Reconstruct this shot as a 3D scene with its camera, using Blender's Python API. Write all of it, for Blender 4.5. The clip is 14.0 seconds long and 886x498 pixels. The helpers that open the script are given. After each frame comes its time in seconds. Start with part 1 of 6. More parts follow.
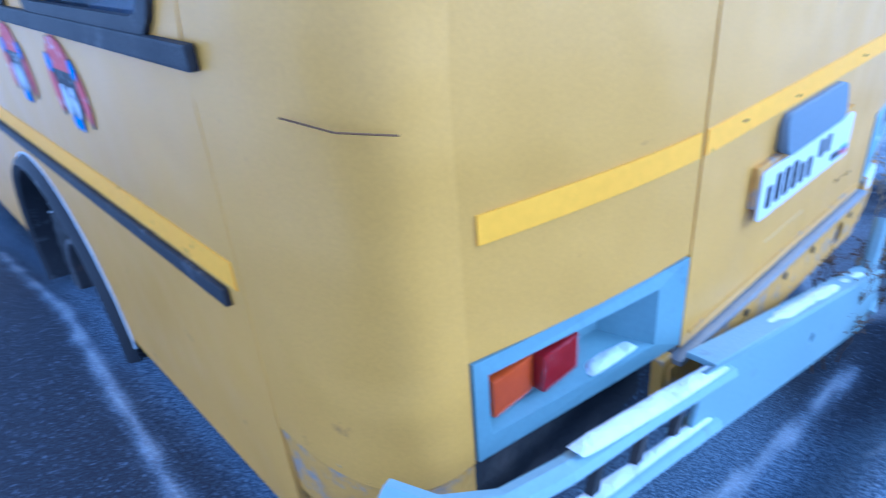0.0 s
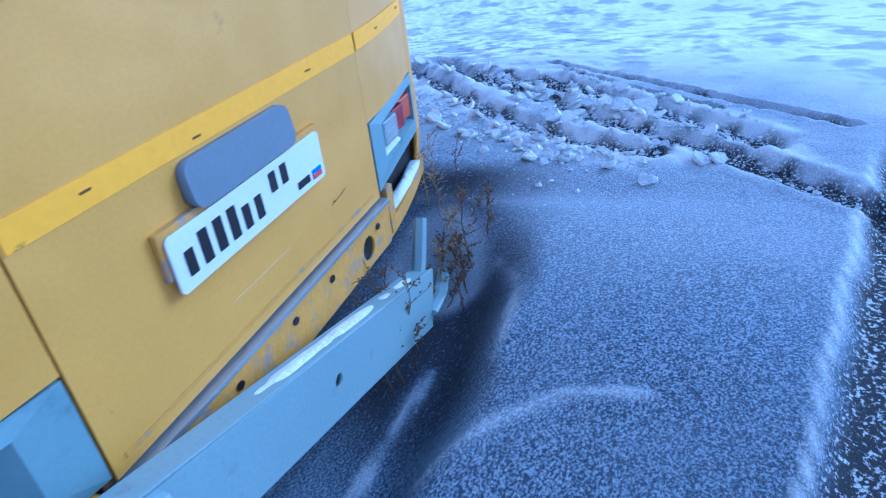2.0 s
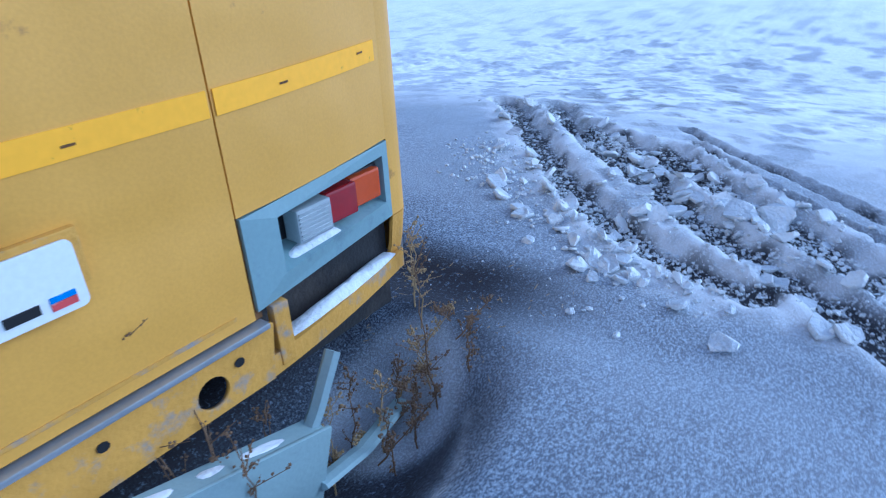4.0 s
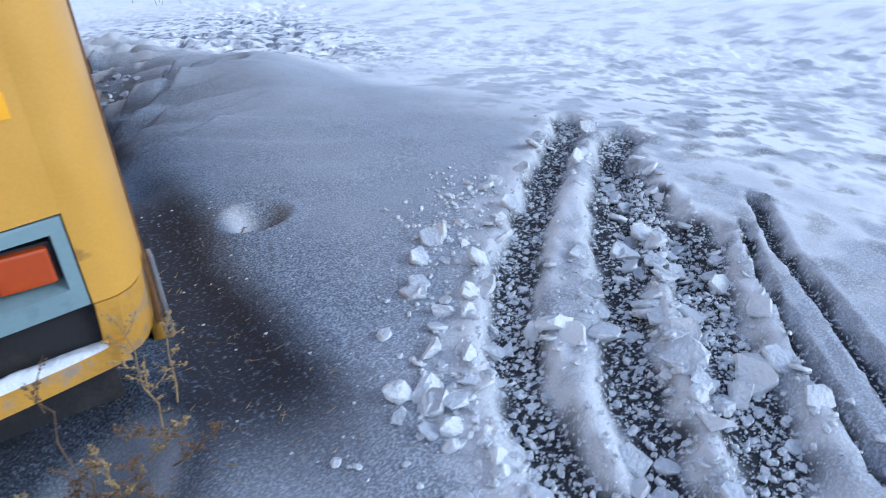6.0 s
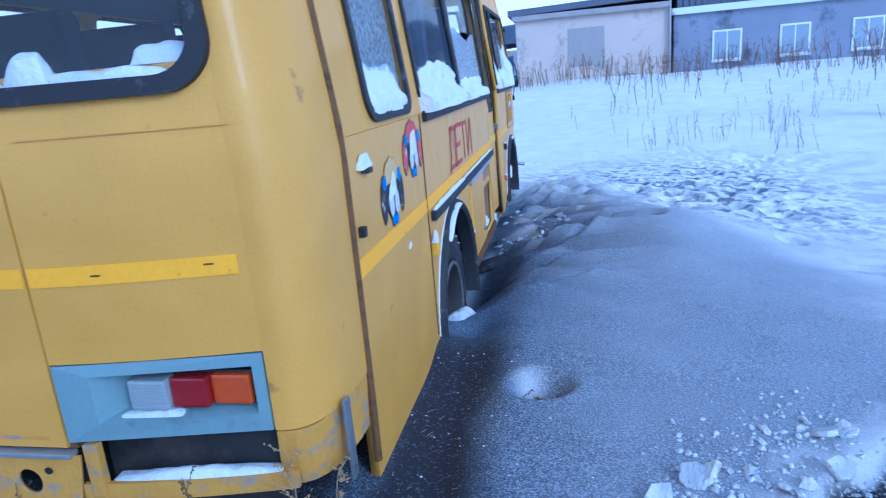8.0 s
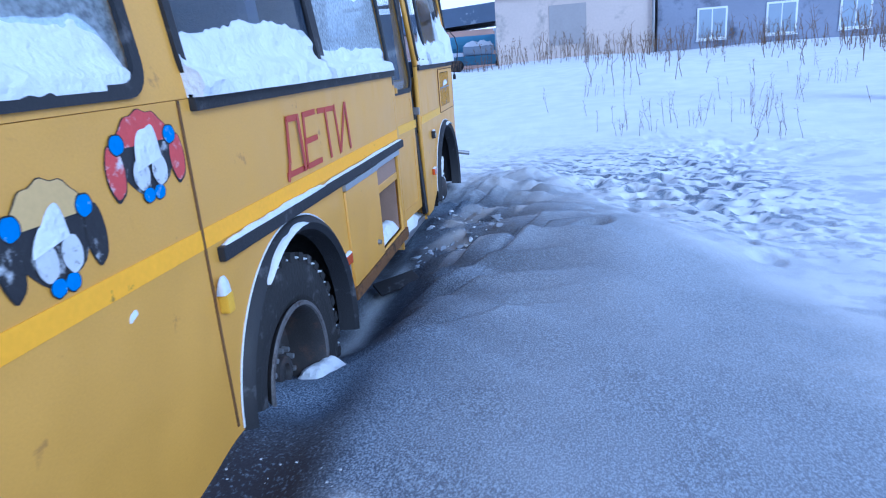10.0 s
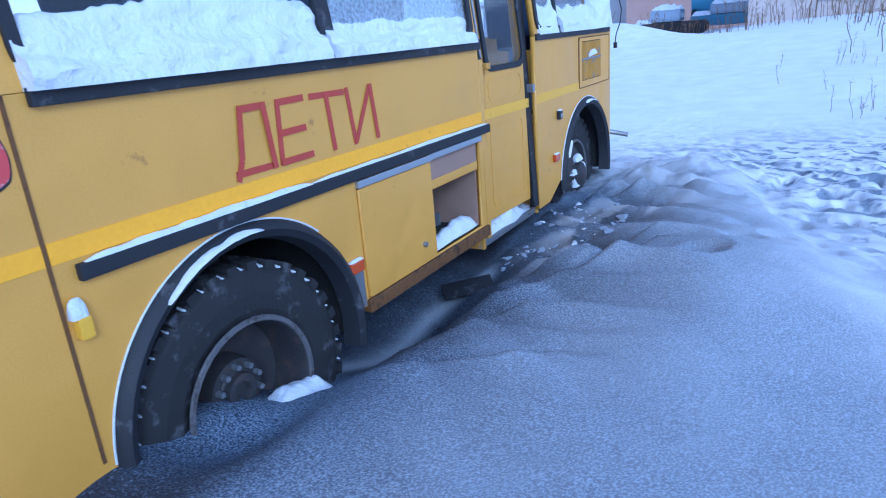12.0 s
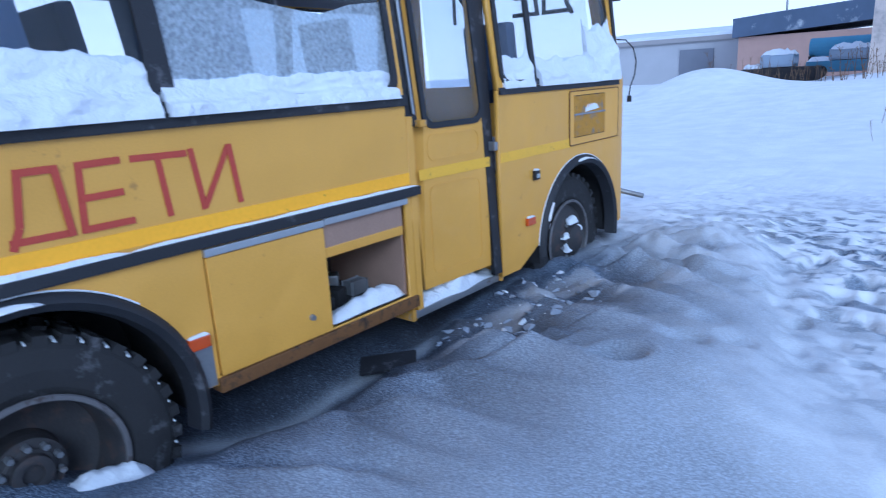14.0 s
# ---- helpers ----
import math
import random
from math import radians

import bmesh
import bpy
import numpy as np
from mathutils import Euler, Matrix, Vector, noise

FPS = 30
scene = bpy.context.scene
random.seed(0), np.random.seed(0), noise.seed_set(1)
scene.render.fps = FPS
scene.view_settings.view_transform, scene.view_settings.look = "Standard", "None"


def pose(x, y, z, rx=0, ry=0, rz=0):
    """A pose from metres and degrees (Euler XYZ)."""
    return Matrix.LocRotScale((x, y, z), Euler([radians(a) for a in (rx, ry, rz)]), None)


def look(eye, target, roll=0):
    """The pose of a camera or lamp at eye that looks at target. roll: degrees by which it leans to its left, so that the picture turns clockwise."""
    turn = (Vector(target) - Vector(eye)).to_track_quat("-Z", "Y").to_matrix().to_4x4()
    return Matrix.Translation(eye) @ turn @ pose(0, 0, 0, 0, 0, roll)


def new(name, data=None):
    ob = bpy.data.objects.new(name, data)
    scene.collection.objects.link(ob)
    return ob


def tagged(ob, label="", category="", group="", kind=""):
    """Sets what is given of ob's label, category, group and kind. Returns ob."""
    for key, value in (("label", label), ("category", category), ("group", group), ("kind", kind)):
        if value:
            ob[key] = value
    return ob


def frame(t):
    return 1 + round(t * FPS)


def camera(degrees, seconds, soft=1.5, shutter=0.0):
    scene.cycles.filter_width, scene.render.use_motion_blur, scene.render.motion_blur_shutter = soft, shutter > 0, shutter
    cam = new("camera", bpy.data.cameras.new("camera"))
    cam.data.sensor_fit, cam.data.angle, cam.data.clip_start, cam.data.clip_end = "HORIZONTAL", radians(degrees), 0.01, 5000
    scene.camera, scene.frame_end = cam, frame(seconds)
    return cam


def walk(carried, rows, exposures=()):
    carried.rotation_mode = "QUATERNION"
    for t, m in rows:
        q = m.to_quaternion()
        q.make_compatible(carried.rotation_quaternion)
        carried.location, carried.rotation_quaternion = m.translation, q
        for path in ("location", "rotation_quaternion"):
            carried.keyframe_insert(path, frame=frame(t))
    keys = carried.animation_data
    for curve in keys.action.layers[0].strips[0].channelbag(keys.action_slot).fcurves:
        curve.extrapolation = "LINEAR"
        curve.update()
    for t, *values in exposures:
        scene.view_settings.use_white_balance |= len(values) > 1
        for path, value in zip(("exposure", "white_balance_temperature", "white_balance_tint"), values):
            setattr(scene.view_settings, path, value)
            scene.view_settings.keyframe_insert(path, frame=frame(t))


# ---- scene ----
cam = camera(69.2, 14.0, soft=1.1, shutter=0.3)
PATH = [
    (0, (-1.546, -0.491, 1.209), (-0.391, 0.843, 0.266), -4.9),
    (0.5, (-1.483, -0.516, 1.193), (-0.041, 0.447, 0.197), -1.6),
    (1, (-1.39, -0.566, 1.172), (0.155, 0.293, 0.237), -2.7),
    (1.5, (-1.179, -0.719, 1.162), (0.44, 0.095, 0.316), -2.9),
    (2, (-0.97, -0.814, 1.146), (0.63, -0.142, 0.153), -7.2),
    (2.2, (-0.881, -0.811, 1.124), (0.75, -0.172, 0.159), -6.9),
    (4.3, (0.100, -1.003, 1.070), (1.416, 0.181, 0.143), -0.6),
    (4.5, (0.230, -1.006, 1.104), (1.507, 0.200, 0.153), 1.2),
    (5, (0.52, -1.146, 1.101), (1.729, 0.197, 0.244), -1.3),
    (5.5, (0.776, -1.284, 1.141), (1.704, 0.255, 0.263), -2.1),
    (6, (1.092, -1.275, 1.107), (2.013, 0.211, 0.137), -2.4),
    (6.5, (1.324, -1.178, 1.144), (1.895, 0.522, 0.259), -5.2),
    (7, (1.568, -1.235, 1.163), (1.372, 0.628, 0.463), -5.1),
    (7.5, (1.695, -1.22, 1.182), (1.269, 0.666, 0.671), -3.8),
    (8, (1.794, -1.216, 1.176), (1.398, 0.677, 0.666), -4.9),
    (8.2, (1.838, -1.214, 1.163), (1.52, 0.689, 0.636), -6.5),
    (10.3, (2.191, -0.027, 1.072), (1.801, 1.848, 0.498), -3.6),
    (10.5, (2.21, 0.05, 1.055), (1.706, 1.899, 0.481), -2.6),
    (11, (2.308, 0.302, 1.093), (1.616, 2.059, 0.432), -2.4),
    (11.5, (2.478, 0.48, 1.09), (1.571, 2.173, 0.534), -3.8),
    (12, (2.767, 0.618, 1.095), (1.773, 2.235, 0.465), -4.7),
    (12.5, (2.833, 0.815, 1.098), (1.753, 2.444, 0.675), -2.0),
    (13, (2.861, 1.039, 1.142), (1.697, 2.607, 0.711), -2.1),
    (13.5, (3.004, 1.206, 1.118), (1.714, 2.671, 0.682), -4.8),
    (14, (3.289, 1.417, 1.121), (2.037, 2.891, 0.611), -3.1),
]
EXPOSURES = [(0, 0.6, 3600, 5), (0.3, 0.38, 3550, 5), (0.6, 0.22, 3550, 5), (2.2, 0.08, 3700, 4), (4.3, -0.03, 4250, 2), (5.0, -0.05, 4400, 3), (5.5, 0.02, 4600, 3), (6.5, 0.07, 5250, 4), (7.2, 0.0, 4450, 4), (8.2, -0.14, 3900, 5), (10.3, -0.08, 4150, 6), (11, -0.06, 4000, 7), (12, -0.1, 4000, 7), (12.5, -0.35, 4050, 6), (13, -0.40, 4150, 5), (14, -0.28, 4300, 5)]
walk(cam, [(t, look(eye, target, roll)) for t, eye, target, roll in PATH], EXPOSURES)

# ---- daylight: pale overcast winter sky with a weak low sun ----
world = bpy.data.worlds.new("winter_sky")
scene.world = world
world.use_nodes = True
wt = world.node_tree
bg = wt.nodes["Background"]
sky = wt.nodes.new("ShaderNodeTexSky")
sky.sky_type = "NISHITA"
sky.sun_disc = False
sky.sun_elevation, sky.sun_rotation = radians(27), radians(134)
sky.air_density, sky.dust_density, sky.ozone_density = 1.0, 2.0, 1.5
veil = wt.nodes.new("ShaderNodeMix")
veil.data_type = "RGBA"
veil.inputs["Factor"].default_value = 0.8
# winter haze: paler and brighter towards the horizon all round
height = wt.nodes.new("ShaderNodeTexGradient")
height.texture_mapping.mapping_x = "Z"
haze = wt.nodes.new("ShaderNodeMath")
haze.operation = "SUBTRACT"
haze.inputs[0].default_value = 1.0
wt.links.new(height.outputs["Fac"], haze.inputs[1])
thick = wt.nodes.new("ShaderNodeMath")
thick.operation = "POWER"
thick.inputs[1].default_value = 3.0
wt.links.new(haze.outputs[0], thick.inputs[0])
cloud = wt.nodes.new("ShaderNodeMix")
cloud.data_type = "RGBA"
cloud.inputs["A"].default_value = (4.4, 4.3, 5.1, 1)
cloud.inputs["B"].default_value = (12.6, 11.3, 10.9, 1)
wt.links.new(thick.outputs[0], cloud.inputs["Factor"])
wt.links.new(cloud.outputs["Result"], veil.inputs["B"])
wt.links.new(sky.outputs[0], veil.inputs["A"])
wt.links.new(veil.outputs["Result"], bg.inputs[0])
bg.inputs[1].default_value = 0.15
sun = new("sun", bpy.data.lights.new("sun", "SUN"))
sun.data.energy, sun.data.angle, sun.data.color = 1.5, radians(24), (1.0, 0.97, 0.92)
sun.matrix_world = look((7.2, -6.9, 5.1), (0, 0, 0))


# ---- materials ----
def material(name, base, rough=0.6, metal=0.0, var=0.12, scale=6.0, bump=0.1, fine=90.0, dirt_shade=None, dirt_amount=0.0, dirt_scale=3.0, coat=0.0, detail_var=0.06, dents=0.0):
    m = bpy.data.materials.new(name)
    m.use_nodes = True
    nt = m.node_tree
    b = nt.nodes["Principled BSDF"]
    b.inputs["Metallic"].default_value = metal
    b.inputs["Coat Weight"].default_value = coat
    tc = nt.nodes.new("ShaderNodeNewGeometry")
    big = nt.nodes.new("ShaderNodeTexNoise")
    big.inputs["Scale"].default_value, big.inputs["Detail"].default_value = scale, 5
    small = nt.nodes.new("ShaderNodeTexNoise")
    small.inputs["Scale"].default_value, small.inputs["Detail"].default_value = fine, 4
    for n in (big, small):
        nt.links.new(tc.outputs["Position"], n.inputs["Vector"])
    mix = nt.nodes.new("ShaderNodeMix")
    mix.data_type = "RGBA"
    mix.inputs["A"].default_value = (*[c * (1 - var) for c in base], 1)
    mix.inputs["B"].default_value = (*[min(1, c * (1 + var)) for c in base], 1)
    nt.links.new(big.outputs["Fac"], mix.inputs["Factor"])
    last = mix.outputs["Result"]
    if dirt_shade:
        dn = nt.nodes.new("ShaderNodeTexNoise")
        dn.inputs["Scale"].default_value, dn.inputs["Detail"].default_value, dn.inputs["Roughness"].default_value = dirt_scale, 8, 0.65
        nt.links.new(tc.outputs["Position"], dn.inputs["Vector"])
        ramp = nt.nodes.new("ShaderNodeMapRange")
        ramp.inputs["From Min"].default_value, ramp.inputs["From Max"].default_value = 0.66 - dirt_amount * 0.3, 0.72 - dirt_amount * 0.1
        nt.links.new(dn.outputs["Fac"], ramp.inputs["Value"])
        dm = nt.nodes.new("ShaderNodeMix")
        dm.data_type = "RGBA"
        dm.inputs["B"].default_value = (*dirt_shade, 1)
        nt.links.new(ramp.outputs[0], dm.inputs["Factor"])
        nt.links.new(last, dm.inputs["A"])
        last = dm.outputs["Result"]
    fm = nt.nodes.new("ShaderNodeMix")
    fm.data_type, fm.blend_type = "RGBA", "MULTIPLY"
    fm.inputs["Factor"].default_value = 1.0
    fr = nt.nodes.new("ShaderNodeMapRange")
    fr.inputs["To Min"].default_value, fr.inputs["To Max"].default_value = 1 - detail_var * 2, 1 + detail_var
    nt.links.new(small.outputs["Fac"], fr.inputs["Value"])
    nt.links.new(last, fm.inputs["A"])
    nt.links.new(fr.outputs[0], fm.inputs["B"])
    nt.links.new(fm.outputs["Result"], b.inputs["Base Color"])
    rr = nt.nodes.new("ShaderNodeMapRange")
    rr.inputs["To Min"].default_value, rr.inputs["To Max"].default_value = max(0.02, rough - 0.12), min(1, rough + 0.12)
    nt.links.new(big.outputs["Fac"], rr.inputs["Value"])
    nt.links.new(rr.outputs[0], b.inputs["Roughness"])
    if bump:
        bn = nt.nodes.new("ShaderNodeBump")
        bn.inputs["Strength"].default_value, bn.inputs["Distance"].default_value = bump, 0.01
        nt.links.new(small.outputs["Fac"], bn.inputs["Height"])
        nt.links.new(bn.outputs[0], b.inputs["Normal"])
        if dents:
            dn = nt.nodes.new("ShaderNodeTexNoise")
            dn.inputs["Scale"].default_value, dn.inputs["Detail"].default_value = 2.6, 2
            nt.links.new(tc.outputs["Position"], dn.inputs["Vector"])
            db = nt.nodes.new("ShaderNodeBump")
            db.inputs["Strength"].default_value, db.inputs["Distance"].default_value = dents, 0.06
            nt.links.new(dn.outputs["Fac"], db.inputs["Height"])
            nt.links.new(bn.outputs[0], db.inputs["Normal"])
            nt.links.new(db.outputs[0], b.inputs["Normal"])
    return m


PAINT = material("yellow_bus_paint", (0.67, 0.36, 0.045), 0.48, var=0.10, scale=2.2, bump=0.04, fine=160, dirt_shade=(0.42, 0.22, 0.04), dirt_amount=0.02, dirt_scale=9, coat=0.15, dents=0.6)
RUSTY = material("rusty_yellow_paint", (0.58, 0.31, 0.04), 0.7, var=0.2, scale=9, bump=0.3, fine=70, dirt_shade=(0.30, 0.27, 0.24), dirt_amount=0.45, dirt_scale=14)
TAPE = material("yellow_tape", (0.98, 0.47, 0.001), 0.6, var=0.06, scale=5, bump=0.05, fine=60, dirt_shade=(0.40, 0.22, 0.02), dirt_amount=0.05, dirt_scale=18)
FADED = material("faded_yellow_stripe", (0.80, 0.46, 0.02), 0.5, var=0.1, scale=5, bump=0.05, dirt_shade=(0.45, 0.25, 0.04), dirt_amount=0.2, dirt_scale=25)
BLACK = material("black_rubber", (0.018, 0.019, 0.024), 0.62, var=0.3, scale=8, bump=0.2, fine=120, dirt_shade=(0.10, 0.10, 0.11), dirt_amount=0.25, dirt_scale=12)
DARK = material("dark_underside", (0.02, 0.02, 0.022), 0.85, var=0.4, scale=5, bump=0.3, dirt_shade=(0.06, 0.05, 0.045), dirt_amount=0.4)
TYRE = material("worn_tyre_rubber", (0.022, 0.022, 0.024), 0.8, var=0.3, scale=12, bump=0.35, fine=60, dirt_shade=(0.12, 0.12, 0.13), dirt_amount=0.3, dirt_scale=10)
BLUE = material("pale_blue_paint", (0.225, 0.32, 0.34), 0.5, var=0.08, scale=6, bump=0.06, dirt_shade=(0.17, 0.24, 0.27), dirt_amount=0.2, dirt_scale=8)
BUMPER = material("bumper_white_blue_paint", (0.28, 0.37, 0.39), 0.55, var=0.08, scale=5, bump=0.1, dirt_shade=(0.24, 0.30, 0.33), dirt_amount=0.2, dirt_scale=12)
STEEL = material("grey_steel", (0.33, 0.34, 0.36), 0.45, metal=0.7, var=0.2, scale=12, bump=0.1, dirt_shade=(0.16, 0.10, 0.06), dirt_amount=0.25, dirt_scale=16)
ALU = material("dull_aluminium", (0.42, 0.44, 0.47), 0.4, metal=0.6, var=0.12, scale=15, bump=0.08)
RIMEDGE = material("rim_edge_paint", (0.15, 0.145, 0.15), 0.6, metal=0.2, var=0.3, scale=16, bump=0.15, dirt_shade=(0.06, 0.045, 0.04), dirt_amount=0.45, dirt_scale=20)
RIM = material("rim_dark_paint", (0.045, 0.043, 0.045), 0.6, metal=0.2, var=0.25, scale=14, bump=0.2, dirt_shade=(0.09, 0.06, 0.05), dirt_amount=0.4, dirt_scale=14)
BROWN = material("brown_sealant", (0.16, 0.075, 0.02), 0.8, var=0.4, scale=20, bump=0.3, dirt_shade=(0.04, 0.025, 0.015), dirt_amount=0.5, dirt_scale=20)
RED = material("red_tape", (0.42, 0.055, 0.03), 0.55, var=0.12, scale=14, bump=0.05)
REDLENS = material("red_lens", (0.26, 0.008, 0.012), 0.18, var=0.15, scale=20, bump=0.05, fine=60, coat=0.6)
AMBER = material("amber_lens", (0.52, 0.075, 0.006), 0.2, var=0.12, scale=20, bump=0.05, fine=60, coat=0.6)
CLEARLENS = material("clear_lens", (0.36, 0.40, 0.42), 0.25, var=0.12, scale=20, bump=0.05, coat=0.5)
GREYPLASTIC = material("grey_plastic", (0.17, 0.20, 0.235), 0.5, var=0.1, scale=8, bump=0.08)
WHITE = material("white_plate_paint", (0.78, 0.80, 0.82), 0.4, var=0.04, scale=10, bump=0.02)
INK = material("black_ink", (0.012, 0.012, 0.014), 0.5, var=0.1, bump=0)
STK_DARK = material("black_sticker", (0.02, 0.02, 0.025), 0.6, var=0.2, scale=20, bump=0.15, dirt_shade=(0.62, 0.64, 0.68), dirt_amount=0.42, dirt_scale=22)
STK_WHITE = material("worn_white_sticker", (0.66, 0.68, 0.72), 0.6, var=0.15, scale=20, bump=0.15, dirt_shade=(0.06, 0.06, 0.07), dirt_amount=0.38, dirt_scale=40)
WOOD = material("plywood", (0.33, 0.22, 0.16), 0.7, var=0.15, scale=10, bump=0.15)
SEAT = material("dark_blue_seat_cloth", (0.05, 0.075, 0.14), 0.9, var=0.25, scale=14, bump=0.25)
INNER = material("grey_interior_panel", (0.30, 0.31, 0.34), 0.7, var=0.12, scale=4)
PALE = material("pale_scratch", (0.66, 0.46, 0.18), 0.6, bump=0)
STK_RED = material("red_sticker", (0.55, 0.07, 0.07), 0.6, var=0.2, scale=20, bump=0.15, dirt_shade=(0.72, 0.70, 0.74), dirt_amount=0.34, dirt_scale=26)
STK_BLUE = material("blue_sticker", (0.03, 0.20, 0.60), 0.6, var=0.2, scale=20, bump=0.15, dirt_shade=(0.66, 0.70, 0.76), dirt_amount=0.3, dirt_scale=30)
STALK = material("dry_brown_weed", (0.16, 0.10, 0.055), 0.9, var=0.4, scale=30, bump=0.2)
PALE_STALK = material("dry_straw", (0.38, 0.27, 0.13), 0.9, var=0.3, scale=30, bump=0.2)
BEIGE = material("weathered_beige_plaster", (0.58, 0.50, 0.45), 0.9, var=0.12, scale=0.5, bump=0.4, fine=10, dirt_shade=(0.30, 0.27, 0.25), dirt_amount=0.35, dirt_scale=0.6)
PATCH = material("grey_plaster_patch", (0.36, 0.34, 0.34), 0.9, var=0.1, scale=1.0, bump=0.3, fine=12)
HOUSE = material("grey_blue_plaster", (0.26, 0.28, 0.36), 0.9, var=0.2, scale=0.5, bump=0.3, fine=10, dirt_shade=(0.09, 0.10, 0.14), dirt_amount=0.4, dirt_scale=0.8)
BOARD = material("dark_weathered_boards", (0.12, 0.13, 0.18), 0.85, var=0.3, scale=1.5, bump=0.3, fine=20)
SHEDWALL = material("pinkish_brick_wall", (0.45, 0.30, 0.25), 0.9, var=0.15, scale=1.2, bump=0.3, fine=15)
SHEDROOF = material("blue_grey_metal_roof", (0.10, 0.13, 0.20), 0.6, metal=0.2, var=0.25, scale=0.9, bump=0.1, dirt_shade=(0.45, 0.48, 0.52), dirt_amount=0.3, dirt_scale=0.8)
GARAGE = material("pale_grey_concrete", (0.46, 0.46, 0.48), 0.9, var=0.1, scale=0.8, bump=0.2, fine=15)
GATE = material("grey_gate_paint", (0.20, 0.21, 0.25), 0.7, var=0.12, scale=1.5, bump=0.1)
CONCRETE = material("pole_concrete", (0.40, 0.38, 0.36), 0.9, var=0.2, scale=4, bump=0.3, fine=30)
TRUCK = material("faded_blue_paint", (0.09, 0.22, 0.34), 0.6, var=0.2, scale=2, bump=0.1)


def snow_material(name, tint, bump=0.6, fine=55.0, crust=None):
    m = bpy.data.materials.new(name)
    m.use_nodes = True
    nt = m.node_tree
    b = nt.nodes["Principled BSDF"]
    b.inputs["Roughness"].default_value = 0.85
    b.inputs["Subsurface Weight"].default_value = 0.0
    g = nt.nodes.new("ShaderNodeNewGeometry")
    n1 = nt.nodes.new("ShaderNodeTexNoise")
    n1.inputs["Scale"].default_value, n1.inputs["Detail"].default_value = 7, 6
    n2 = nt.nodes.new("ShaderNodeTexNoise")
    n2.inputs["Scale"].default_value, n2.inputs["Detail"].default_value = fine, 5
    for n in (n1, n2):
        nt.links.new(g.outputs["Position"], n.inputs["Vector"])
    mix = nt.nodes.new("ShaderNodeMix")
    mix.data_type = "RGBA"
    mix.inputs["A"].default_value = (*[c * 0.86 for c in tint], 1)
    mix.inputs["B"].default_value = (*tint, 1)
    nt.links.new(n1.outputs["Fac"], mix.inputs["Factor"])
    last = mix.outputs["Result"]
    if crust:
        # the upper faces of the broken crust are greyer
        up = nt.nodes.new("ShaderNodeSeparateXYZ")
        nt.links.new(g.outputs["True Normal"], up.inputs[0])
        add_n = nt.nodes.new("ShaderNodeMath")
        add_n.operation = "MULTIPLY_ADD"
        add_n.inputs[1].default_value = 0.8
        nt.links.new(n1.outputs["Fac"], add_n.inputs[0])
        nt.links.new(up.outputs["Z"], add_n.inputs[2])
        cr = nt.nodes.new("ShaderNodeMapRange")
        cr.inputs["From Min"].default_value, cr.inputs["From Max"].default_value = 1.15, 1.3
        cr.inputs["To Max"].default_value = 0.6
        nt.links.new(add_n.outputs[0], cr.inputs["Value"])
        cm_ = nt.nodes.new("ShaderNodeMix")
        cm_.data_type = "RGBA"
        cm_.inputs["B"].default_value = (*crust, 1)
        nt.links.new(cr.outputs[0], cm_.inputs["Factor"])
        nt.links.new(last, cm_.inputs["A"])
        last = cm_.outputs["Result"]
    nt.links.new(last, b.inputs["Base Color"])
    add = nt.nodes.new("ShaderNodeMath")
    nt.links.new(n1.outputs["Fac"], add.inputs[0])
    nt.links.new(n2.outputs["Fac"], add.inputs[1])
    bn = nt.nodes.new("ShaderNodeBump")
    bn.inputs["Strength"].default_value, bn.inputs["Distance"].default_value = bump, 0.012
    nt.links.new(add.outputs[0], bn.inputs["Height"])
    lump = nt.nodes.new("ShaderNodeBump")
    lump.inputs["Strength"].default_value, lump.inputs["Distance"].default_value = 0.35, 0.05
    n3 = nt.nodes.new("ShaderNodeTexNoise")
    n3.inputs["Scale"].default_value, n3.inputs["Detail"].default_value = 16, 5
    nt.links.new(g.outputs["Position"], n3.inputs["Vector"])
    nt.links.new(n3.outputs["Fac"], lump.inputs["Height"])
    nt.links.new(bn.outputs[0], lump.inputs["Normal"])
    nt.links.new(lump.outputs[0], b.inputs["Normal"])
    return m


GREY_SNOW = snow_material("trodden_grey_snow", (0.36, 0.40, 0.48), 0.9, 80)
SNOW = snow_material("clean_snow", (0.80, 0.83, 0.88))
CHUNK = snow_material("broken_snow_crust", (0.82, 0.85, 0.88), 0.9, 80, (0.30, 0.35, 0.44))


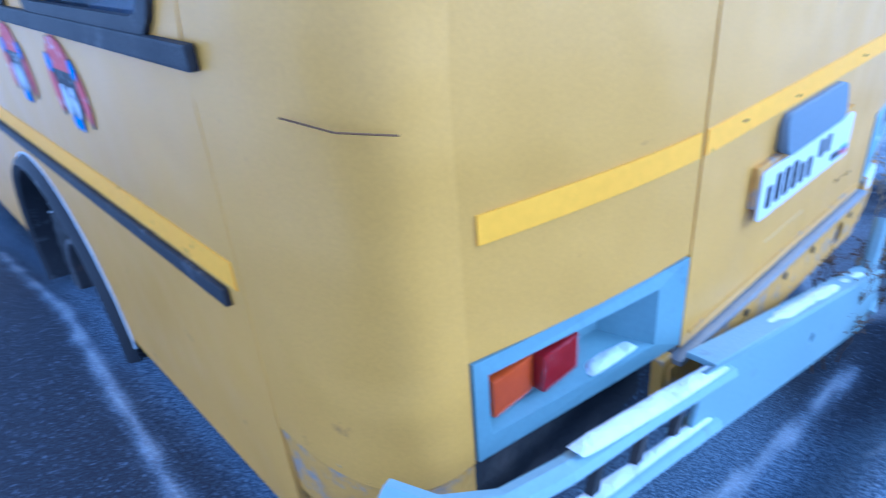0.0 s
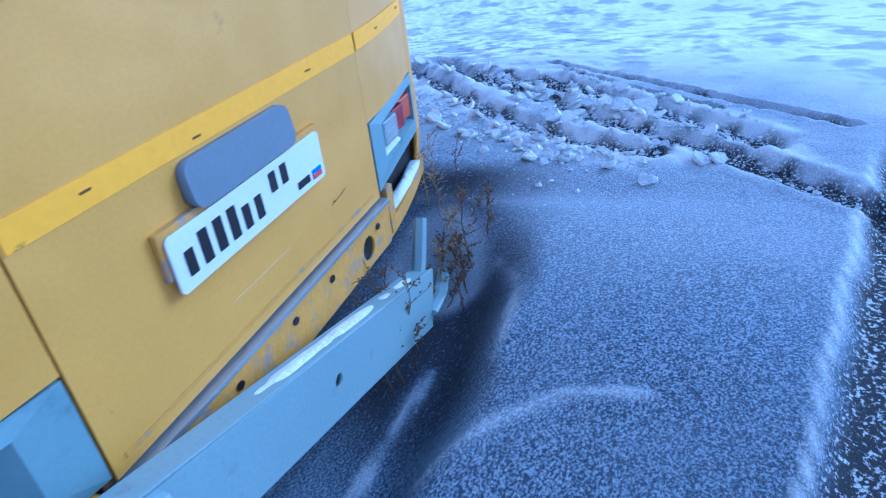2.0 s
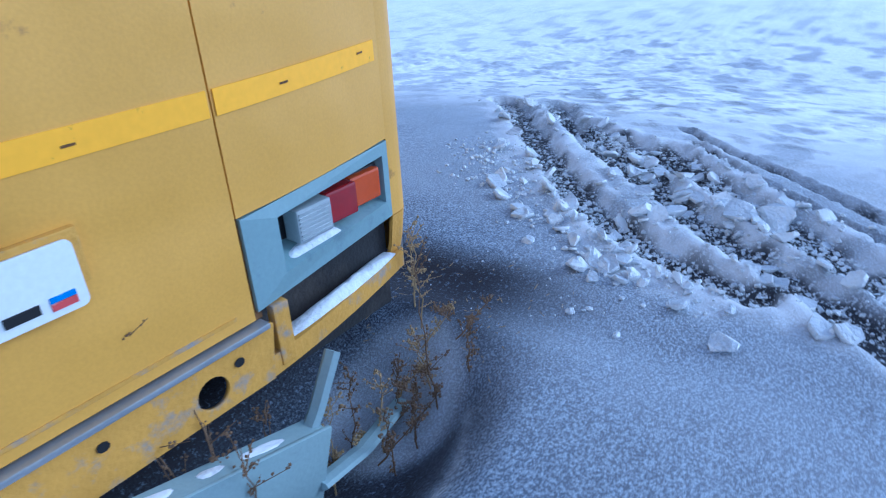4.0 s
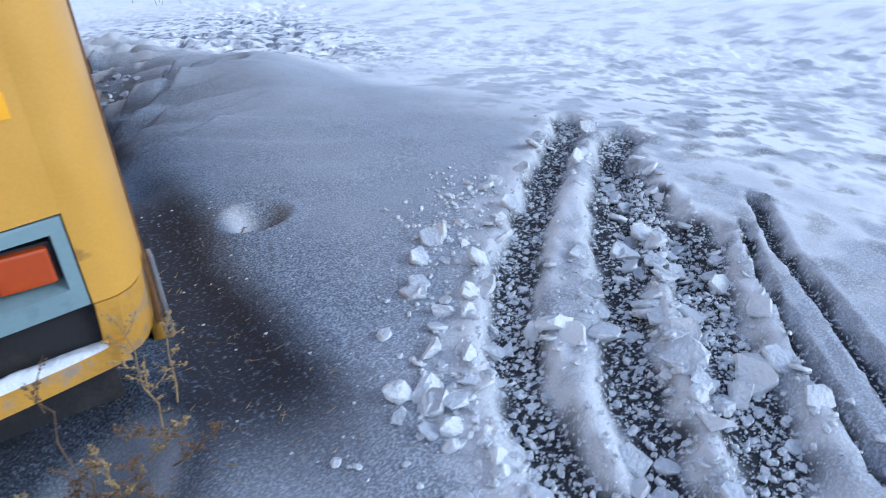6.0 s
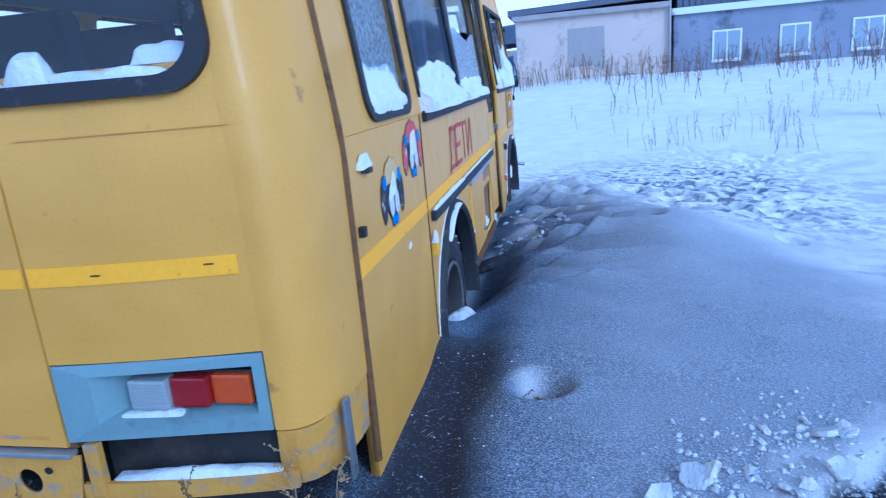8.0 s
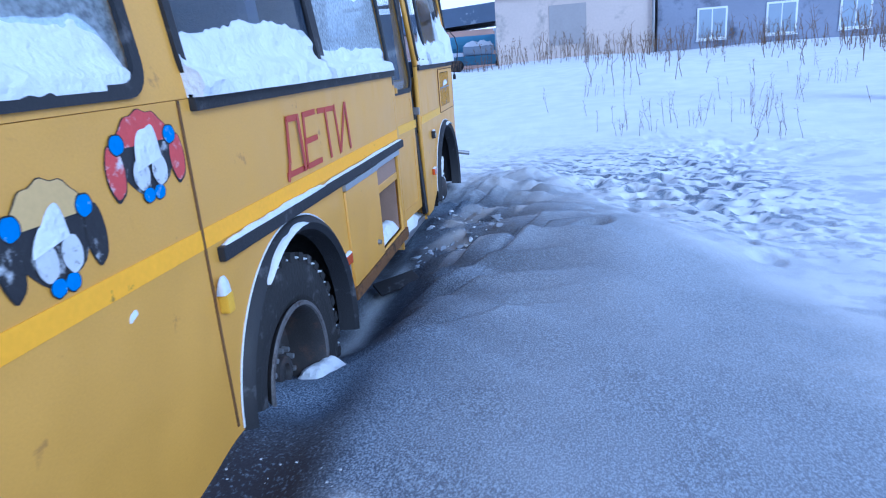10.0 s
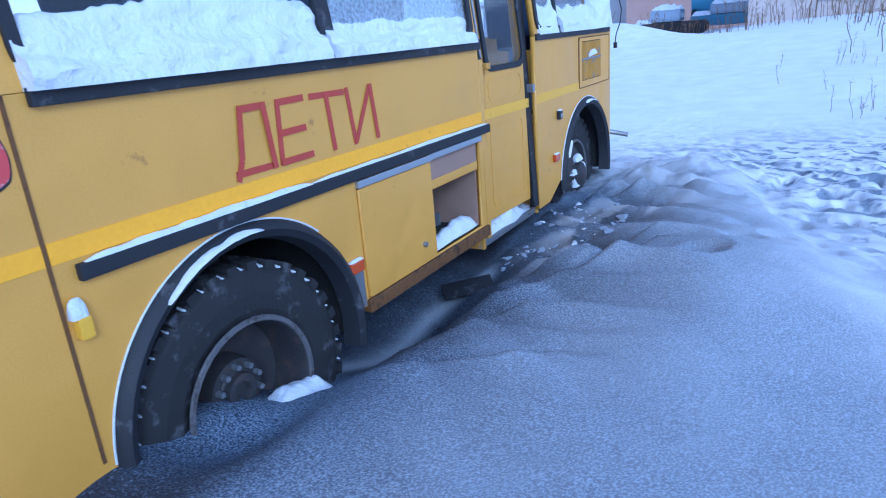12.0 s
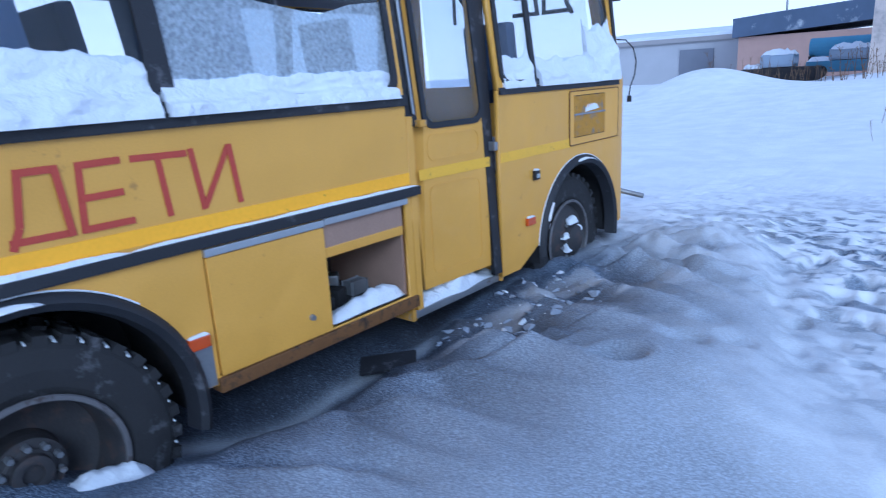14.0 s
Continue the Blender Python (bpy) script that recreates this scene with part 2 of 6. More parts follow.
def glass_material(name, tint, gloss, frost=0.0, less=0.22, more=0.15):
    m = bpy.data.materials.new(name)
    m.use_nodes = True
    nt = m.node_tree
    nt.nodes.clear()
    out = nt.nodes.new("ShaderNodeOutputMaterial")
    tr = nt.nodes.new("ShaderNodeBsdfTransparent")
    tr.inputs[0].default_value = (*tint, 1)
    gl = nt.nodes.new("ShaderNodeBsdfGlossy")
    gl.inputs["Roughness"].default_value = 0.06
    slant = nt.nodes.new("ShaderNodeLayerWeight")
    slant.inputs[0].default_value = 0.5
    steep = nt.nodes.new("ShaderNodeMath")
    steep.operation = "POWER"
    steep.inputs[1].default_value = 4.0
    nt.links.new(slant.outputs["Facing"], steep.inputs[0])
    mul = nt.nodes.new("ShaderNodeMath")
    mul.operation = "MULTIPLY_ADD"
    mul.inputs[1].default_value, mul.inputs[2].default_value = 0.6 * gloss, 0.03 * gloss
    nt.links.new(steep.outputs[0], mul.inputs[0])
    mix = nt.nodes.new("ShaderNodeMixShader")
    nt.links.new(mul.outputs[0], mix.inputs[0])
    nt.links.new(tr.outputs[0], mix.inputs[1])
    nt.links.new(gl.outputs[0], mix.inputs[2])
    last = mix.outputs[0]
    if frost:
        df = nt.nodes.new("ShaderNodeBsdfDiffuse")
        df.inputs[0].default_value = (0.80, 0.84, 0.88, 1)
        tl = nt.nodes.new("ShaderNodeBsdfTranslucent")
        tl.inputs[0].default_value = (0.72, 0.78, 0.84, 1)
        half = nt.nodes.new("ShaderNodeMixShader")
        half.inputs[0].default_value = 0.5
        nt.links.new(df.outputs[0], half.inputs[1])
        nt.links.new(tl.outputs[0], half.inputs[2])
        mx = nt.nodes.new("ShaderNodeMixShader")
        g = nt.nodes.new("ShaderNodeNewGeometry")
        n = nt.nodes.new("ShaderNodeTexNoise")
        n.inputs["Scale"].default_value, n.inputs["Detail"].default_value = 60, 5
        nt.links.new(g.outputs["Position"], n.inputs["Vector"])
        mr = nt.nodes.new("ShaderNodeMapRange")
        mr.inputs["From Min"].default_value, mr.inputs["From Max"].default_value = 0.35, 0.65
        mr.inputs["To Min"].default_value, mr.inputs["To Max"].default_value = frost - less, min(1, frost + more)
        nt.links.new(n.outputs["Fac"], mr.inputs["Value"])
        nt.links.new(mr.outputs[0], mx.inputs[0])
        nt.links.new(last, mx.inputs[1])
        nt.links.new(half.outputs[0], mx.inputs[2])
        last = mx.outputs[0]
    nt.links.new(last, out.inputs[0])
    return m


GLASS = glass_material("window_glass", (0.92, 0.94, 0.97), 1.0, frost=0.06, less=0.03, more=0.03)
FROSTED = glass_material("frosted_glass", (0.75, 0.82, 0.90), 0.5, frost=0.55)


# ---- mesh helpers ----
def link_mesh(name, bm, mat, parent=None, label="", smooth=False):
    me = bpy.data.meshes.new(name)
    bm.normal_update()
    bm.to_mesh(me)
    bm.free()
    if smooth:
        me.polygons.foreach_set("use_smooth", [True] * len(me.polygons))
        me.set_sharp_from_angle(angle=radians(40))
    me.materials.append(mat)
    ob = new(name, me)
    if parent:
        ob.parent = parent
    if label:
        ob["label"] = label
    return ob


def part(name, bm, mat, parent, label="", smooth=False):
    return link_mesh(name, bm, mat, parent, label, smooth)


def empty(name, place=(0, 0, 0), label="", category="", group="", kind=""):
    ob = new(name)
    ob.location = place
    return tagged(ob, label, category, group, kind)


def box(x0, x1, y0, y1, z0, z1, bevel=0.0, bm=None, m=None):
    own = bm or bmesh.new()
    r = bmesh.ops.create_cube(own, size=1.0)
    vs = r["verts"]
    for v in vs:
        v.co = Vector(((x0 + x1) / 2 + v.co.x * (x1 - x0), (y0 + y1) / 2 + v.co.y * (y1 - y0), (z0 + z1) / 2 + v.co.z * (z1 - z0)))
        if m is not None:
            v.co = m @ v.co
    if bevel:
        es = {e for v in vs for e in v.link_edges}
        bmesh.ops.bevel(own, geom=list(es), offset=bevel, segments=2, affect="EDGES", profile=0.7)
    return own


def tube(points, radius, bm=None, sides=8, flat=1.0, taper=None):
    """A rod along points; radius may shrink towards the tip."""
    own = bm or bmesh.new()
    rings = []
    pts = [Vector(p) for p in points]
    for i, p in enumerate(pts):
        d = (pts[min(i + 1, len(pts) - 1)] - pts[max(i - 1, 0)]).normalized()
        a = d.orthogonal().normalized() if abs(d.z) > 0.95 else d.cross(Vector((0, 0, 1))).normalized()
        b = a.cross(d)
        r = radius if taper is None else radius + (taper - radius) * i / max(1, len(pts) - 1)
        rings.append([own.verts.new(p + (a * math.cos(2 * math.pi * k / sides) + b * math.sin(2 * math.pi * k / sides) * flat) * r) for k in range(sides)])
    for r0, r1 in zip(rings, rings[1:]):
        for k in range(sides):
            own.faces.new((r0[k], r0[(k + 1) % sides], r1[(k + 1) % sides], r1[k]))
    own.faces.new(rings[0][::-1])
    own.faces.new(rings[-1])
    return own


def lathe(profile, sides=48, bm=None, m=None):
    """Turns (radius, x) pairs round the x axis."""
    own = bm or bmesh.new()
    rings = []
    for r, x in profile:
        ring = []
        for k in range(sides):
            a = 2 * math.pi * k / sides
            co = Vector((x, r * math.cos(a), r * math.sin(a)))
            ring.append(own.verts.new(m @ co if m is not None else co))
        rings.append(ring)
    for r0, r1 in zip(rings, rings[1:]):
        for k in range(sides):
            own.faces.new((r0[k], r0[(k + 1) % sides], r1[(k + 1) % sides], r1[k]))
    return own


def rounded(u0, u1, v0, v1, r, n=5):
    pts = []
    for cu, cv, a0 in ((u1 - r, v1 - r, 0), (u0 + r, v1 - r, 90), (u0 + r, v0 + r, 180), (u1 - r, v0 + r, 270)):
        for k in range(n + 1):
            a = radians(a0 + 90 * k / n)
            pts.append((cu + r * math.cos(a), cv + r * math.sin(a)))
    return pts


def sheet(outer, holes, thick, put):
    """A flat panel with holes, thick, its (u, v, w) carried to its place by put."""
    cu = bpy.data.curves.new("panel_outline", "CURVE")
    cu.dimensions, cu.fill_mode, cu.extrude = "2D", "BOTH", thick / 2
    for loop in (outer, *holes):
        sp = cu.splines.new("POLY")
        sp.points.add(len(loop) - 1)
        for p, (u, v) in zip(sp.points, loop):
            p.co = (u, v, 0, 1)
        sp.use_cyclic_u = True
    ob = bpy.data.objects.new("panel_outline", cu)
    scene.collection.objects.link(ob)
    dg = bpy.context.evaluated_depsgraph_get()
    me = bpy.data.meshes.new_from_object(ob.evaluated_get(dg))
    bpy.data.objects.remove(ob)
    bpy.data.curves.remove(cu)
    bm = bmesh.new()
    bm.from_mesh(me)
    bpy.data.meshes.remove(me)
    for v in bm.verts:
        v.co = Vector(put(*v.co))
    bmesh.ops.remove_doubles(bm, verts=bm.verts, dist=1e-5)
    bmesh.ops.recalc_face_normals(bm, faces=bm.faces)
    return bm


def ring(outer, inner, depth, put, rnd=0.0):
    """A frame between two loops of the same number of points, depth deep."""
    bm = bmesh.new()
    n = len(outer)
    rows = []
    for loop, w in ((outer, 0), (outer, depth), (inner, depth), (inner, 0)):
        rows.append([bm.verts.new(Vector(put(u, v, w))) for u, v in loop])
    for a, b in zip(rows, rows[1:] + rows[:1]):
        for k in range(n):
            bm.faces.new((a[k], a[(k + 1) % n], b[(k + 1) % n], b[k]))
    bmesh.ops.recalc_face_normals(bm, faces=bm.faces)
    return bm


def snow_heap(points, width, height, seed=0, steps=14, lumpy=0.35, across=7, rough=1.0):
    """A lumpy strip of snow lying along points, its foot at the points' height."""
    rng = random.Random(seed)
    pts = [Vector(p) for p in points]
    lens = [0.0]
    for a, b in zip(pts, pts[1:]):
        lens.append(lens[-1] + (b - a).length)
    bm = bmesh.new()
    rows = []
    off = Vector((rng.uniform(0, 50), rng.uniform(0, 50), 0))
    for i in range(steps + 1):
        s = lens[-1] * i / steps
        k = max(j for j in range(len(pts) - 1) if lens[j] <= s + 1e-9)
        f = (s - lens[k]) / max(1e-6, lens[k + 1] - lens[k])
        p = pts[k].lerp(pts[k + 1], f)
        d = (pts[k + 1] - pts[k]).normalized()
        a = Vector((d.y, -d.x, 0)).normalized()
        ends = max(0.0, 1 - abs(2 * i / steps - 1) ** 5) ** 0.6 * 0.95 + 0.05
        nz = 1 + lumpy * 1.6 * noise.noise(off + p * 4) + lumpy * 0.5 * noise.noise(off + p * 15) + lumpy * 0.12 * noise.noise(off + p * 40)
        row = []
        for c in range(across):
            q = 2 * c / (across - 1) - 1
            h = height * ends * max(0.15, nz) * max(0, 1 - abs(q) ** 2.6) ** 0.8
            co = p + a * q * width / 2 * (0.8 + 0.2 * ends) * (1 + lumpy * 0.3 * noise.noise(off + p * 5)) + Vector((0, 0, h))
            if 0 < c < across - 1:
                co += noise.noise_vector(co * 13 + off) * min(height, width) * 0.22 * rough + noise.noise_vector(co * 38 + off) * min(height, width) * 0.09 * rough
            row.append(bm.verts.new(co))
        rows.append(row)
    for r0, r1 in zip(rows, rows[1:]):
        for c in range(across - 1):
            bm.faces.new((r0[c], r0[c + 1], r1[c + 1], r1[c]))
    for r in (rows[0], rows[-1]):
        if len(r) > 2:
            bm.faces.new(r)
    # closed underneath
    for r0, r1 in zip(rows, rows[1:]):
        bm.faces.new((r0[0], r1[0], r1[-1], r0[-1]))
    bmesh.ops.recalc_face_normals(bm, faces=bm.faces)
    return bm


# ---- the ground: one sheet of drifted snow out to the horizon ----
def bump2(x, y, cx, cy, sx, sy):
    return np.exp(-((x - cx) / sx) ** 2 - ((y - cy) / sy) ** 2)


def smooth(a, b, v):
    t = np.clip((v - a) / (b - a), 0, 1)
    return t * t * (3 - 2 * t)


def waves(x, y, seed, scale, octaves=4):
    """Cheap smooth noise from sums of turned sines, -1 to 1."""
    rng = np.random.RandomState(seed)
    total, amp, norm = np.zeros_like(x), 1.0, 0.0
    for o in range(octaves):
        for _ in range(4):
            a, p, f = rng.uniform(0, 6.283), rng.uniform(0, 6.283), scale * (2 ** o) * rng.uniform(0.7, 1.4)
            total += amp * np.sin(f * (x * math.cos(a) + y * math.sin(a)) + p + 1.3 * np.sin(f * 0.6 * (y * math.cos(a) - x * math.sin(a)) + p * 2)) / 4
        norm += amp * 0.5
        amp *= 0.55
    return total / norm


# wheel ruts pressed into the crust, each a line of places and a half width
RUTS = [
    ([(3.54, 1.31), (3.39, 1.13), (2.89, 0.71), (2.52, 0.39), (2.17, 0.06), (1.97, -0.2), (1.84, -0.45), (1.76, -0.7)], 0.08),
    ([(3.58, 0.91), (3.37, 0.77), (2.83, 0.30), (2.49, -0.09), (2.24, -0.36), (2.05, -0.58), (1.92, -0.78), (1.7, -1.05), (1.3, -1.5), (0.8, -2.2), (0.3, -3.2)], 0.085),
    ([(3.2, 0.62), (2.95, 0.2), (2.65, -0.17)], 0.12),
    ([(2.95, -0.02), (2.62, -0.3), (2.45, -0.5), (2.27, -0.72), (1.9, -1.15)], 0.10),
    ([(3.4, 0.05), (3.05, -0.28), (2.8, -0.6), (2.5, -0.95), (2.1, -1.5)], 0.035),
    ([(3.1, -0.1), (2.8, -0.38), (2.5, -0.72), (2.3, -0.98)], 0.02),
]


# thin blown rims of snow behind the bus
ARCS = [[(0.42, -0.14), (0.1, -0.11), (-0.1, -0.10), (-0.42, -0.06)], [(-0.1, -0.32), (0.08, -0.46), (0.2, -0.6), (0.24, -0.78)], [(0.95, -0.22), (0.74, -0.34), (0.5, -0.38), (0.3, -0.38)], [(-1.3, 3.2), (-1.27, 2.0), (-1.31, 1.3), (-1.34, 0.8), (-1.36, 0.2)]]


# the drift's crest along the side of the bus
CREST = [(2.5, 2.9), (2.4, 3.6), (2.25, 4.5), (2.05, 5.4), (1.75, 6.2)]


# wind-cut crests beside the bus, each a line of places and a height
CRESTS = [
    ([(1.16, 2.1), (1.27, 2.13), (1.58, 2.22), (1.85, 2.37), (2.0, 2.54)], 0.035),
    ([(1.3, 2.58), (1.38, 2.62), (1.55, 2.78), (1.74, 2.92)], 0.03),
    ([(1.25, 2.95), (1.44, 3.06), (1.69, 3.18), (1.98, 3.5), (2.1, 3.7)], 0.05),
    ([(1.5, 3.42), (1.61, 3.52), (1.85, 3.65), (2.04, 3.97)], 0.035),
    ([(1.3, 5.0), (1.42, 5.16), (1.72, 5.42), (2.05, 5.4)], 0.07),
    ([(1.35, 5.7), (1.7, 5.95), (2.1, 6.05)], 0.06),
]


def line_distance(x, y, pts):
    best = np.full_like(x, 9.0)
    for (ax, ay), (bx, by) in zip(pts, pts[1:]):
        dx, dy = bx - ax, by - ay
        t = np.clip(((x - ax) * dx + (y - ay) * dy) / (dx * dx + dy * dy), 0, 1)
        best = np.minimum(best, np.hypot(x - ax - t * dx, y - ay - t * dy))
    return best


def ground_height(x, y):
    z = np.full_like(x, -0.30)
    z += 0.30 * smooth(4.8, 1.2, y) * smooth(5.5, 1.5, np.abs(x - 0.9)) * smooth(-7, -3, y)
    z += 0.13 * bump2(x, y, 2.45, 3.5, 0.75, 1.2)
    z += 0.02 * bump2(x, y, 1.9, 2.2, 0.8, 0.9)
    z -= 0.10 * bump2(x, y, 1.28, 1.75, 0.16, 0.5)
    # hollow beside and under the bus
    under = smooth(1.45, 0.95, np.abs(x)) * smooth(1.9, 2.9, y) * smooth(7.2, 6.0, y)
    z -= 0.14 * under * smooth(4.9, 3.9, y)
    z -= 0.10 * smooth(1.1, 0.8, np.abs(x)) * smooth(0.25, 0.6, y) * smooth(2.9, 1.9, y)
    z -= 0.14 * bump2(x, y, 1.2, 3.6, 0.4, 0.8)
    z -= 0.12 * bump2(x, y, 1.15, 2.7, 0.3, 0.55)
    # hollow scoured round the loose bumper
    z -= 0.21 * smooth(-0.42, -0.14, y + 0.04 * waves(x, y, 6, 5, 2)) * smooth(0.45, 0.1, y) * smooth(1.2, 0.85, x) * smooth(-1.35, -0.9, x)
    # the drift stands higher beside the entrance and the front wheel, and banks up behind the rear wheel
    z += 0.135 * smooth(2.75, 3.6, y) * smooth(8.5, 6.2, y) * smooth(4.6, 2.9, x) * smooth(0.1, 0.9, x)
    z += 0.09 * bump2(x, y, 1.1, 4.2, 0.3, 0.5) + 0.07 * bump2(x, y, 1.85, 4.45, 0.35, 0.5)
    z += 0.085 * bump2(x, y, 1.27, 1.42, 0.22, 0.22) - 0.08 * bump2(x, y, 1.08, 2.13, 0.16, 0.2)
    for arc in ARCS:
        z += 0.008 * np.exp(-(line_distance(x, y, arc) / 0.016) ** 2)
    z -= 0.05 * bump2(x, y, 1.35, 0.5, 0.13, 1.2)
    # wind ridges off the side of the bus
    lee = bump2(x, y, 1.75, 4.4, 0.62, 1.6)
    for pace, lean, tall, seed in ((1.9, 0.75, 0.13, 3), (3.7, 0.3, 0.05, 4)):
        saw = (pace * (y + lean * (x - 1.2)) + 0.45 * waves(x, y, seed, 1.7, 2)) % 1.0
        crest = np.where(saw < 0.78, saw / 0.78, (1 - saw) / 0.22) ** 1.6
        z += tall * (crest - 0.4) * lee * (0.75 + 0.5 * waves(x, y, seed + 50, 2.0, 2))
    z += 0.0375 - 0.06 * lee
    z += 0.06 * np.exp(-(line_distance(x, y, CREST) / 0.34) ** 2)
    z -= 0.05 * smooth(0.0, 0.28, x - np.interp(y, [2.5, 3.6, 4.6, 5.6, 6.6], [3.1, 2.75, 2.5, 2.25, 1.9])) * smooth(1.2, 0.5, np.abs(x - 2.9)) * smooth(2.6, 3.6, y) * smooth(8.5, 7.0, y)
    z += 0.035 * np.abs(waves(x, y, 5, 8, 3)) * bump2(x, y, 1.35, 4.2, 0.45, 1.0)
    z += 0.03 * np.abs(waves(x, y, 55, 10, 3)) * bump2(x, y, 1.7, 6.4, 0.9, 1.0)
    z += 0.025 * waves(x, y, 8, 14, 3) * bump2(x, y, 1.9, 6.5, 1.2, 1.5)
    # sharp wind-cut crests: a ramp on the open side, a drop towards the bus
    for line, tall in CRESTS:
        run = np.array(line)
        cx, cy = run[:, 0], run[:, 1]
        off = y - np.interp(x, cx, cy) + 0.03 * waves(x, y, 61, 6, 2)
        span = smooth(cx[0] - 0.12, cx[0] + 0.15, x) * smooth(cx[-1] + 0.25, cx[-1] - 0.05, x)
        z += tall * span * np.where(off < 0, np.exp(off / 0.22), 1.0 - 1.75 * smooth(0.0, 0.07, off) * np.exp(-np.maximum(off - 0.07, 0) / 0.16)) * np.exp(-(np.maximum(off, 0) / 0.5) ** 2)
    # pits
    for px, py, r, d in ((1.66, 1.0, 0.11, 0.075), (2.34, 3.5, 0.10, 0.07), (2.49, 5.3, 0.12, 0.08), (2.9, 5.8, 0.12, 0.06), (3.15, 6.4, 0.14, 0.06)):
        d2 = ((x - px) / r) ** 2 + ((y - py) / (r * 0.9)) ** 2
        z += -d * np.exp(-d2 ** 2) + 0.012 * np.exp(-((np.sqrt(d2) - 1.3) / 0.35) ** 2)
    prng = np.random.RandomState(7)
    for k in range(230):
        f = prng.uniform(0, 1)
        px, py = 2.85 + 1.6 * f + prng.normal(0, 0.42), 4.5 + 5.0 * f + prng.normal(0, 0.6)
        r, d = prng.uniform(0.035, 0.085), prng.uniform(0.025, 0.06)
        z -= d * np.exp(-(((x - px) / r) ** 2 + ((y - py) / (r * 1.3)) ** 2) ** 2)
    # ruts with rough shoulders
    for pts, w in RUTS:
        dist = line_distance(x, y, pts)
        z += -0.048 * np.exp(-((dist + 0.006 * waves(x, y, 12, 38, 2)) / w) ** 10) + 0.009 * np.exp(-((dist - 1.5 * w) / (0.4 * w)) ** 2) * (1 + 0.7 * waves(x, y, 11, 55, 3)) + 0.006 * np.abs(waves(x, y, 13, 55, 3)) * np.exp(-(dist / (3.0 * w)) ** 2)
    # trodden, lumpy snow away from the bus
    far = smooth(2.2, 4.2, np.hypot(x - 0.6, (y - 1.0) * 0.8)) * smooth(11, 6.5, np.hypot(x - 2, y - 2))
    z += far * ((0.020 * np.abs(waves(x, y, 21, 11, 3)) - 0.010 + 0.009 * waves(x, y, 24, 26, 2)) * smooth(-0.15, 0.9, waves(x, y, 25, 1.4, 2) + 0.3) + 0.012 * waves(x, y, 22, 1.3, 2))
    z += smooth(5.0, 9.0, np.hypot(x - 0.6, y - 1.0)) * smooth(60, 14, np.hypot(x, y)) * 0.018 * waves(x, y, 23, 2.2, 3)
    # the land climbs a little towards the buildings
    z += 0.75 * smooth(9, 26, y) * smooth(-9, 3, x)
    z += 0.10 * smooth(5, 12, x)
    z += 0.95 * bump2(x, y, -4.7, 26, 2.4, 3.0)
    z += 0.15 * waves(x, y, 31, 0.35, 3) * smooth(8, 20, np.hypot(x, y)) * smooth(150, 40, np.hypot(x, y))
    # cleared edge of the road behind the bus
    z -= 0.06 * smooth(-1.26, -1.34, y + 0.25 * (x - 0.75)) * smooth(2.0, 1.4, x)
    return z


def spacing(a, b, fine, lo, hi):
    """Places from lo to hi: fine between a and b, wider and wider outside."""
    mid = list(np.arange(a, b + 1e-6, fine))
    step, out = fine, []
    while (out[-1] if out else mid[-1]) < hi:
        step *= 1.11
        out.append((out[-1] if out else mid[-1]) + step)
    step, before = fine, []
    while (before[-1] if before else mid[0]) > lo:
        step *= 1.11
        before.append((before[-1] if before else mid[0]) - step)
    return np.array(before[::-1] + mid + out)


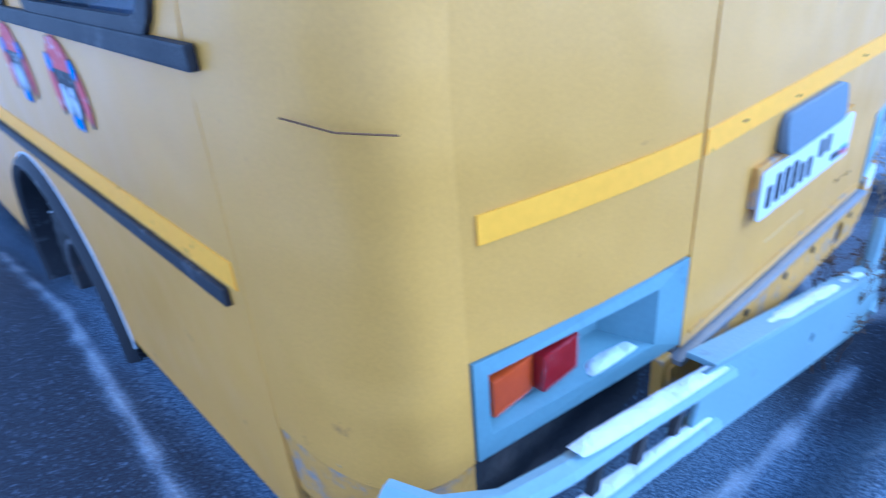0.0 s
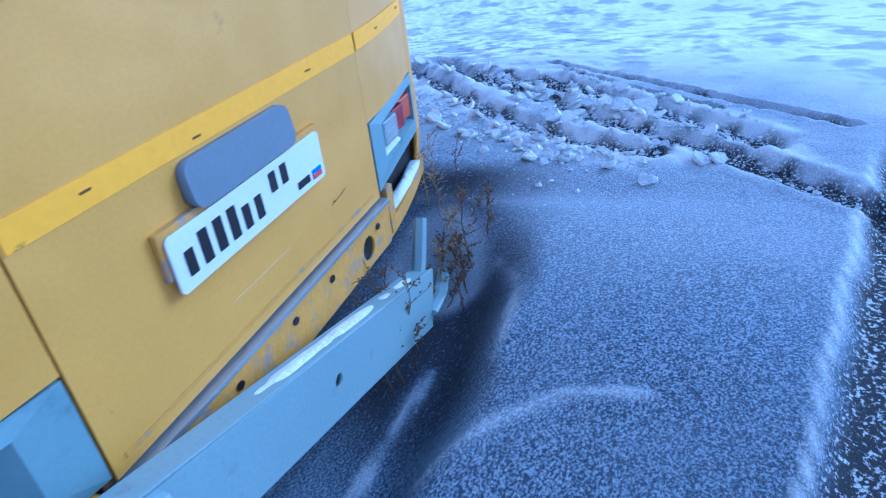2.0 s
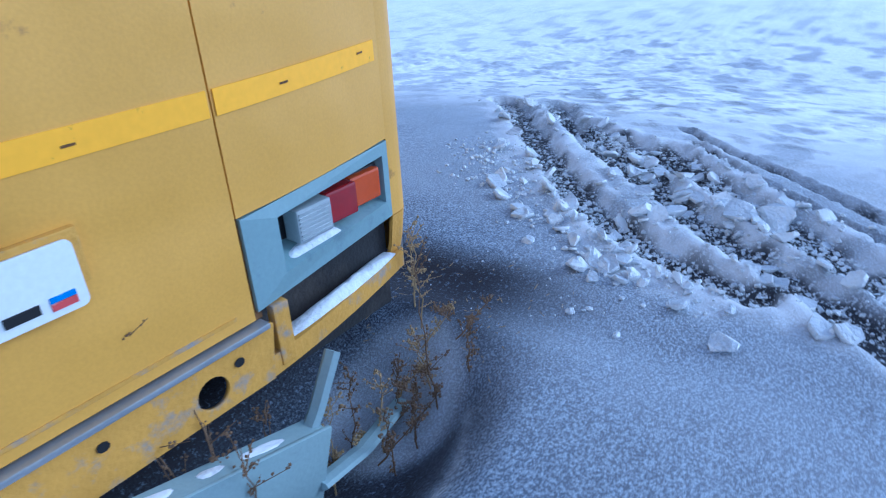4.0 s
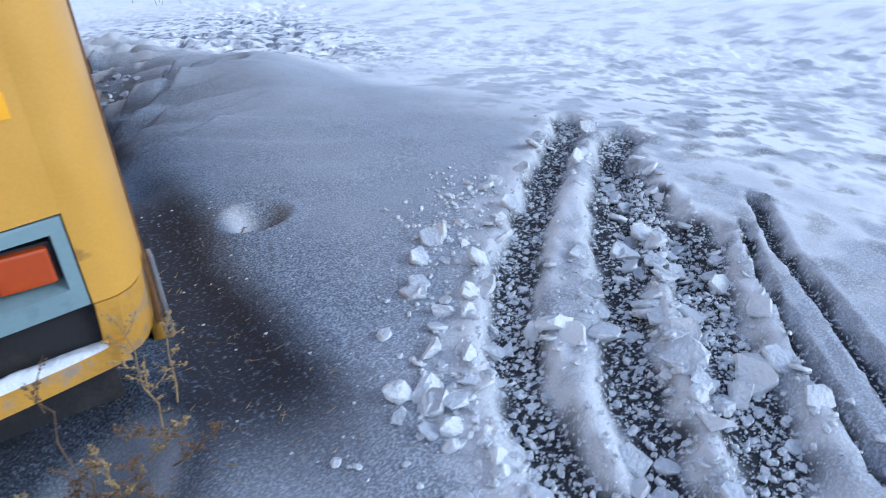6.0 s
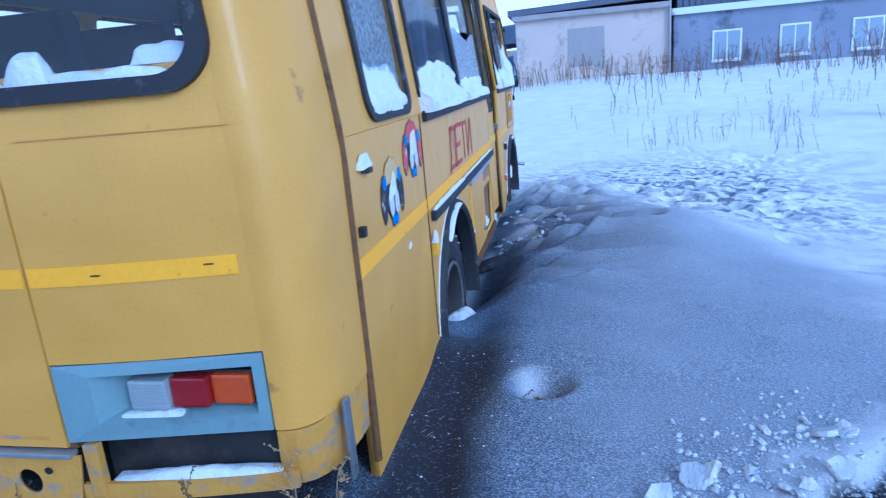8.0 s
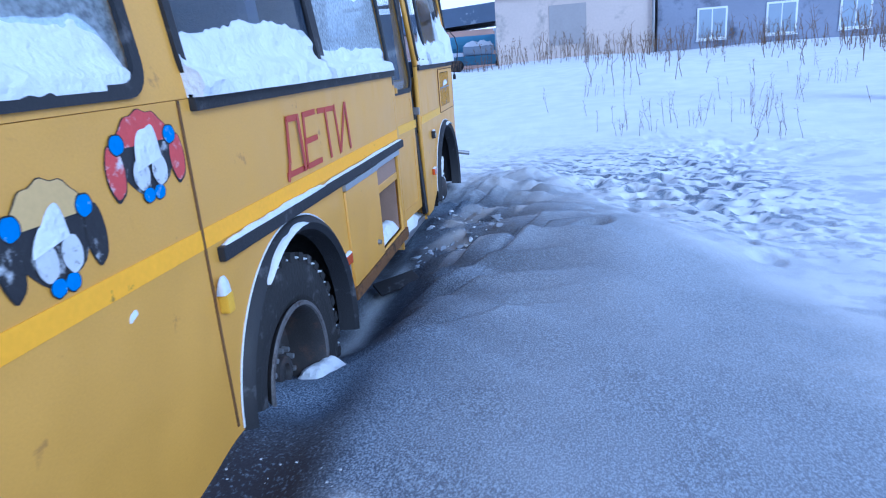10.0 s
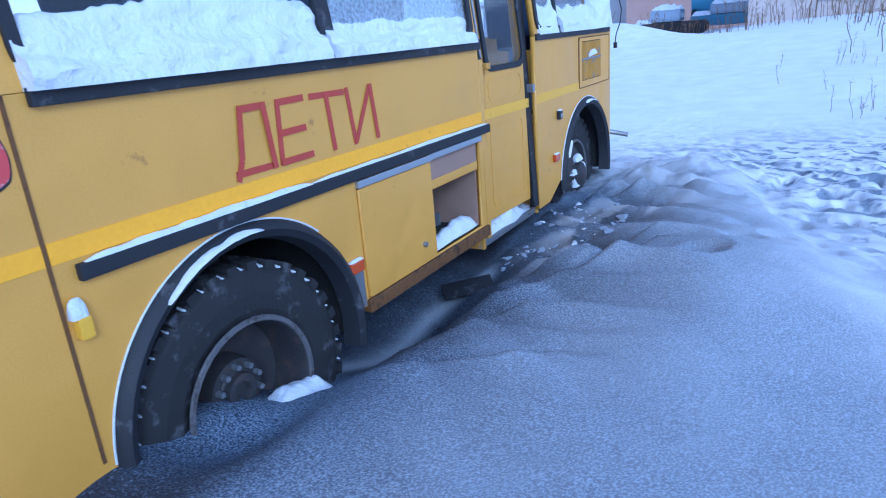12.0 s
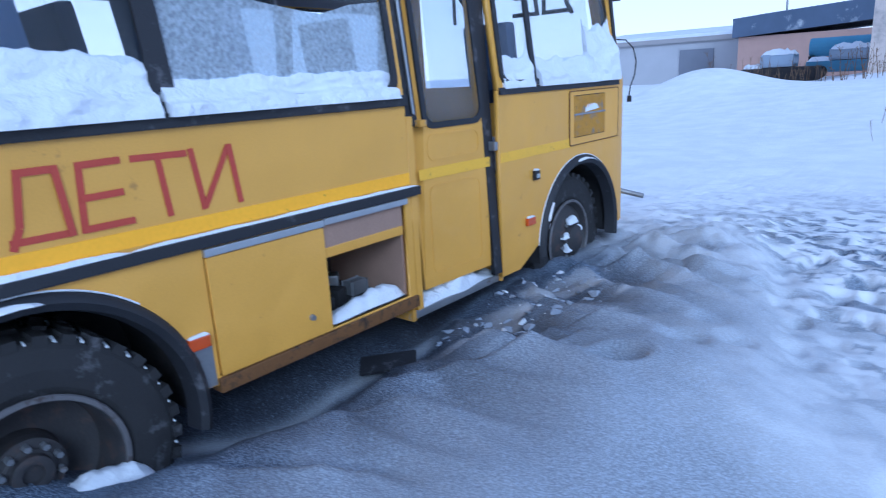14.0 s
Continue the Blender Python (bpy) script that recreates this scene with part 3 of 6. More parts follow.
def make_ground():
    xs, ys = spacing(-2.0, 6.6, 0.020, -900, 900), spacing(-2.4, 8.6, 0.024, -600, 1200)
    X, Y = np.meshgrid(xs, ys)
    Z = ground_height(X, Y)
    w, h = len(xs), len(ys)
    verts = np.stack([X.ravel(), Y.ravel(), Z.ravel()], 1)
    idx = np.arange(w * h).reshape(h, w)
    faces = np.stack([idx[:-1, :-1].ravel(), idx[:-1, 1:].ravel(), idx[1:, 1:].ravel(), idx[1:, :-1].ravel()], 1)
    me = bpy.data.meshes.new("ground")
    me.from_pydata(verts.tolist(), [], faces.tolist())
    me.polygons.foreach_set("use_smooth", [True] * len(me.polygons))
    x, y = verts[:, 0], verts[:, 1]
    n1, n2 = waves(x, y, 41, 3.0, 4), waves(x, y, 42, 18.0, 3)
    # three masks: grey crust round the bus; brown grit and painted shade in its lee; bare road showing through
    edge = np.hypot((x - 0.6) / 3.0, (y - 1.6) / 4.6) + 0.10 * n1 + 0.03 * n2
    greyed = smooth(1.25, 0.72, edge)
    # crushed snow lies whiter along the ruts
    crushed = np.full_like(x, 9.0)
    for pts, hw in RUTS[:4]:
        crushed = np.minimum(crushed, line_distance(x, y, pts))
    greyed *= 1 - 0.62 * smooth(0.24, 0.10, crushed + 0.06 * n2 + 0.04 * n1) * smooth(1.35, 1.7, x)
    greyed *= 1 - 0.2 * smooth(0.45, 1.2, x + 0.1 * n1) * smooth(0.3, -0.3, y)
    greyed *= 1 - 0.22 * smooth(1.4, 2.1, x) * smooth(-0.9, 0.4, y)
    for arc in ARCS:
        greyed *= 1 - 0.5 * np.exp(-((line_distance(x, y, arc) + 0.01 * n2) / 0.015) ** 2) * (0.75 + 0.4 * n1)
    # dark grit beside the rear corner and behind the bus
    dirt_shade = smooth(0.30, 0.10, np.abs(x - 1.33) + 0.05 * n1) * smooth(-0.5, 0.1, y) * smooth(1.9, 1.2, y)
    dirt_shade = np.maximum(dirt_shade, 0.9 * smooth(0.45, 0.15, np.hypot((x - 0.42) / 1.55, (y + 0.10) / 0.75) + 0.08 * n1))
    # along the sill and underneath: the bus's shade painted in with the grit
    dirt_shade = np.maximum(dirt_shade, 0.9 * smooth(1.62, 1.15, x) * smooth(1.0, 1.2, x) * smooth(2.0, 2.8, y) * smooth(5.6, 4.4, y) * (0.85 + 0.2 * n1))
    dirt_shade = np.maximum(dirt_shade, 0.95 * smooth(1.22, 1.0, np.abs(x)) * smooth(0.0, 0.3, y) * smooth(6.3, 6.0, y) * (0.8 + 0.3 * n1))
    # darker band along the left side, fainter one behind
    dirt_shade = np.maximum(dirt_shade, 0.9 * smooth(-1.16, -1.3, x + 0.04 * n1) * smooth(-3.2, -2.4, x) * smooth(4.0, 2.5, y) * smooth(-0.8, -0.2, y))
    dirt_shade = np.maximum(dirt_shade, 0.3 * smooth(0.65, 0.05, x + 0.12 * n1) * smooth(-0.3, -0.45, y) * smooth(-1.3, -1.1, y + 0.25 * x) * smooth(-1.4, -1.0, x) * (0.85 + 0.3 * n1))
    # furrows between the wind ridges: lee shade painted in together with blown grit
    saw = (1.9 * (y + 0.75 * (x - 1.2)) + 0.45 * waves(x, y, 3, 1.7, 2)) % 1.0
    furrow = smooth(0.62, 0.2, np.abs(saw - 0.05)) * bump2(x, y, 1.65, 4.3, 0.55, 1.5)
    for arc in ARCS:
        dirt_shade = dirt_shade * (1 - 0.8 * np.exp(-((line_distance(x, y, arc) + 0.012 * n2) / 0.025) ** 2))
    # pale blown snow: a streak along the sill, and a patch below the rear beam
    sill = [(1.02, 2.35), (1.04, 2.7), (1.05, 3.3), (1.12, 3.75)]
    dirt_shade = np.maximum(dirt_shade, 0.85 * smooth(0.34, 0.16, np.abs(x - 1.24) + 0.06 * n1) * smooth(2.15, 2.5, y) * smooth(3.7, 3.3, y) * (0.85 + 0.25 * n1))
    pale = np.exp(-((line_distance(x, y, sill) + 0.02 * n1) / 0.075) ** 2)
    pale = np.maximum(pale, 0.9 * smooth(1.0, 0.6, np.hypot((x - 0.92) / 0.26, (y - 0.03) / 0.22) + 0.12 * n1))
    dirt_shade *= 1 - 0.85 * pale
    greyed *= 1 - 0.45 * pale
    # the furrows' painted shade and grit join the dark mask
    dirt_shade = np.maximum(dirt_shade, 0.95 * furrow * (0.8 + 0.3 * n1))
    blot = smooth(-0.1, 0.7, waves(x, y, 44, 9, 3) + 0.4 * n1) * smooth(9, 4, np.hypot(x - 3, y - 1.5)) * 0.6
    greyed = np.maximum(greyed, blot)
    # pit: paler on the far left, darker on the near right
    greyed *= 1 - 0.6 * bump2(x, y, 1.61, 1.06, 0.06, 0.07)
    dirt_shade = np.maximum(dirt_shade, 0.8 * bump2(x, y, 1.70, 0.96, 0.05, 0.05))
    greyed *= 1 - 0.75 * smooth(0.15, 0.5, waves(x, y, 46, 7, 3)) * bump2(x, y, 1.6, 4.3, 0.5, 0.7)
    greyed *= 1 - 0.35 * smooth(2.45, 3.3, x + 0.08 * n1) * smooth(2.2, 4.0, y)
    greyed *= 1 - 0.08 * smooth(1.5, 2.6, x) * smooth(0.8, 2.5, y)
    # trodden field: footprint shadows painted as grey speckles
    print_shade = smooth(0.05, 0.4, waves(x, y, 47, 21, 3) + 0.3 * n1) * np.clip(1.2 * bump2(x, y, 3.5, 5.9, 1.0, 2.3) + bump2(x, y, 2.7, 7.2, 1.0, 1.2) + 0.8 * bump2(x, y, 4.4, 1.2, 1.3, 1.6), 0, 1)
    greyed = np.maximum(greyed, 0.9 * print_shade)
    greyed *= 1 - 0.85 * np.exp(-((y + 0.25 * (x - 0.75) + 1.265 + 0.012 * n2) / 0.013) ** 2) * smooth(1.9, 1.5, x) * (0.6 + 0.5 * n1)
    bare = np.zeros_like(x)
    for pts, hw in RUTS:
        bare = np.maximum(bare, smooth(hw * 1.15, hw * 0.6, line_distance(x, y, pts) + hw * 0.35 * n2))
    bare = np.maximum(bare, smooth(-1.28, -1.33, y + 0.25 * (x - 0.75) + 0.02 * n2) * smooth(2.3, 1.5, x) * smooth(-7, -4, y))
    tramp = smooth(0.25, 0.75, n2 + 0.5 * n1) * bump2(x, y, 4.2, 0.3, 1.6, 1.7) * 0.55
    tramp = np.maximum(tramp, smooth(0.2, 0.8, n2 + 0.3 * n1) * bump2(x, y, 2.2, 7.0, 1.6, 1.9) * 0.5)
    bare = np.maximum(bare, tramp)
    for name, values in (("greyed", greyed), ("dirt_shade", dirt_shade), ("bare", bare)):
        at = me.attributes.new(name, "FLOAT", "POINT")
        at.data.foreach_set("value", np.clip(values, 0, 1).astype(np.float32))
    m = bpy.data.materials.new("drifted_snow_ground")
    m.use_nodes = True
    nt = m.node_tree
    b = nt.nodes["Principled BSDF"]
    g = nt.nodes.new("ShaderNodeNewGeometry")

    def noise_node(scale, detail, rough=0.5):
        n = nt.nodes.new("ShaderNodeTexNoise")
        n.inputs["Scale"].default_value, n.inputs["Detail"].default_value, n.inputs["Roughness"].default_value = scale, detail, rough
        nt.links.new(g.outputs["Position"], n.inputs["Vector"])
        return n

    def ranged(src, a, bb, lo=0.0, hi=1.0):
        r = nt.nodes.new("ShaderNodeMapRange")
        for k, v in (("From Min", a), ("From Max", bb), ("To Min", lo), ("To Max", hi)):
            r.inputs[k].default_value = v
        nt.links.new(src, r.inputs["Value"])
        return r.outputs[0]

    def blend(fac, a, bb):
        mx = nt.nodes.new("ShaderNodeMix")
        mx.data_type = "RGBA"
        nt.links.new(fac, mx.inputs["Factor"])
        for slot, v in (("A", a), ("B", bb)):
            if isinstance(v, tuple):
                mx.inputs[slot].default_value = (*v, 1)
            else:
                nt.links.new(v, mx.inputs[slot])
        return mx.outputs["Result"]

    def attr(name):
        a = nt.nodes.new("ShaderNodeAttribute")
        a.attribute_name = name
        return a.outputs["Fac"]

    def times(a, bb):
        mt = nt.nodes.new("ShaderNodeMath")
        mt.operation = "MULTIPLY"
        nt.links.new(a, mt.inputs[0])
        nt.links.new(bb, mt.inputs[1])
        return mt.outputs[0]

    grain, mid, coarse, speck = noise_node(150, 3, 0.7), noise_node(24, 5, 0.6), noise_node(2.2, 5), noise_node(75, 4, 0.65)
    white = blend(ranged(coarse.outputs["Fac"], 0.35, 0.65), (0.80, 0.82, 0.85), (0.90, 0.91, 0.93))
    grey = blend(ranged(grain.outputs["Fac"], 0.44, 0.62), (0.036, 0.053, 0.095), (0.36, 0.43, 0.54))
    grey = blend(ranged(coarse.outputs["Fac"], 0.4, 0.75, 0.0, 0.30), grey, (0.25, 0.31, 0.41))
    col = blend(attr("greyed"), white, grey)
    # colour of the grit, also used for the painted shade under the bus
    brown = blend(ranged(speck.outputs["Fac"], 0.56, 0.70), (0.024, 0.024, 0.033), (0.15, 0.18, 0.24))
    col = blend(attr("dirt_shade"), col, brown)
    road = blend(ranged(speck.outputs["Fac"], 0.53, 0.62), (0.024, 0.026, 0.034), (0.55, 0.58, 0.62))
    col = blend(attr("bare"), col, road)
    nt.links.new(col, b.inputs["Base Color"])
    b.inputs["Roughness"].default_value = 0.8
    b.inputs["Specular IOR Level"].default_value = 0.3
    add = nt.nodes.new("ShaderNodeMath")
    nt.links.new(ranged(grain.outputs["Fac"], 0, 1, 0, 0.5), add.inputs[0])
    nt.links.new(ranged(mid.outputs["Fac"], 0, 1, 0, 0.45), add.inputs[1])
    bn = nt.nodes.new("ShaderNodeBump")
    bn.inputs["Strength"].default_value, bn.inputs["Distance"].default_value = 0.6, 0.012
    nt.links.new(add.outputs[0], bn.inputs["Height"])
    lumps = noise_node(9, 4, 0.55)
    big = nt.nodes.new("ShaderNodeBump")
    big.inputs["Distance"].default_value = 0.05
    inv = nt.nodes.new("ShaderNodeMath")
    inv.operation = "SUBTRACT"
    inv.inputs[0].default_value = 0.42
    nt.links.new(attr("greyed"), inv.inputs[1])
    inv.use_clamp = True
    nt.links.new(inv.outputs[0], big.inputs["Strength"])
    nt.links.new(lumps.outputs["Fac"], big.inputs["Height"])
    nt.links.new(bn.outputs[0], big.inputs["Normal"])
    nt.links.new(big.outputs[0], b.inputs["Normal"])
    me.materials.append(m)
    return tagged(new("ground", me), "wind-drifted snow, blue-grey round the bus, rutted by wheels", "snow ground", kind="structure")


ground = make_ground()


def ground_at(x, y):
    return float(ground_height(np.array([float(x)]), np.array([float(y)]))[0])


# ---- the bus: rear face near y = 0, front towards +y, right side at x = 1.2 ----
bus = empty("school_bus", (0, 2.9, -0.3), "abandoned yellow school bus, dented and rusting, sunk in drifted snow", "bus")
BELT = 1.045
HALF = 1.2


def tumble(z):
    """How far the walls lean in above the belt."""
    return 0.0 if z < BELT else 0.12 * (z - BELT) + 0.25 * max(0, z - 1.75) ** 2


def rear_y(x, z=0.5):
    a = abs(x - 0.02)
    y = 0.0 if a < 0.5 else 0.085 * ((a - 0.5) / 0.54) ** 1.5
    return y + 0.10 * max(0.0, z - 1.15)


def busp(name, bm, mat, label="", smooth=False, parent=None):
    bm.transform(Matrix.Translation((0, -2.9, 0.3)))
    ob = part(name, bm, mat, parent or bus, label, smooth)
    return ob


def rear_shell():
    """The rear wall with its rounded corners, open for the door, lamp niches and window."""
    cols = []
    for k in range(13):
        a = radians(90 * k / 12)
        cols.append(("c", -1, a))
    xs = [-1.016, -0.9, -0.75, -0.62, -0.503, -0.25, 0.02, 0.3, 0.548, 0.66, 0.8, 0.95, 1.064]
    cols += [("x", x, 0) for x in xs]
    for k in range(12, -1, -1):
        cols.append(("c", 1, radians(90 * k / 12)))
    zs = [0.378, 0.589, 0.75, 0.9, 1.02, 1.14, 1.21, 1.45, 1.70, 1.84, 1.95]

    def place(c, z, inset=0.0):
        kind, v, a = c
        if kind == "x":
            co = Vector((v, rear_y(v, z) + inset, z))
        else:
            ex = 1.064 if v > 0 else -1.016
            y0 = rear_y(ex, z)
            rx, ry = HALF - abs(ex), 0.42 - y0 + 0.10 * max(0.0, z - 1.15)
            co = Vector((ex + v * (rx - inset) * math.cos(a) ** 0.72, y0 + ry * (1 - math.sin(a) ** 0.72) + inset * math.sin(a), z))
        co.x -= math.copysign(tumble(z), co.x) * min(1, abs(co.x) / 1.05)
        return co

    bm = bmesh.new()
    grid = [[bm.verts.new(place(c, z)) for c in cols] for z in zs]
    n = len(cols)
    for r in range(len(zs) - 1):
        for c in range(n - 1):
            za, zb = zs[r], zs[r + 1]
            a, b = cols[c], cols[c + 1]
            if a[0] == "x" and b[0] == "x":
                mid = (a[1] + b[1]) / 2
                if zb <= 0.6 and (mid < -0.503 or mid > 0.548):
                    continue
                if -0.503 < mid < 0.548 and zb <= 1.141:
                    continue
                if 1.20 < za and zb <= 1.71:
                    continue
            bm.faces.new((grid[r][c], grid[r][c + 1], grid[r + 1][c + 1], grid[r + 1][c]))
    bmesh.ops.recalc_face_normals(bm, faces=bm.faces)
    bmesh.ops.solidify(bm, geom=bm.faces[:], thickness=0.012)
    ob = busp("rear_body", bm, PAINT, smooth=True)
    return ob


rear_shell()


def rear_put(off):
    return lambda u, v, w: (u, rear_y(u, v) - off - w, v)


def curved_sheet(x0, x1, z0, z1, thick, off, n=10):
    """A panel that follows the bowed rear wall."""
    bm = bmesh.new()
    rows = []
    for i in range(n + 1):
        x = x0 + (x1 - x0) * i / n
        y = rear_y(x, z1)
        rows.append([bm.verts.new((x, y - off - a, z)) for z, a in ((z0, 0), (z0, thick), (z1, thick), (z1, 0))])
    for a, b in zip(rows, rows[1:]):
        for k in range(4):
            bm.faces.new((a[k], a[(k + 1) % 4], b[(k + 1) % 4], b[k]))
    bm.faces.new(rows[0][::-1])
    bm.faces.new(rows[-1])
    bmesh.ops.recalc_face_normals(bm, faces=bm.faces)
    return bm


# rear emergency door in its gap, with its strip of tape, hinges and step crease
busp("door_gap_backing", box(-0.52, 0.565, 0.008, 0.03, 0.36, 1.16), BROWN)
door = busp("rear_door", curved_sheet(-0.4985, 0.5425, 0.366, 1.136, 0.02, -0.018), PAINT, "yellow rear emergency door")
busp("door_crease", box(-0.47, 0.5, -0.004, 0.004, 0.388, 0.397), RUSTY)
busp("tape_strip", curved_sheet(-0.494, 0.538, 0.785, 0.832, 0.002, 0.002), TAPE, "bright yellow tape strip")
busp("tape_strip", curved_sheet(0.553, 1.042, 0.785, 0.832, 0.002, 0.001), TAPE, "bright yellow tape strip")
busp("tape_strip", curved_sheet(-0.990, -0.512, 0.785, 0.832, 0.002, 0.001), TAPE, "bright yellow tape strip")
for hx in (-0.36, 0.38):
    hb = box(hx - 0.022, hx + 0.022, -0.022, 0.0, 1.085, 1.145, 0.004)
    box(hx - 0.05, hx + 0.05, -0.014, 0.0, 1.125, 1.15, 0.004, hb)
    busp("door_hinge", hb, RUSTY, "rusty door hinge")
for s0, s1 in ((0.60, 1.10), (-1.06, -0.56)):
    busp("pressed_crease", curved_sheet(s0, s1, 1.120, 1.124, 0.003, 0.0, 20), PAINT)
# dent and scratch on the corner
busp("paint_scratch", tube([(-1.188, 0.20, 1.0), (-1.165, 0.12, 0.99), (-1.10, 0.085, 0.975)], 0.0014), BROWN)
busp("paint_scratch", curved_sheet(-0.14, 0.08, 0.464, 0.467, 0.001, 0.002), PALE)
for tx, tz in ((0.72, 0.808), (0.98, 0.815), (-0.1, 0.80), (-0.35, 0.812), (0.3, 0.806)):
    busp("tape_mark", curved_sheet(tx - 0.011, tx + 0.011, tz - 0.003, tz + 0.001, 0.001, 0.0045), BROWN)


def lamp_niche(x0, x1, flip):
    """A pale blue pressed niche with the tail lamp in it."""
    z0, z1 = 0.378, 0.589
    inner_x0, inner_x1 = (x0 + 0.095, x1 - 0.03) if not flip else (x0 + 0.03, x1 - 0.095)
    outer = [(x0 + 0.004, z0 + 0.003), (x1 - 0.004, z0 + 0.003), (x1 - 0.004, z1 - 0.004), (x0 + 0.004, z1 - 0.004)]
    inner = [(inner_x0, z0 + 0.05), (inner_x1, z0 + 0.05), (inner_x1, z1 - 0.035), (inner_x0, z1 - 0.035)]
    deep = 0.085
    bm = bmesh.new()
    slope = 0.06

    def at(u, v, d):
        return (u, rear_y(u, v) - 0.004 + d, v)
    if not flip:
        floor = [(inner_x0 + slope, z0 + 0.075), (inner_x1 - 0.01, z0 + 0.075), (inner_x1 - 0.01, z1 - 0.05), (inner_x0 + slope, z1 - 0.05)]
    else:
        floor = [(inner_x0 + 0.01, z0 + 0.075), (inner_x1 - slope, z0 + 0.075), (inner_x1 - slope, z1 - 0.05), (inner_x0 + 0.01, z1 - 0.05)]
    o = [bm.verts.new(at(*p, 0.0)) for p in outer]
    ob = [bm.verts.new(at(*p, 0.02)) for p in outer]
    i = [bm.verts.new(at(*p, 0.0)) for p in inner]
    f = [bm.verts.new(at(*p, deep)) for p in floor]
    for k in range(4):
        j = (k + 1) % 4
        bm.faces.new((o[k], o[j], i[j], i[k]))
        bm.faces.new((o[k], o[j], ob[j], ob[k]))
        bm.faces.new((i[k], i[j], f[j], f[k]))
    bm.faces.new(f)
    bmesh.ops.recalc_face_normals(bm, faces=bm.faces)
    niche = busp("lamp_niche", bm, BLUE, "pale blue tail lamp housing")
    lx = (0.715, 0.818, 0.918, 1.022) if not flip else (-0.975, -0.872, -0.772, -0.67)
    mats = (("reversing_lens", CLEARLENS), ("brake_lens", REDLENS), ("indicator_lens", AMBER))
    if flip:
        mats = (("indicator_lens", AMBER), ("brake_lens", REDLENS))
    busp("lamp_base", box(min(lx) - 0.006, (max(lx) if not flip else lx[2]) + 0.006, rear_y(0.9) + 0.045, rear_y(0.9) + 0.08, 0.447, 0.535, 0.004), BLACK)
    for k, (nm, mt) in enumerate(mats):
        a, b = lx[k], lx[k + 1]
        yy = rear_y((a + b) / 2) + 0.012
        lb = box(a + 0.001, b - 0.001, yy, yy + 0.05, 0.452, 0.53, 0.007)
        if nm == "reversing_lens":
            for r in range(7):
                busp("lens_rib", box(a + 0.006, b - 0.006, yy - 0.003, yy + 0.002, 0.459 + r * 0.0098, 0.463 + r * 0.0098), CLEARLENS)
        busp(nm, lb, mt, smooth=False)
    if flip:
        sb = snow_heap([(inner_x1 - 0.16, rear_y(0.7) + 0.036, z0 + 0.055), (inner_x1 - 0.03, rear_y(0.6) + 0.036, z0 + 0.055)], 0.045, 0.014, 3, 30, 0.7)
    else:
        sb = snow_heap([(inner_x0 + 0.03, rear_y(0.7) + 0.036, z0 + 0.055), (inner_x0 + 0.20, rear_y(0.8) + 0.036, z0 + 0.055)], 0.045, 0.012, 4, 30, 0.7)
    s = link_mesh("snow_patch", sb, SNOW, None, smooth=True)
    tagged(s, "small heap of snow lying in the tail lamp housing", "snow")


lamp_niche(0.548, 1.064, False)
lamp_niche(-1.016, -0.503, True)
for side in (1, -1):
    a, b = (0.548, 1.064) if side > 0 else (-1.016, -0.503)
    busp("niche_backing", box(a, b, 0.12, 0.14, 0.1, 0.59), DARK)

# number plate with plain bars, and the plate lamp cover above it
plate = busp("number_plate", sheet(rounded(-0.265, 0.255, 0.568, 0.68, 0.012), [], 0.006, lambda u, v, w: (u, -0.020 - w, v)), WHITE, "white number plate with black bars")
for k in range(8):
    bx = -0.235 + k * 0.043 + (0.018 if k > 5 else 0)
    w, z0, z1 = (0.024, 0.592, 0.656) if k in (1, 2, 3) else (0.022, 0.592, 0.640)
    if k > 5:
        z0, z1 = 0.622, 0.664
    busp("plate_bar", box(bx, bx + w, -0.0255, -0.0225, z0, z1), INK, parent=bus)
busp("plate_bar", box(0.135, 0.185, -0.0255, -0.0225, 0.584, 0.6), INK)
busp("plate_flag", box(0.2, 0.238, -0.0255, -0.0225, 0.580, 0.592), STK_RED)
busp("plate_flag", box(0.2, 0.238, -0.0255, -0.0225, 0.593, 0.602), STK_BLUE)
busp("plate_bracket", box(-0.275, 0.27, -0.016, 0.0, 0.60, 0.692, 0.004), RUSTY)
cover = sheet(rounded(-0.175, 0.165, 0.688, 0.776, 0.025), [], 0.03, lambda u, v, w: (u, -0.016 - w + (v - 0.688) * 0.12, v))
busp("plate_lamp_cover", cover, GREYPLASTIC, "grey plastic plate lamp cover")

# lower rear beam with its drain holes
beam_holes = [[(cx + 0.036 * math.cos(2 * math.pi * k / 20), 0.270 + 0.036 * math.sin(2 * math.pi * k / 20)) for k in range(20)] for cx in (-0.372, 0.414)]
busp("rear_beam", sheet([(-0.53, 0.215), (0.555, 0.215), (0.575, 0.345), (-0.55, 0.345)], beam_holes, 0.012, lambda u, v, w: (u, -0.004 - w, v)), RUSTY, "rusty yellow rear beam with round holes")
busp("rear_beam_lip", box(-0.53, 0.56, -0.022, 0.01, 0.345, 0.358, 0.003), ALU)
for bx in (-0.2, 0.02, 0.2, 0.48):
    busp("beam_bolt_hole", sheet([(bx + 0.012 * math.cos(k * 0.7), 0.305 + 0.010 * math.sin(k * 0.7)) for k in range(9)], [], 0.002, lambda u, v, w: (u, -0.0125 - w, v)), INK)
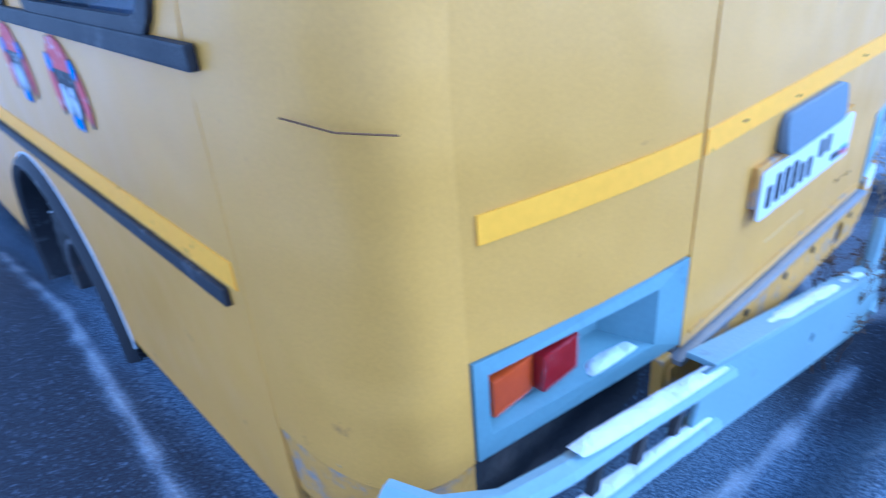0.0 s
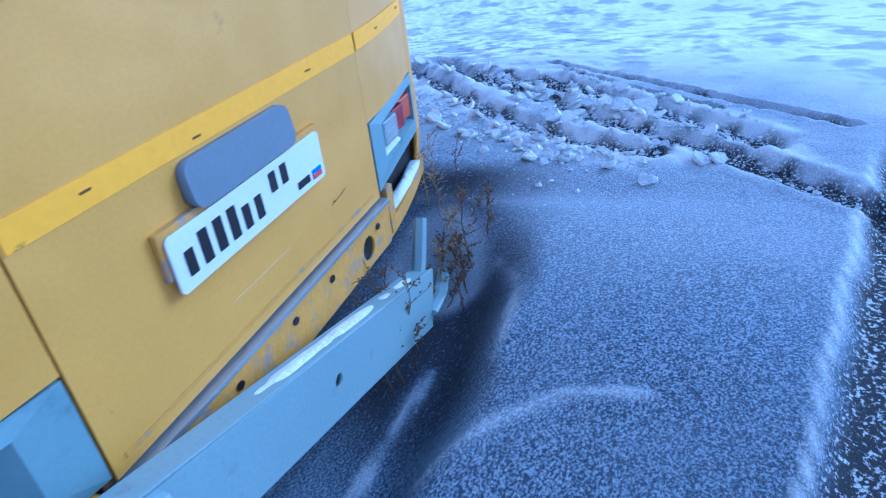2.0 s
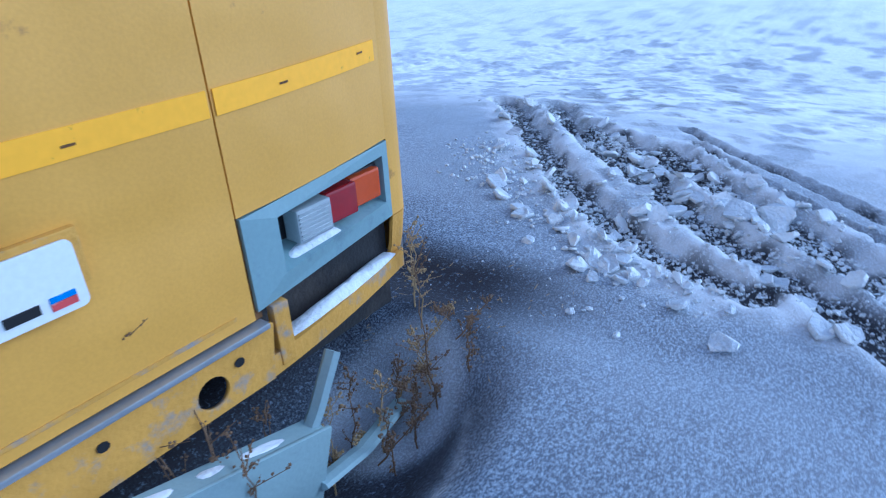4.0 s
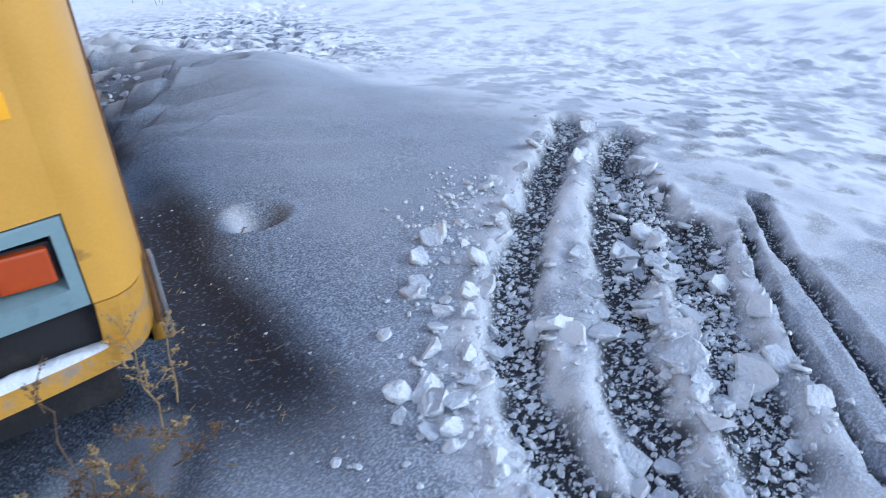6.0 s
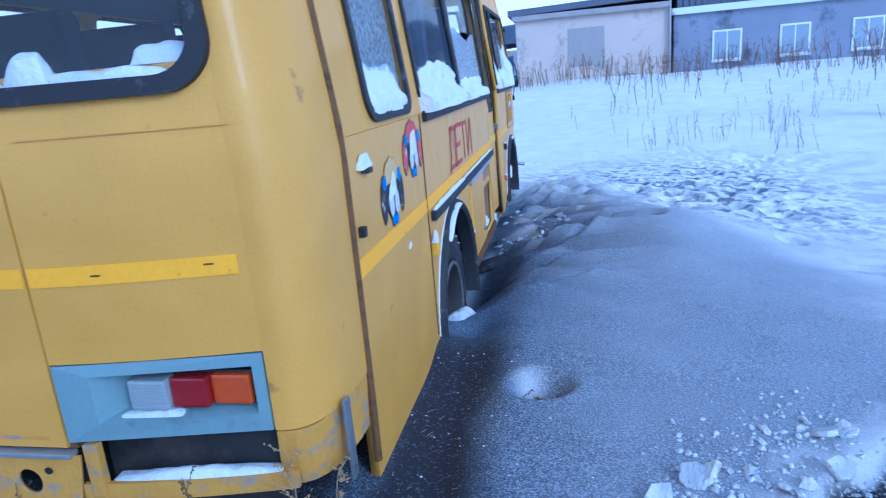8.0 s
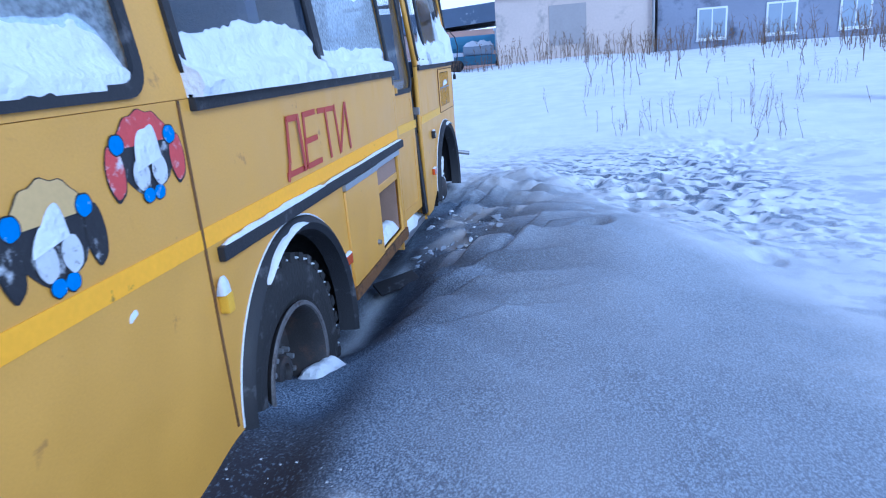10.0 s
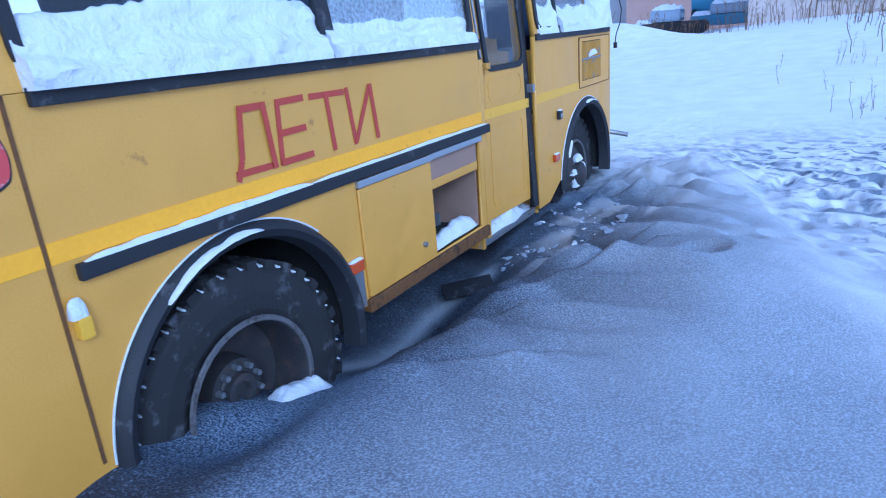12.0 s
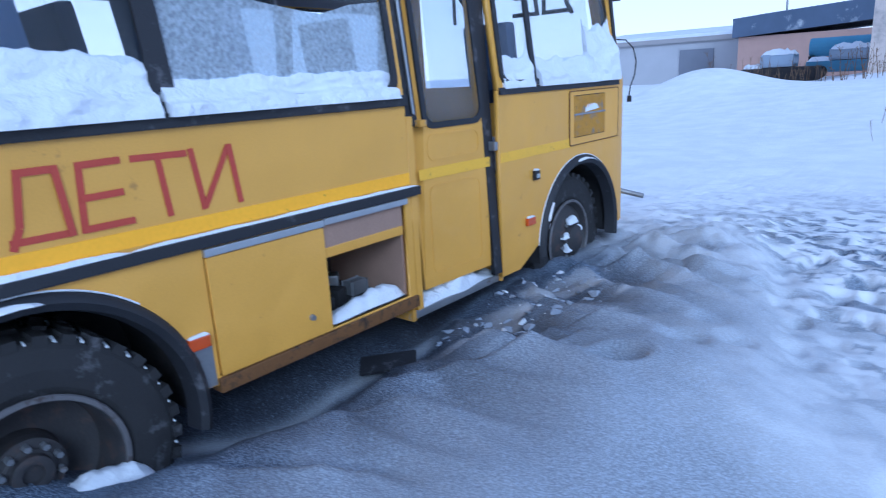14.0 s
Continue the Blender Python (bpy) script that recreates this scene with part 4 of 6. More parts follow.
for a, b in ((0.56, 1.10), (-1.05, -0.54)):
    busp("corner_beam", curved_sheet(a, b, 0.212, 0.262, 0.014, -0.01), RUSTY, "thin rusty yellow beam")
    busp("corner_beam_post", box((0.585 if a > 0 else -0.575), (0.625 if a > 0 else -0.535), -0.004, 0.02, 0.225, 0.375, 0.004), RUSTY)
s = snow_heap([(0.63, 0.04, 0.262), (0.85, 0.06, 0.262), (1.06, 0.105, 0.262)], 0.045, 0.013, 5, 60, 0.9)
tagged(link_mesh("snow_strip", s, SNOW, None, smooth=True), "thin strip of snow lying on the rear beam", "snow")
for side, ex in ((1, 1.066), (-1, -1.018)):
    bm = bmesh.new()
    rows = []
    for k in range(8):
        a = radians(90 - 90 * k / 7)
        rx, ry, y0 = HALF - abs(ex), 0.42 - rear_y(ex), rear_y(ex)
        x = ex + side * rx * math.cos(a) ** 0.72
        y = y0 + ry * (1 - math.sin(a) ** 0.72)
        rows.append([bm.verts.new((x - side * 0.012 * (1 - zz), y + 0.03 * (1 - zz) ** 2, 0.205 + (0.373 - 0.205) * zz + 0.05 * max(0, k - 3) / 4 * zz)) for zz in (0, 0.15, 0.5, 1)])
    for r0, r1 in zip(rows, rows[1:]):
        for k in range(3):
            bm.faces.new((r0[k], r0[k + 1], r1[k + 1], r1[k]))
    bmesh.ops.recalc_face_normals(bm, faces=bm.faces)
    bmesh.ops.solidify(bm, geom=bm.faces[:], thickness=0.01)
    busp("corner_skirt", bm, RUSTY, "rusty yellow corner skirt")
busp("corner_bracket", box(1.200, 1.210, 0.19, 0.228, 0.17, 0.40, 0.004), STEEL, "bent grey steel bracket")

# bumper, torn loose and hanging askew
bump_turn = Matrix.Translation((0.0, -0.105, 0.168)) @ Matrix.Rotation(radians(15.5), 4, "Y")
hole = [[(-0.01 + 0.017 * math.cos(2 * math.pi * k / 14), 0.0 + 0.017 * math.sin(2 * math.pi * k / 14)) for k in range(14)]]
face = sheet([(-0.66, -0.09), (0.59, -0.10), (0.60, 0.09), (-0.66, 0.085)], hole, 0.012, lambda u, v, w: bump_turn @ Vector((u, -w, v)))
busp("bumper_face", face, BUMPER, "pale bumper face with a round hole")
for z in (0.083, -0.088):
    busp("bumper_flange", box(-0.61, 0.59, 0.0, 0.06, z - 0.006, z + 0.006, 0.003, m=bump_turn), BUMPER)
busp("bumper_end_flange", tube([bump_turn @ Vector((0.56, 0.03, 0.06)), bump_turn @ Vector((0.59, 0.035, 0.12)), bump_turn @ Vector((0.64, 0.05, 0.24))], 0.022, sides=6, flat=0.5), BUMPER)
wing = [bump_turn @ Vector((0.58, 0.0, -0.05)), bump_turn @ Vector((0.75, 0.03, -0.05)), bump_turn @ Vector((0.98, 0.10, -0.03))]
busp("bumper_wing", tube(wing, 0.026, sides=8, flat=0.4), BUMPER)
for dz in (0.06, -0.055):
    lw = [bump_turn @ Vector(p) for p in ((-0.55, 0.0, dz), (-0.85, 0.0, dz), (-1.08, 0.0, dz - 0.008), (-1.18, 0.02, dz - 0.028), (-1.25, 0.07, dz - 0.04), (-1.28, 0.14, dz - 0.045))]
    busp("bumper_wing", tube(lw, 0.024, sides=8, flat=0.7), BUMPER)
for k in range(3):
    busp("bumper_strut", box(-0.72 - 0.13 * k, -0.70 - 0.13 * k, 0.0, 0.015, -0.06, 0.06, 0.002, m=bump_turn), DARK)
bs = snow_heap([tuple(bump_turn @ Vector((-0.6, 0.03, 0.084))), tuple(bump_turn @ Vector((0.0, 0.03, 0.082))), tuple(bump_turn @ Vector((0.56, 0.03, 0.082)))], 0.05, 0.008, 7, 90, 0.9)
tagged(link_mesh("snow_strip", bs, SNOW, None, smooth=True), "crust of snow on top of the loose bumper", "snow")
bs = snow_heap([tuple(bump_turn @ Vector((-0.58, 0.0, 0.080))), tuple(bump_turn @ Vector((-1.06, 0.0, 0.076)))], 0.034, 0.008, 8, 40, 0.9)
tagged(link_mesh("snow_strip", bs, SNOW, None, smooth=True), "crust of snow on the bumper wing", "snow")
bs = snow_heap([tuple(bump_turn @ Vector((-0.58, 0.0, -0.033))), tuple(bump_turn @ Vector((-1.06, 0.0, -0.038)))], 0.026, 0.008, 9, 40, 0.9)
tagged(link_mesh("snow_strip", bs, SNOW, None, smooth=True), "crust of snow on the lower bumper wing", "snow")

# rear window
def rear_win_put(u, v, w):
    return (u - math.copysign(tumble(v), u) * min(1, abs(u) / 1.05), rear_y(u, v) - w + 0.006, v)


wo, wi = rounded(-1.03, 1.085, 1.195, 1.715, 0.12, 8), rounded(-0.99, 1.045, 1.235, 1.675, 0.09, 8)


def dense(loop, n=4):
    return [(a[0] + (b[0] - a[0]) * k / n, a[1] + (b[1] - a[1]) * k / n) for a, b in zip(loop, loop[1:] + loop[:1]) for k in range(n)]


busp("window_corner_panel", ring(dense(rounded(-1.022, 1.07, 1.203, 1.707, 0.004, 8), 8), dense(rounded(-1.0, 1.055, 1.22, 1.69, 0.10, 8), 8), 0.004, lambda u, v, w: rear_win_put(u, v, w + 0.003)), PAINT)
wframe = busp("rear_window_frame", ring(dense(wo, 8), dense(wi, 8), 0.028, rear_win_put), BLACK, "black rubber window seal")
gb = bmesh.new()
cols = [[gb.verts.new(Vector(rear_win_put(-1.0 + 2.055 * i / 16, z, -0.012))) for z in (1.225, 1.45, 1.69)] for i in range(17)]
for a, b in zip(cols, cols[1:]):
    for k in range(2):
        gb.faces.new((a[k], b[k], b[k + 1], a[k + 1]))
rg = busp("rear_window_glass", gb, GLASS, "dusty rear window")
rg.visible_shadow = False
busp("rear_rail", box(-0.95, 1.0, 0.115, 0.14, 1.225, 1.262, 0.005), PAINT, "yellow inner rail behind the rear window")
for i, (x0, x1, y, z, h, w) in enumerate(((-0.9, -0.1, 0.05, 1.235, 0.02, 0.04), (0.40, 0.56, 0.05, 1.235, 0.018, 0.04), (0.575, 0.685, 0.06, 1.235, 0.075, 0.05), (0.66, 0.95, 0.07, 1.235, 0.024, 0.04), (0.84, 1.0, 0.128, 1.262, 0.045, 0.05))):
    tagged(link_mesh("snow_strip", snow_heap([(x0, y, z), (x1, y + 0.02 * (x1 > 0.9), z)], w, h, 20 + i, 50, 0.35, 11), SNOW, None, smooth=True), "snow lying inside the rear window's lower edge", "snow")


# ---- sides ----
def side_put(sx, off=0.0):
    return lambda u, v, w: (sx * (HALF - tumble(v) + off + w), u, v)


def arch(cy, cz, r, a0, a1, n=22):
    return [(cy + r * math.cos(radians(a0 + (a1 - a0) * k / n)), cz + r * math.sin(radians(a0 + (a1 - a0) * k / n))) for k in range(n + 1)]


REAR_HUB, FRONT_HUB, HUBZ = 1.93, 5.40, -0.025
ARCH = 0.53
a_rear = arch(REAR_HUB + 0.02, 0.03, ARCH - 0.02, 172, 4)
a_front = arch(FRONT_HUB - 0.03, 0.03, ARCH - 0.02, 172, 4)
panel_a = [(0.415, 0.01), (1.38, -0.02), (1.40, 0.03)] + a_rear + [(2.46, 0.062), (3.655, 0.02), (3.655, BELT), (0.415, BELT)]
locker_hole = [[(2.552, 0.088), (3.615, 0.088), (3.615, 0.578), (2.552, 0.578)]]
busp("side_panel", sheet(panel_a, locker_hole, 0.03, side_put(1, -0.015)), PAINT, "yellow side panel")
panel_b = [(4.415, -0.03), (4.60, -0.03)] + a_front + [(5.95, 0.02), (5.95, BELT), (4.415, BELT)]
busp("side_panel", sheet(panel_b, [], 0.03, side_put(1, -0.015)), PAINT, "yellow side panel")
panel_l = [(0.415, 0.10)] + a_rear + [(2.46, 0.05), (4.6, 0.0)] + a_front + [(5.95, 0.02), (5.95, BELT), (0.415, BELT)]
busp("side_panel", sheet(panel_l, [], 0.03, side_put(-1, -0.015)), PAINT, "yellow side panel")

TOP = 1.84
WR = [(0.70, 1.245, 1.075, 1.74), (1.43, 3.61, 1.075, 1.74)]
WF = [(4.455, 5.93, 1.075, 1.74)]
WL = [(0.50, 1.25, 1.075, 1.74), (1.43, 2.47, 1.075, 1.74), (2.58, 3.62, 1.075, 1.74), (3.72, 4.75, 1.075, 1.74), (4.86, 5.9, 1.075, 1.74)]


def upper(sx, y0, y1, wins):
    out = [(y0, BELT + 0.002), (y1, BELT + 0.002), (y1, TOP), (y0, TOP)]
    holes = [rounded(a, b, c, d, 0.07) for a, b, c, d in wins]
    busp("window_wall", sheet(out, holes, 0.03, side_put(sx, -0.015)), PAINT)
    for a, b, c, d in wins:
        o, i = rounded(a - 0.012, b + 0.012, c - 0.012, d + 0.012, 0.08), rounded(a + 0.022, b - 0.022, c + 0.022, d - 0.022, 0.055)
        busp("window_seal", ring(o, i, 0.014, side_put(sx, -0.002)), BLACK, "black rubber window seal")


upper(1, 0.415, 3.655, WR)
upper(1, 4.415, 5.95, WF)
upper(-1, 0.415, 5.95, WL)


def pane(sx, y0, y1, z0, z1, mat, label=""):
    bm = bmesh.new()
    put = side_put(sx, -0.018)
    vs = [bm.verts.new(put(u, v, 0)) for u, v in ((y0, z0), (y1, z0), (y1, z1), (y0, z1))]
    bm.faces.new(vs)
    bmesh.ops.solidify(bm, geom=bm.faces[:], thickness=0.004)
    ob = busp("window_pane", bm, mat, label)
    ob.visible_shadow = False
    return ob


pane(1, 0.69, 1.26, 1.065, 1.75, FROSTED, "frosted side window")
pane(1, 1.42, 2.50, 1.065, 1.75, GLASS)
pane(1, 2.52, 3.62, 1.46, 1.75, GLASS)
frost = sheet([(2.525, 1.07), (3.61, 1.07), (3.61, 1.47), (3.42, 1.45), (3.25, 1.405), (3.1, 1.42), (2.95, 1.44), (2.8, 1.47), (2.65, 1.455), (2.525, 1.485)], [], 0.004, side_put(1, -0.016))
fo = busp("window_pane", frost, FROSTED, "pane with a crust of frost")
fo.visible_shadow = False
pane(1, 4.445, 4.79, 1.065, 1.75, GLASS)
pane(1, 4.81, 5.94, 1.065, 1.75, GLASS)
for a, b, c, d in WL:
    pane(-1, a, b, c, d, GLASS)
# bars between the panes
busp("window_bar", sheet([(2.472, 1.13), (2.548, 1.13), (2.53, 1.75), (2.455, 1.75)], [], 0.02, side_put(1, -0.004)), BLACK, "black window divider")
busp("window_bar", sheet([(4.785, 1.075), (4.825, 1.075), (4.815, 1.75), (4.775, 1.75)], [], 0.02, side_put(1, -0.004)), BLACK, "black window divider")

# rails, stripe and seams on the side
busp("belt_rail", box(1.198, 1.222, 1.425, 3.655, 1.012, 1.062, 0.006), BLACK, "black rubber belt rail")
busp("belt_rail", box(1.198, 1.215, 4.42, 5.93, 1.020, 1.060, 0.006), BLACK, "black rubber belt rail")
busp("belt_rail", box(-1.214, -1.198, 0.37, 5.9, 1.038, 1.075, 0.005), BLACK, "black rubber belt rail")
busp("rub_rail", box(1.2, 1.224, 1.43, 3.71, 0.588, 0.632, 0.006), BLACK, "black rub rail")
busp("rub_rail", box(-1.213, -1.2, 0.48, 5.9, 0.62, 0.655, 0.005), BLACK, "black rub rail")
for sx, y0, y1, mt in ((1, 0.425, 1.365, TAPE), (1, 1.378, 3.655, TAPE), (1, 4.42, 5.93, FADED), (-1, 0.44, 5.9, TAPE)):
    z0, z1 = (0.645, 0.70) if sx > 0 else (0.665, 0.72)
    busp("side_stripe", box(sx * 1.2 if sx > 0 else -1.2025, 1.2025 if sx > 0 else -1.2, y0, y1, z0, z1), mt, "yellow side stripe")
busp("panel_seam", box(1.198, 1.2035, 1.366, 1.376, 0.09, BELT), BROWN)
seam_pts = [(HALF - tumble(z) + 0.001 - 0.012 * max(0, 0.3 - z), 0.42 + 0.02 * max(0, z - 1.1), z) for z in [0.08 + 0.1 * k for k in range(18)]]
busp("corner_drip_seam", tube(seam_pts, 0.013, sides=6, flat=0.7), BROWN, "brown sealed corner seam")
busp("corner_drip_seam", tube([(-p[0] + 0.003, p[1], p[2]) for p in seam_pts], 0.004, sides=6, flat=0.7), PAINT)


def fender(sx, cy, r):
    """A black rubber lip round a wheel opening."""
    bm = bmesh.new()
    prof = [(r - 0.03, -0.05), (r - 0.015, 0.02), (r + 0.01, 0.034), (r + 0.03, 0.022), (r + 0.04, 0.0)]
    rows = []
    for k in range(37):
        a = radians(184 - 196 * k / 36)
        rows.append([bm.verts.new((sx * (1.2 + w), cy + q * math.cos(a), 0.03 + q * math.sin(a))) for q, w in prof])
    for a, b in zip(rows, rows[1:]):
        for k in range(len(prof) - 1):
            bm.faces.new((a[k], a[k + 1], b[k + 1], b[k]))
    bmesh.ops.recalc_face_normals(bm, faces=bm.faces)
    bmesh.ops.solidify(bm, geom=bm.faces[:], thickness=0.008)
    busp("fender_lip", bm, BLACK, "black rubber wheel arch lip", True)
    rim = [(sx * 1.203, cy + (r + 0.043) * math.cos(radians(176 - 126 * k / 30)), 0.03 + (r + 0.043) * math.sin(radians(176 - 126 * k / 30))) for k in range(31)]
    busp("frost_edge", tube(rim, 0.0035, sides=5), SNOW, "thin line of frost along the arch lip")


def arch_liner(sx, cy, r):
    bm = bmesh.new()
    rows = []
    for k in range(25):
        a = radians(190 - 200 * k / 24)
        rows.append([bm.verts.new((sx * x, cy + r * math.cos(a), 0.03 + r * math.sin(a))) for x in (0.62, 1.19)])
    for a, b in zip(rows, rows[1:]):
        bm.faces.new((a[0], a[1], b[1], b[0]))
    c = bm.verts.new((sx * 0.62, cy, 0.03))
    for a, b in zip(rows, rows[1:]):
        bm.faces.new((a[0], b[0], c))
    bmesh.ops.recalc_face_normals(bm, faces=bm.faces)
    busp("wheel_arch_liner", bm, DARK)


for sx in (1, -1):
    fender(sx, REAR_HUB + 0.02, ARCH - 0.02)
    fender(sx, FRONT_HUB - 0.03, ARCH - 0.02)
    arch_liner(sx, REAR_HUB + 0.02, ARCH + 0.01)
    arch_liner(sx, FRONT_HUB - 0.03, ARCH)


LUG = bpy.data.meshes.new("tread_lug")
lb = box(-0.042, 0.042, -0.021, 0.021, -0.022, 0.012)
lb.to_mesh(LUG)
lb.free()
LUG.materials.append(TYRE)


def wheel(x, cy, sx, rear):
    """A lugged tyre on a steel rim; its outer face at x."""
    hub_e = new("wheel")
    hub_e.parent = bus
    hub_e.location = (x, cy - 2.9, HUBZ + 0.3)
    hub_e["label"] = "wheel with worn lugged tyre"
    R, W = 0.465, 0.23
    flip = Matrix.Diagonal((sx, 1, 1, 1))
    prof = [(0.262, -0.02), (0.30, 0.0), (0.36, 0.006), (0.42, -0.002), (0.447, -0.018), (0.452, -0.045), (0.452, -W + 0.045), (0.447, -W + 0.018), (0.40, -W), (0.262, -W + 0.02)]
    tb = lathe(prof, 56, m=flip)
    n = 34
    lug_spots = []
    for k in range(n):
        for rowx, sk in ((-0.048, 0.0), (-W + 0.048, 0.5)):
            a = 2 * math.pi * (k + sk) / n
            m = flip @ Matrix.Rotation(a, 4, "X") @ Matrix.Translation((rowx, 0, R - 0.012))
            lug_spots.append(m)
    bmesh.ops.recalc_face_normals(tb, faces=tb.faces)
    t = part("tyre", tb, TYRE, hub_e)
    for m in lug_spots:
        lug = new("tread_lug", LUG)
        lug.parent = hub_e
        lug.matrix_basis = m
    if rear:
        rp = [(0.268, -0.012), (0.275, 0.006), (0.262, 0.008), (0.252, -0.01), (0.245, -0.06), (0.235, -0.15), (0.20, -0.165), (0.12, -0.17), (0.11, -0.12), (0.075, -0.085), (0.0, -0.08)]
    else:
        rp = [(0.268, -0.012), (0.275, 0.006), (0.262, 0.008), (0.25, -0.012), (0.235, -0.03), (0.19, 0.0), (0.14, 0.02), (0.11, 0.02), (0.10, 0.06), (0.07, 0.075), (0.0, 0.078)]
    rr = lathe([(0.258, 0.004), (0.262, 0.012), (0.276, 0.012), (0.28, 0.004)], 40, m=flip)
    bmesh.ops.recalc_face_normals(rr, faces=rr.faces)
    part("rim_flange", rr, RIMEDGE, hub_e, "scuffed grey rim edge", True)
    rb = lathe(rp, 40, m=flip)
    bmesh.ops.recalc_face_normals(rb, faces=rb.faces)
    part("rim", rb, RIM, hub_e, smooth=True)
    if rear:
        hb = lathe([(0.115, -0.13), (0.11, -0.095), (0.066, -0.088), (0.062, -0.064), (0.05, -0.06), (0.034, -0.062), (0.030, -0.078), (0.0, -0.078)], 28, m=flip)
        bmesh.ops.recalc_face_normals(hb, faces=hb.faces)
        part("hub", hb, RIM, hub_e, "dark wheel hub", True)
    for k in range(10):
        a = 2 * math.pi * k / 10
        br, bx = (0.088, -0.085) if rear else (0.135, 0.015)
        m = flip @ Matrix.Rotation(a, 4, "X") @ Matrix.Translation((bx, 0, br))
        nb = bmesh.new()
        bmesh.ops.create_cone(nb, cap_ends=True, segments=6, radius1=0.014, radius2=0.011, depth=0.04, matrix=m @ Matrix.Rotation(radians(90), 4, "Y"))
        part("wheel_nut", nb, STEEL, hub_e)
    if rear:
        tr = bmesh.new()
        rngw = random.Random(4)
        for k in range(n):
            a = 2 * math.pi * (k + 0.5) / n
            if math.cos(a) < -0.3:
                continue
            m = flip @ Matrix.Rotation(a, 4, "X") @ Matrix.Translation((-0.022, 0, R - 0.021))
            s = rngw.uniform(0.5, 1.1)
            bmesh.ops.create_cone(tr, cap_ends=True, segments=5, radius1=0.012 * s, radius2=0.003, depth=0.045 * s, matrix=m @ Matrix.Rotation(radians(90), 4, "Y"))
        part("packed_snow", tr, SNOW, hub_e, "snow packed between the tread lugs")["kind"] = "stuff"
    return hub_e


wheel(1.165, REAR_HUB, 1, True)
wheel(0.89, REAR_HUB, 1, True)
wheel(-1.165, REAR_HUB, -1, True)
wheel(1.09, FRONT_HUB, 1, False)
wheel(-1.09, FRONT_HUB, -1, False)
ax = tube([(-1.0, REAR_HUB, HUBZ), (1.0, REAR_HUB, HUBZ)], 0.07, sides=12)
busp("axle", ax, DARK)
ax = tube([(-1.0, FRONT_HUB, HUBZ), (1.0, FRONT_HUB, HUBZ)], 0.05, sides=12)
busp("axle", ax, DARK)
for x in (-0.42, 0.42):
    busp("chassis_rail", box(x - 0.04, x + 0.04, 0.15, 6.0, 0.08, 0.26, 0.008), DARK)
for y0, y1, x1 in ((0.46, 3.64, 1.17), (3.641, 4.44, 0.79), (4.441, 5.9, 1.17)):
    busp("floor_pan", box(-1.17, x1, y0, y1, 0.56, 0.60), DARK)
busp("fuel_tank", box(-1.1, -0.55, 2.7, 3.6, -0.05, 0.45, 0.05), DARK)

# lockers below the floor: one shut, one open
hatch = busp("locker_door", sheet(rounded(2.558, 3.098, 0.092, 0.548, 0.008, 2), [], 0.022, side_put(1, 0.0)), PAINT, "yellow locker door")
lk = bmesh.new()
bmesh.ops.create_cone(lk, cap_ends=True, segments=14, radius1=0.014, radius2=0.012, depth=0.02, matrix=Matrix.Translation((1.216, 2.99, 0.185)) @ Matrix.Rotation(radians(90), 4, "Y"))
busp("locker_lock", lk, STEEL)
busp("locker_hinge", box(1.196, 1.218, 2.552, 3.10, 0.552, 0.582, 0.004), ALU, "aluminium hinge strip")
busp("locker_hinge", box(1.196, 1.214, 3.105, 3.62, 0.555, 0.584, 0.004), ALU, "aluminium hinge strip")
busp("locker_sill", box(1.15, 1.218, 2.54, 3.658, 0.028, 0.086, 0.006), BROWN, "rusty brown sill")
busp("locker_floor", box(0.62, 1.17, 3.10, 3.62, 0.075, 0.095), DARK)
busp("locker_back", box(0.60, 0.62, 3.10, 3.62, 0.09, 0.58), DARK)
busp("locker_wall", box(0.62, 1.17, 3.602, 3.622, 0.09, 0.58), WOOD)
busp("locker_wall", box(0.62, 1.17, 3.10, 3.115, 0.09, 0.58), DARK)
busp("locker_top_board", box(1.172, 1.186, 3.115, 3.60, 0.45, 0.553), WOOD, "bare plywood strip")
busp("locker_crosspiece", box(1.165, 1.19, 3.115, 3.60, 0.408, 0.452, 0.005), PAINT)
for k, (x, y, w, h) in enumerate(((0.85, 3.2, 0.07, 0.12), (0.95, 3.32, 0.06, 0.08), (0.8, 3.42, 0.06, 0.10), (1.0, 3.22, 0.05, 0.07), (0.92, 3.5, 0.05, 0.06))):
    jb = box(x - w, x + w, y - w * 0.7, y + w * 0.7, 0.095, 0.095 + h, 0.01, m=Matrix.Translation((x, y, 0)) @ Matrix.Rotation(0.4 * k, 4, "Z") @ Matrix.Translation((-x, -y, 0)))
    tagged(link_mesh("scrap_part", jb, DARK if k % 2 else STEEL), "dark scrap part lying in the open locker", "scrap", "scrap in the locker")
tagged(link_mesh("snow_strip", snow_heap([(1.13, 3.13, 0.095), (1.13, 3.35, 0.10), (1.13, 3.60, 0.10)], 0.10, 0.06, 31, 26, 0.5), SNOW, None, smooth=True), "thick ridge of snow in the open locker", "snow")
busp("primer_patch", box(1.2, 1.203, 2.462, 2.535, 0.064, 0.225), STEEL, "bare grey primer patch")

# side reflectors and marker lamps
for y, z in ((2.485, 0.252), (4.714, 0.251)):
    busp("side_reflector", box(1.2, 1.222, y - 0.045, y + 0.04, z - 0.024, z + 0.024, 0.006), AMBER, "orange side reflector")
    tagged(link_mesh("snow_clump", snow_heap([(1.212, y - 0.042, z + 0.024), (1.212, y + 0.038, z + 0.024)], 0.022, 0.010, 32, 8), SNOW, None, smooth=True), "snow on the side reflector", "snow")
